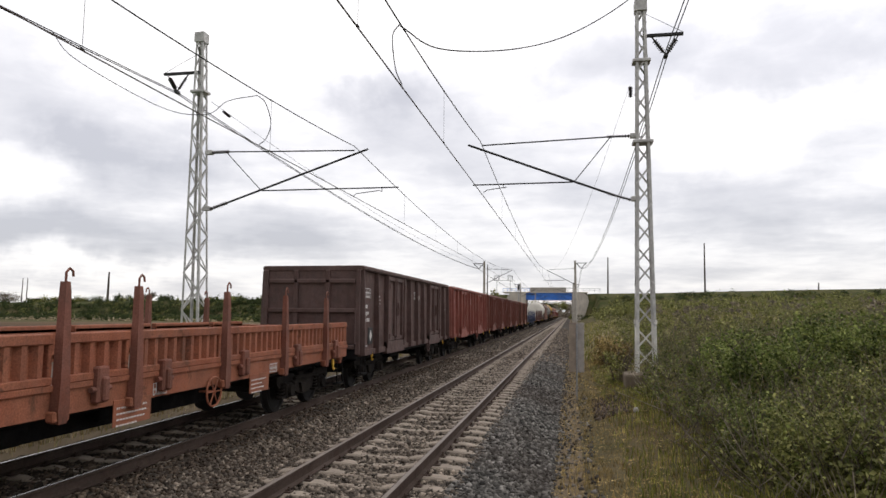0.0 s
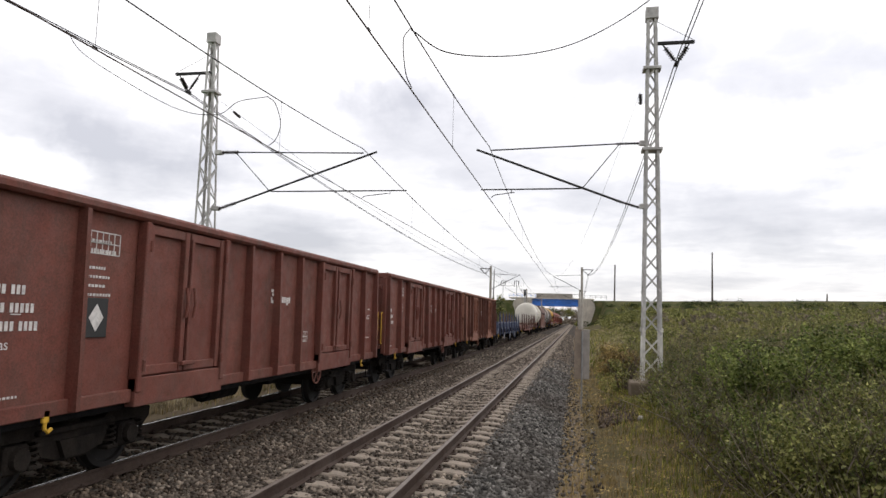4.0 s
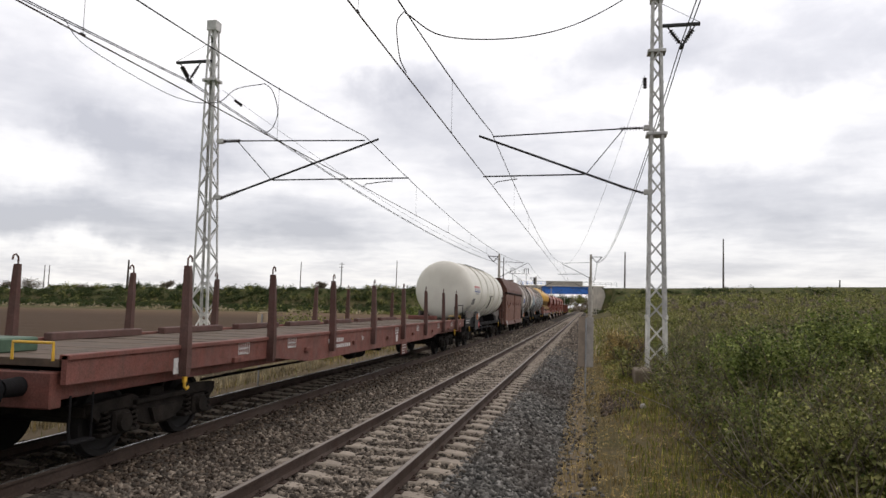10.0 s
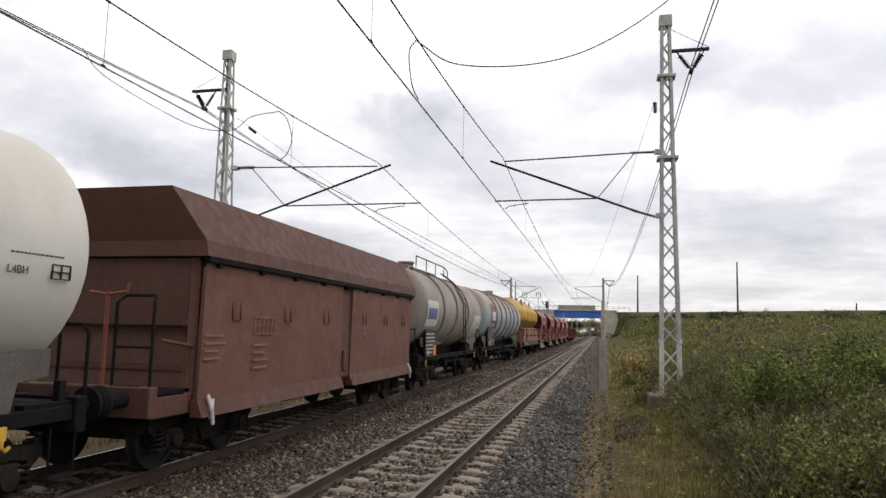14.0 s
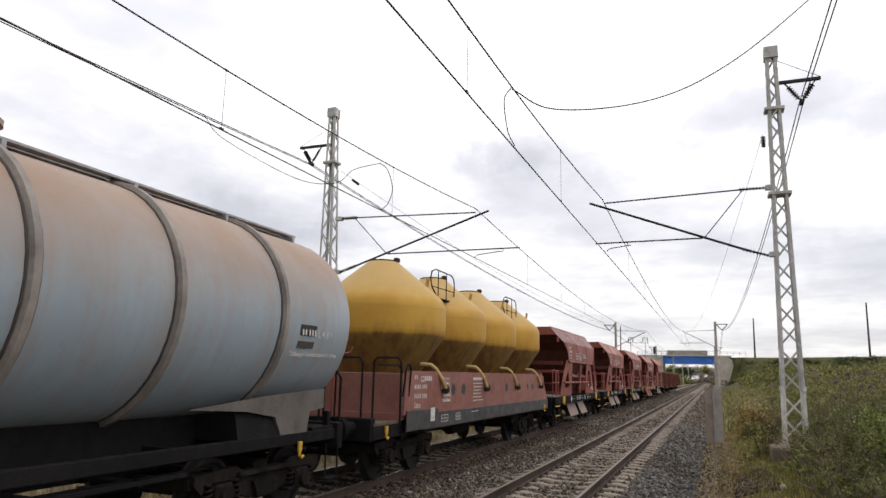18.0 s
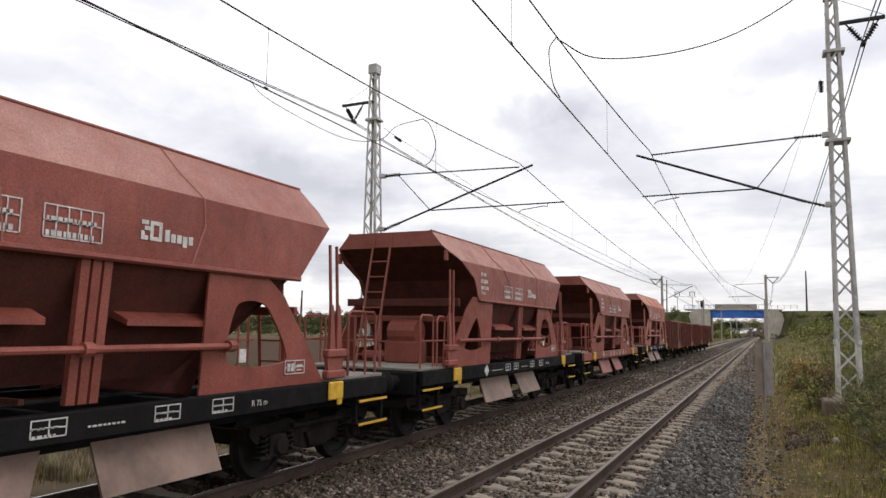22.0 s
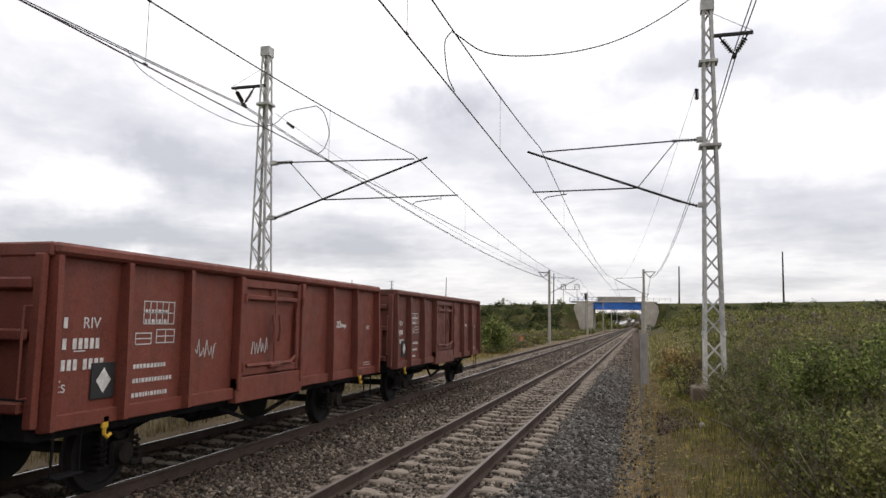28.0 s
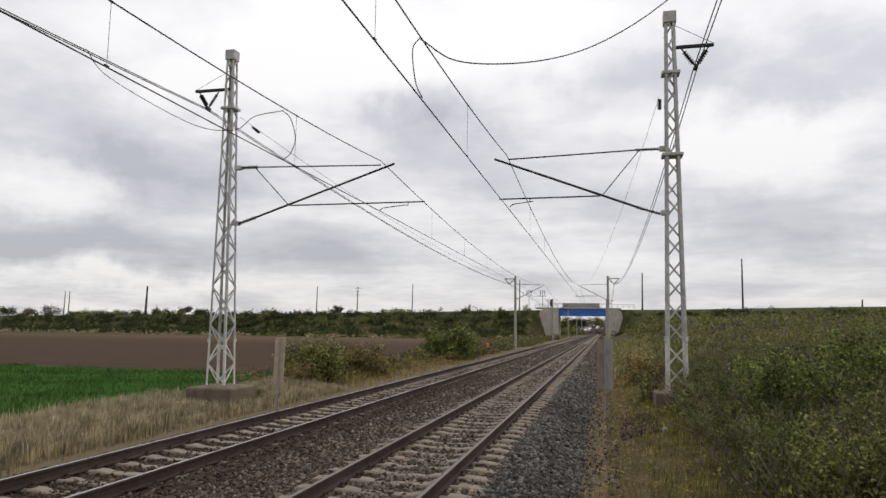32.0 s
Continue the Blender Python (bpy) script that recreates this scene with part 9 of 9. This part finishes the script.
def tree(x, y, h, rad, mat, seed, label, count=1600, leaf=0.3, z=None):
    """A tree: tapered trunk, limbs and an uneven crown of leaf clumps."""
    rng = np.random.default_rng(seed)
    z = float(land(x, y)) if z is None else z
    ob = thing("tree", label, "tree", "trees on the skyline", pose(x, y, z))
    tr = MB()
    tr.cyl((0, 0, -0.3), (0.05, 0, h * 0.45), 0.035 * h, 0.02 * h, n=8)
    tips = []
    for k in range(9):
        a = rng.random() * 2 * math.pi
        p0 = Vector((0.05, 0, h * rng.uniform(0.22, 0.45)))
        p1 = Vector((math.cos(a) * rad * rng.uniform(0.4, 0.9), math.sin(a) * rad * rng.uniform(0.4, 0.9), h * rng.uniform(0.55, 0.95)))
        tr.cyl(p0, p1, 0.014 * h, 0.004 * h, n=6)
        tips.append(p1)
    part("trunk", tr, BARK, ob)
    pts = []
    for p in tips:
        m = count // len(tips)
        pts.append(rng.normal(size=(m, 3)) * rad * 0.27 * np.array([1, 1, 0.8]) + np.array(p) * np.array([1, 1, rng.uniform(0.75, 1.0)]))
    p = np.concatenate(pts)
    leaves("crown", p, rng.uniform(leaf * 0.6, leaf * 1.3, len(p)), mat, seed, "", "", parent=ob)
    return ob


for k, (x, y, h, r, mt) in enumerate(((51.5, 255, 5.0, 2.4, TWIGS), (57.5, 255, 5.4, 2.6, LEAF_DARK), (100, 250, 4.5, 2.0, TWIGS), (-221.3, 214, 4.6, 2.6, LEAF_DARK), (-212.2, 214, 4.4, 2.2, TWIGS), (-201.3, 214, 4.8, 3.2, TWIGS), (-191.3, 214, 3.0, 2.2, LEAF_DARK), (-184.7, 214, 3.0, 2.6, LEAF_OLIVE), (-178.1, 214, 2.8, 2.8, TWIGS), (-172.3, 214, 2.8, 2.4, LEAF_OLIVE), (-166.2, 214, 2.9, 2.8, LEAF_DARK), (-154.9, 214, 3.6, 2.6, LEAF_DARK), (-145.3, 214, 4.2, 2.0, TWIGS), (-138.5, 214, 2.6, 2.4, LEAF_DARK), (-112.7, 214, 2.4, 3.0, LEAF_DARK), (-87.7, 214, 3.6, 1.7, TWIGS), (-20, 330, 8, 4, LEAF_OLIVE), (-26, 345, 9, 4.5, TWIGS), (-15, 380, 9, 4.5, LEAF_DARK), (4, 360, 8, 4, TWIGS), (8, 340, 7, 3.5, LEAF_OLIVE), (-9, 560, 12, 6, LEAF_OLIVE), (-16, 540, 12, 6, TWIGS), (-32, 420, 9, 5, LEAF_OLIVE), (-3, 620, 13, 6, TWIGS))):
    tree(x, y, h, r, mt, 300 + k, "bare spring tree on the skyline" if mt is TWIGS else "small leafy tree on the skyline", 1300 if y < 300 else 1800, 0.28 if y < 300 else 0.5, float(land(x, y)) - 1.3 if y == 214 else None)


def grass_patch(name, seed, n, xr, yr, h, w, mat, label, keep=None, power=1.0):
    rng = np.random.default_rng(seed)
    x = rng.uniform(*xr, n)
    y = yr[0] + (yr[1] - yr[0]) * rng.random(n) ** power
    if keep is not None:
        k = keep(x, y, rng)
        x, y = x[k], y[k]
    hh = rng.uniform(*h, len(x)) * (0.6 + 0.8 * (0.5 + 0.5 * wave(x, y, 1.1, 0.4)))
    blades(name, x, y, hh, np.full(len(x), w), mat, seed, label)


block = lambda x, y: (np.abs(x + 12.0) > 1.7) | (y < 17.6) | (y > 21.6)
grass_patch("dry_grass", 401, 84000, (-15.2, -9.6), (7, 25), (0.15, 0.48), 0.017, GRASS_DRY, "tall pale straw-coloured grass on the verge", lambda x, y, r: block(x, y) & (r.random(len(x)) < np.interp(x, [-15.2, -14.2, -14.0, -12.0, -10.6, -9.6], [0.0, 0.1, 1.0, 0.95, 0.75, 0.2])), 1.2)
grass_patch("old_grass", 409, 36000, (-14.5, -9.4), (6, 60), (0.10, 0.35), 0.014, GRASS_OLD, "low old grass between field and track", lambda x, y, r: block(x, y) & (r.random(len(x)) < np.interp(x, [-14.5, -11, -9.4], [0.9, 0.7, 0.15])), 1.3)
grass_patch("verge_grass", 402, 30000, (-14.5, -9.3), (7, 50), (0.08, 0.28), 0.012, GRASS_GREEN, "low green verge grass", lambda x, y, r: block(x, y) & (r.random(len(x)) < np.interp(x, [-14.5, -11.5, -9.4], [0.45, 0.45, 0.1])), 1.2)
grass_patch("crop", 403, 75000, (-52, -14.3), (8, 37), (0.08, 0.22), 0.022, CROP, "dense young green crop", lambda x, y, r: (y < 35.5 + 0.8 * np.sin(x)) & (x > -1.3 * y - 6), 1.0)
grass_patch("bank_grass", 404, 60000, (0.6, 9), (7, 34), (0.05, 0.22), 0.013, GRASS_GREEN, "green grass on the bank", lambda x, y, r: r.random(len(x)) < np.interp(x, [0.6, 2.0, 4, 9], [0.35, 1.0, 0.9, 0.6]), 1.4)
grass_patch("bank_dry_grass", 405, 60000, (-0.35, 8), (7, 34), (0.03, 0.15), 0.011, GRASS_OLD, "old olive-brown grass beside the ballast", lambda x, y, r: r.random(len(x)) < np.interp(x, [-0.35, 0.2, 1.3, 2.2, 8], [0.25, 0.6, 0.5, 0.22, 0.12]), 1.5)
grass_patch("far_bank_grass", 406, 30000, (0.2, 30), (34, 120), (0.15, 0.45), 0.035, GRASS_GREEN, "grass further along the bank", None, 1.2)
grass_patch("far_bank_dry_grass", 407, 22000, (0.2, 30), (34, 120), (0.15, 0.45), 0.035, GRASS_DRY, "dry grass further along the bank", None, 1.2)
grass_patch("track_weed", 408, 700, (-5.6, -4.5), (6, 40), (0.05, 0.20), 0.012, GRASS_GREEN, "small weeds between the tracks", None, 1.2)

# ---- poles on the road bank ----
def pole(x, y, top, r, label, arms=0):
    z = float(land(x, y))
    ob = thing("utility_pole", label, "utility pole", "poles along the road", pose(x, y, z))
    p = MB()
    p.cyl((0, 0, -0.5), (0.15, 0, top - z), r, r * 0.6, n=10)
    part("shaft", p, POLE_WOOD, ob)
    for k in range(arms):
        a = MB()
        a.beam((-0.9 + 0.2 * k, 0, top - z - 0.5 - 1.1 * k), (1.0 - 0.2 * k, 0, top - z - 0.5 - 1.1 * k), 0.14, 0.14)
        part("cross_arm", a, POLE_WOOD, ob)
    return ob


POLE_WOOD = plain("dark_pole_wood", (0.07, 0.055, 0.045), 0.85)
for x, top, r, arms in ((39.3, 23.4, 0.30, 0), (11.1, 19.4, 0.28, 0), (-61, 16.2, 0.17, 0), (-80, 15.3, 0.2, 3), (-94.5, 15.4, 0.2, 0), (-160.5, 15.6, 0.45, 0), (-193.4, 13.5, 0.2, 0), (-195.4, 13.5, 0.2, 0), (70.5, 11.6, 0.25, 0), (-26.0, 17.5, 0.2, 0)):
    pole(x, 213.0, top, r, "dark wooden utility pole on the road bank", arms)


# lamp posts beyond the bridge line
def signal_post(x, y, h):
    ob = thing("signal_mast", "slim grey steel gantry post with hanging insulators", "catenary mast", "concrete masts along the line", pose(x, y, 0))
    p = MB()
    p.cyl((0, 0, -0.5), (0, 0, h), 0.12, 0.09, n=10)
    part("post", p, GALV, ob)
    b = MB()
    b.beam((-0.8, 0, h - 0.3), (0.8, 0, h - 0.3), 0.14, 0.12)
    part("cross_arm", b, WIRE, ob)
    for xx in (-0.7, 0.7):
        i = MB()
        sheds(i, (xx, 0, h - 0.3), (xx, 0, h - 1.7), 0.24, 5)
        part("insulator", i, INSULATOR, ob)
    return ob


for x in (-25.0, -20.4):
    signal_post(x, 232.0, 15.2)
kilometre = thing("orange_marker", "small orange marker post at the verge", "marker post", "", pose(-11.25, 66.5, -0.35))
km = MB()
km.cyl((0, 0, -0.2), (0, 0, 0.9), 0.05, n=8)
part("post", km, GALV, kilometre)
km = MB()
km.box(-0.16, -0.03, 0.62, 0.16, 0.03, 1.0, 0.02)
part("board", km, PLACARD_ORANGE, kilometre, "orange board")

thicket("far_wood", 120, (-48, 24, 300, 380), 90, (3, 6), (2.5, 5.0), 240, 0.6, LEAF_OLIVE, "hazy olive wood beyond the bridge", 0, lambda x, y: np.abs(x + 4.5) > 5.0 + (y - 300) * 0.02)
thicket("far_bare_wood", 121, (-40, 24, 380, 480), 80, (4, 7), (3.0, 7.0), 200, 0.7, TWIGS, "bare brown wood beyond the bridge", 0, lambda x, y: x > -9)


def light_signal(x, y, h):
    """Railway light signal seen from behind: post, cage ladder, dark head."""
    ob = thing("light_signal", "grey railway signal post with a dark lamp head", "railway signal", "", pose(x, y, 0))
    p = MB()
    p.cyl((0, 0, -0.8), (0, 0, h), 0.11, 0.09, n=10)
    part("post", p, GALV, ob)
    p = MB()
    p.box(-0.3, -0.12, h - 1.9, 0.3, 0.12, h, 0.04)
    part("lamp_head", p, BLACK_MARK, ob)
    p = MB()
    for dx in (-0.2, 0.2):
        p.beam((dx, 0.3, -0.4), (dx, 0.3, h - 1.5), 0.05, 0.05)
    for k in range(16):
        p.beam((-0.2, 0.3, 0.1 + k * (h - 1.8) / 16), (0.2, 0.3, 0.1 + k * (h - 1.8) / 16), 0.03, 0.03)
    part("ladder", p, GALV, ob)
    return ob


light_signal(-15.1, 199.0, 10.6)

rock = MB()
rng_r = random.Random(5)
rock.loft([[(math.cos(a) * r * rng_r.uniform(0.85, 1.15), math.sin(a) * r * rng_r.uniform(0.85, 1.15), z) for a in (k * math.pi / 4 for k in range(8))] for r, z in ((0.045, -0.03), (0.065, 0.02), (0.055, 0.06), (0.025, 0.085))])
pale_rock = solo("pale_stone", rock, CONCRETE_POST, "single pale stone lying in the low grass", "stone")
pale_rock.matrix_basis = pose(1.2, 15.2, float(land(1.2, 15.2)) + 0.02, 0, 0, 20)

# dead leaves and straw lying on the bare strip
rng_l = np.random.default_rng(91)
lx = rng_l.uniform(-0.5, 2.0, 16000)
ly = 4.8 + 34 * rng_l.random(16000) ** 1.4
leaves("leaf_litter", np.stack([lx, ly, land(lx, ly) + 0.015], -1), rng_l.uniform(0.012, 0.032, 16000), GRASS_OLD, 92, "dead leaves and straw on the bare earth", "leaf litter", 2.4, 6.0)


# ---- what moves: the train, along the far track ----
def gone(t):
    """Metres that the train has run after t seconds."""
    times, speeds = (0, 4, 8, 12, 16, 20, 24, 28, 32), (9.98, 10.11, 10.02, 9.82, 9.76, 9.90, 10.27, 10.78, 11.29)
    s, k = 0.0, 0
    while k < 8 and t > times[k]:
        b = min(t, times[k + 1])
        v1 = speeds[k] + (speeds[k + 1] - speeds[k]) * (b - times[k]) / 4
        s += (speeds[k] + v1) / 2 * (b - times[k])
        k += 1
    return s


def slack(u):
    """Play in the couplings: how far a wagon stands from its even place along the train."""
    at, off = (70, 82, 97, 112, 172, 190, 197, 211, 223, 262), (-0.26, -0.22, -0.13, 0.0, 0.0, -0.05, -0.13, -0.19, -0.08, -0.02)
    return float(np.interp(u, at, off))


def roll(y, mid, along, t):
    """Pose of a wheelset on its bogie, turned by the way that the train has run."""
    return pose(0, y, 0.46, math.degrees(gone(t) / 0.46), 0, 0)


def motions():
    # wheels turn while they pass the camera
    for wheel, u, along, y in WHEELSETS:
        passing = [k / 18 for k in range(0, 577) if 3.0 < u + along - gone(k / 18) < 34.0]
        if len(passing) > 2:
            times = ([0.0] if passing[0] > 0 else []) + passing + ([32.0] if passing[-1] < 32 else [])
            walk(wheel, [(t, roll(y, u, along, min(max(t, passing[0]), passing[-1]))) for t in times])
    for wagon, u in TRAIN:
        walk(wagon, [(t, pose(TRACK_L, u + slack(u) - gone(t), 0)) for t in range(0, 33)])


motions()
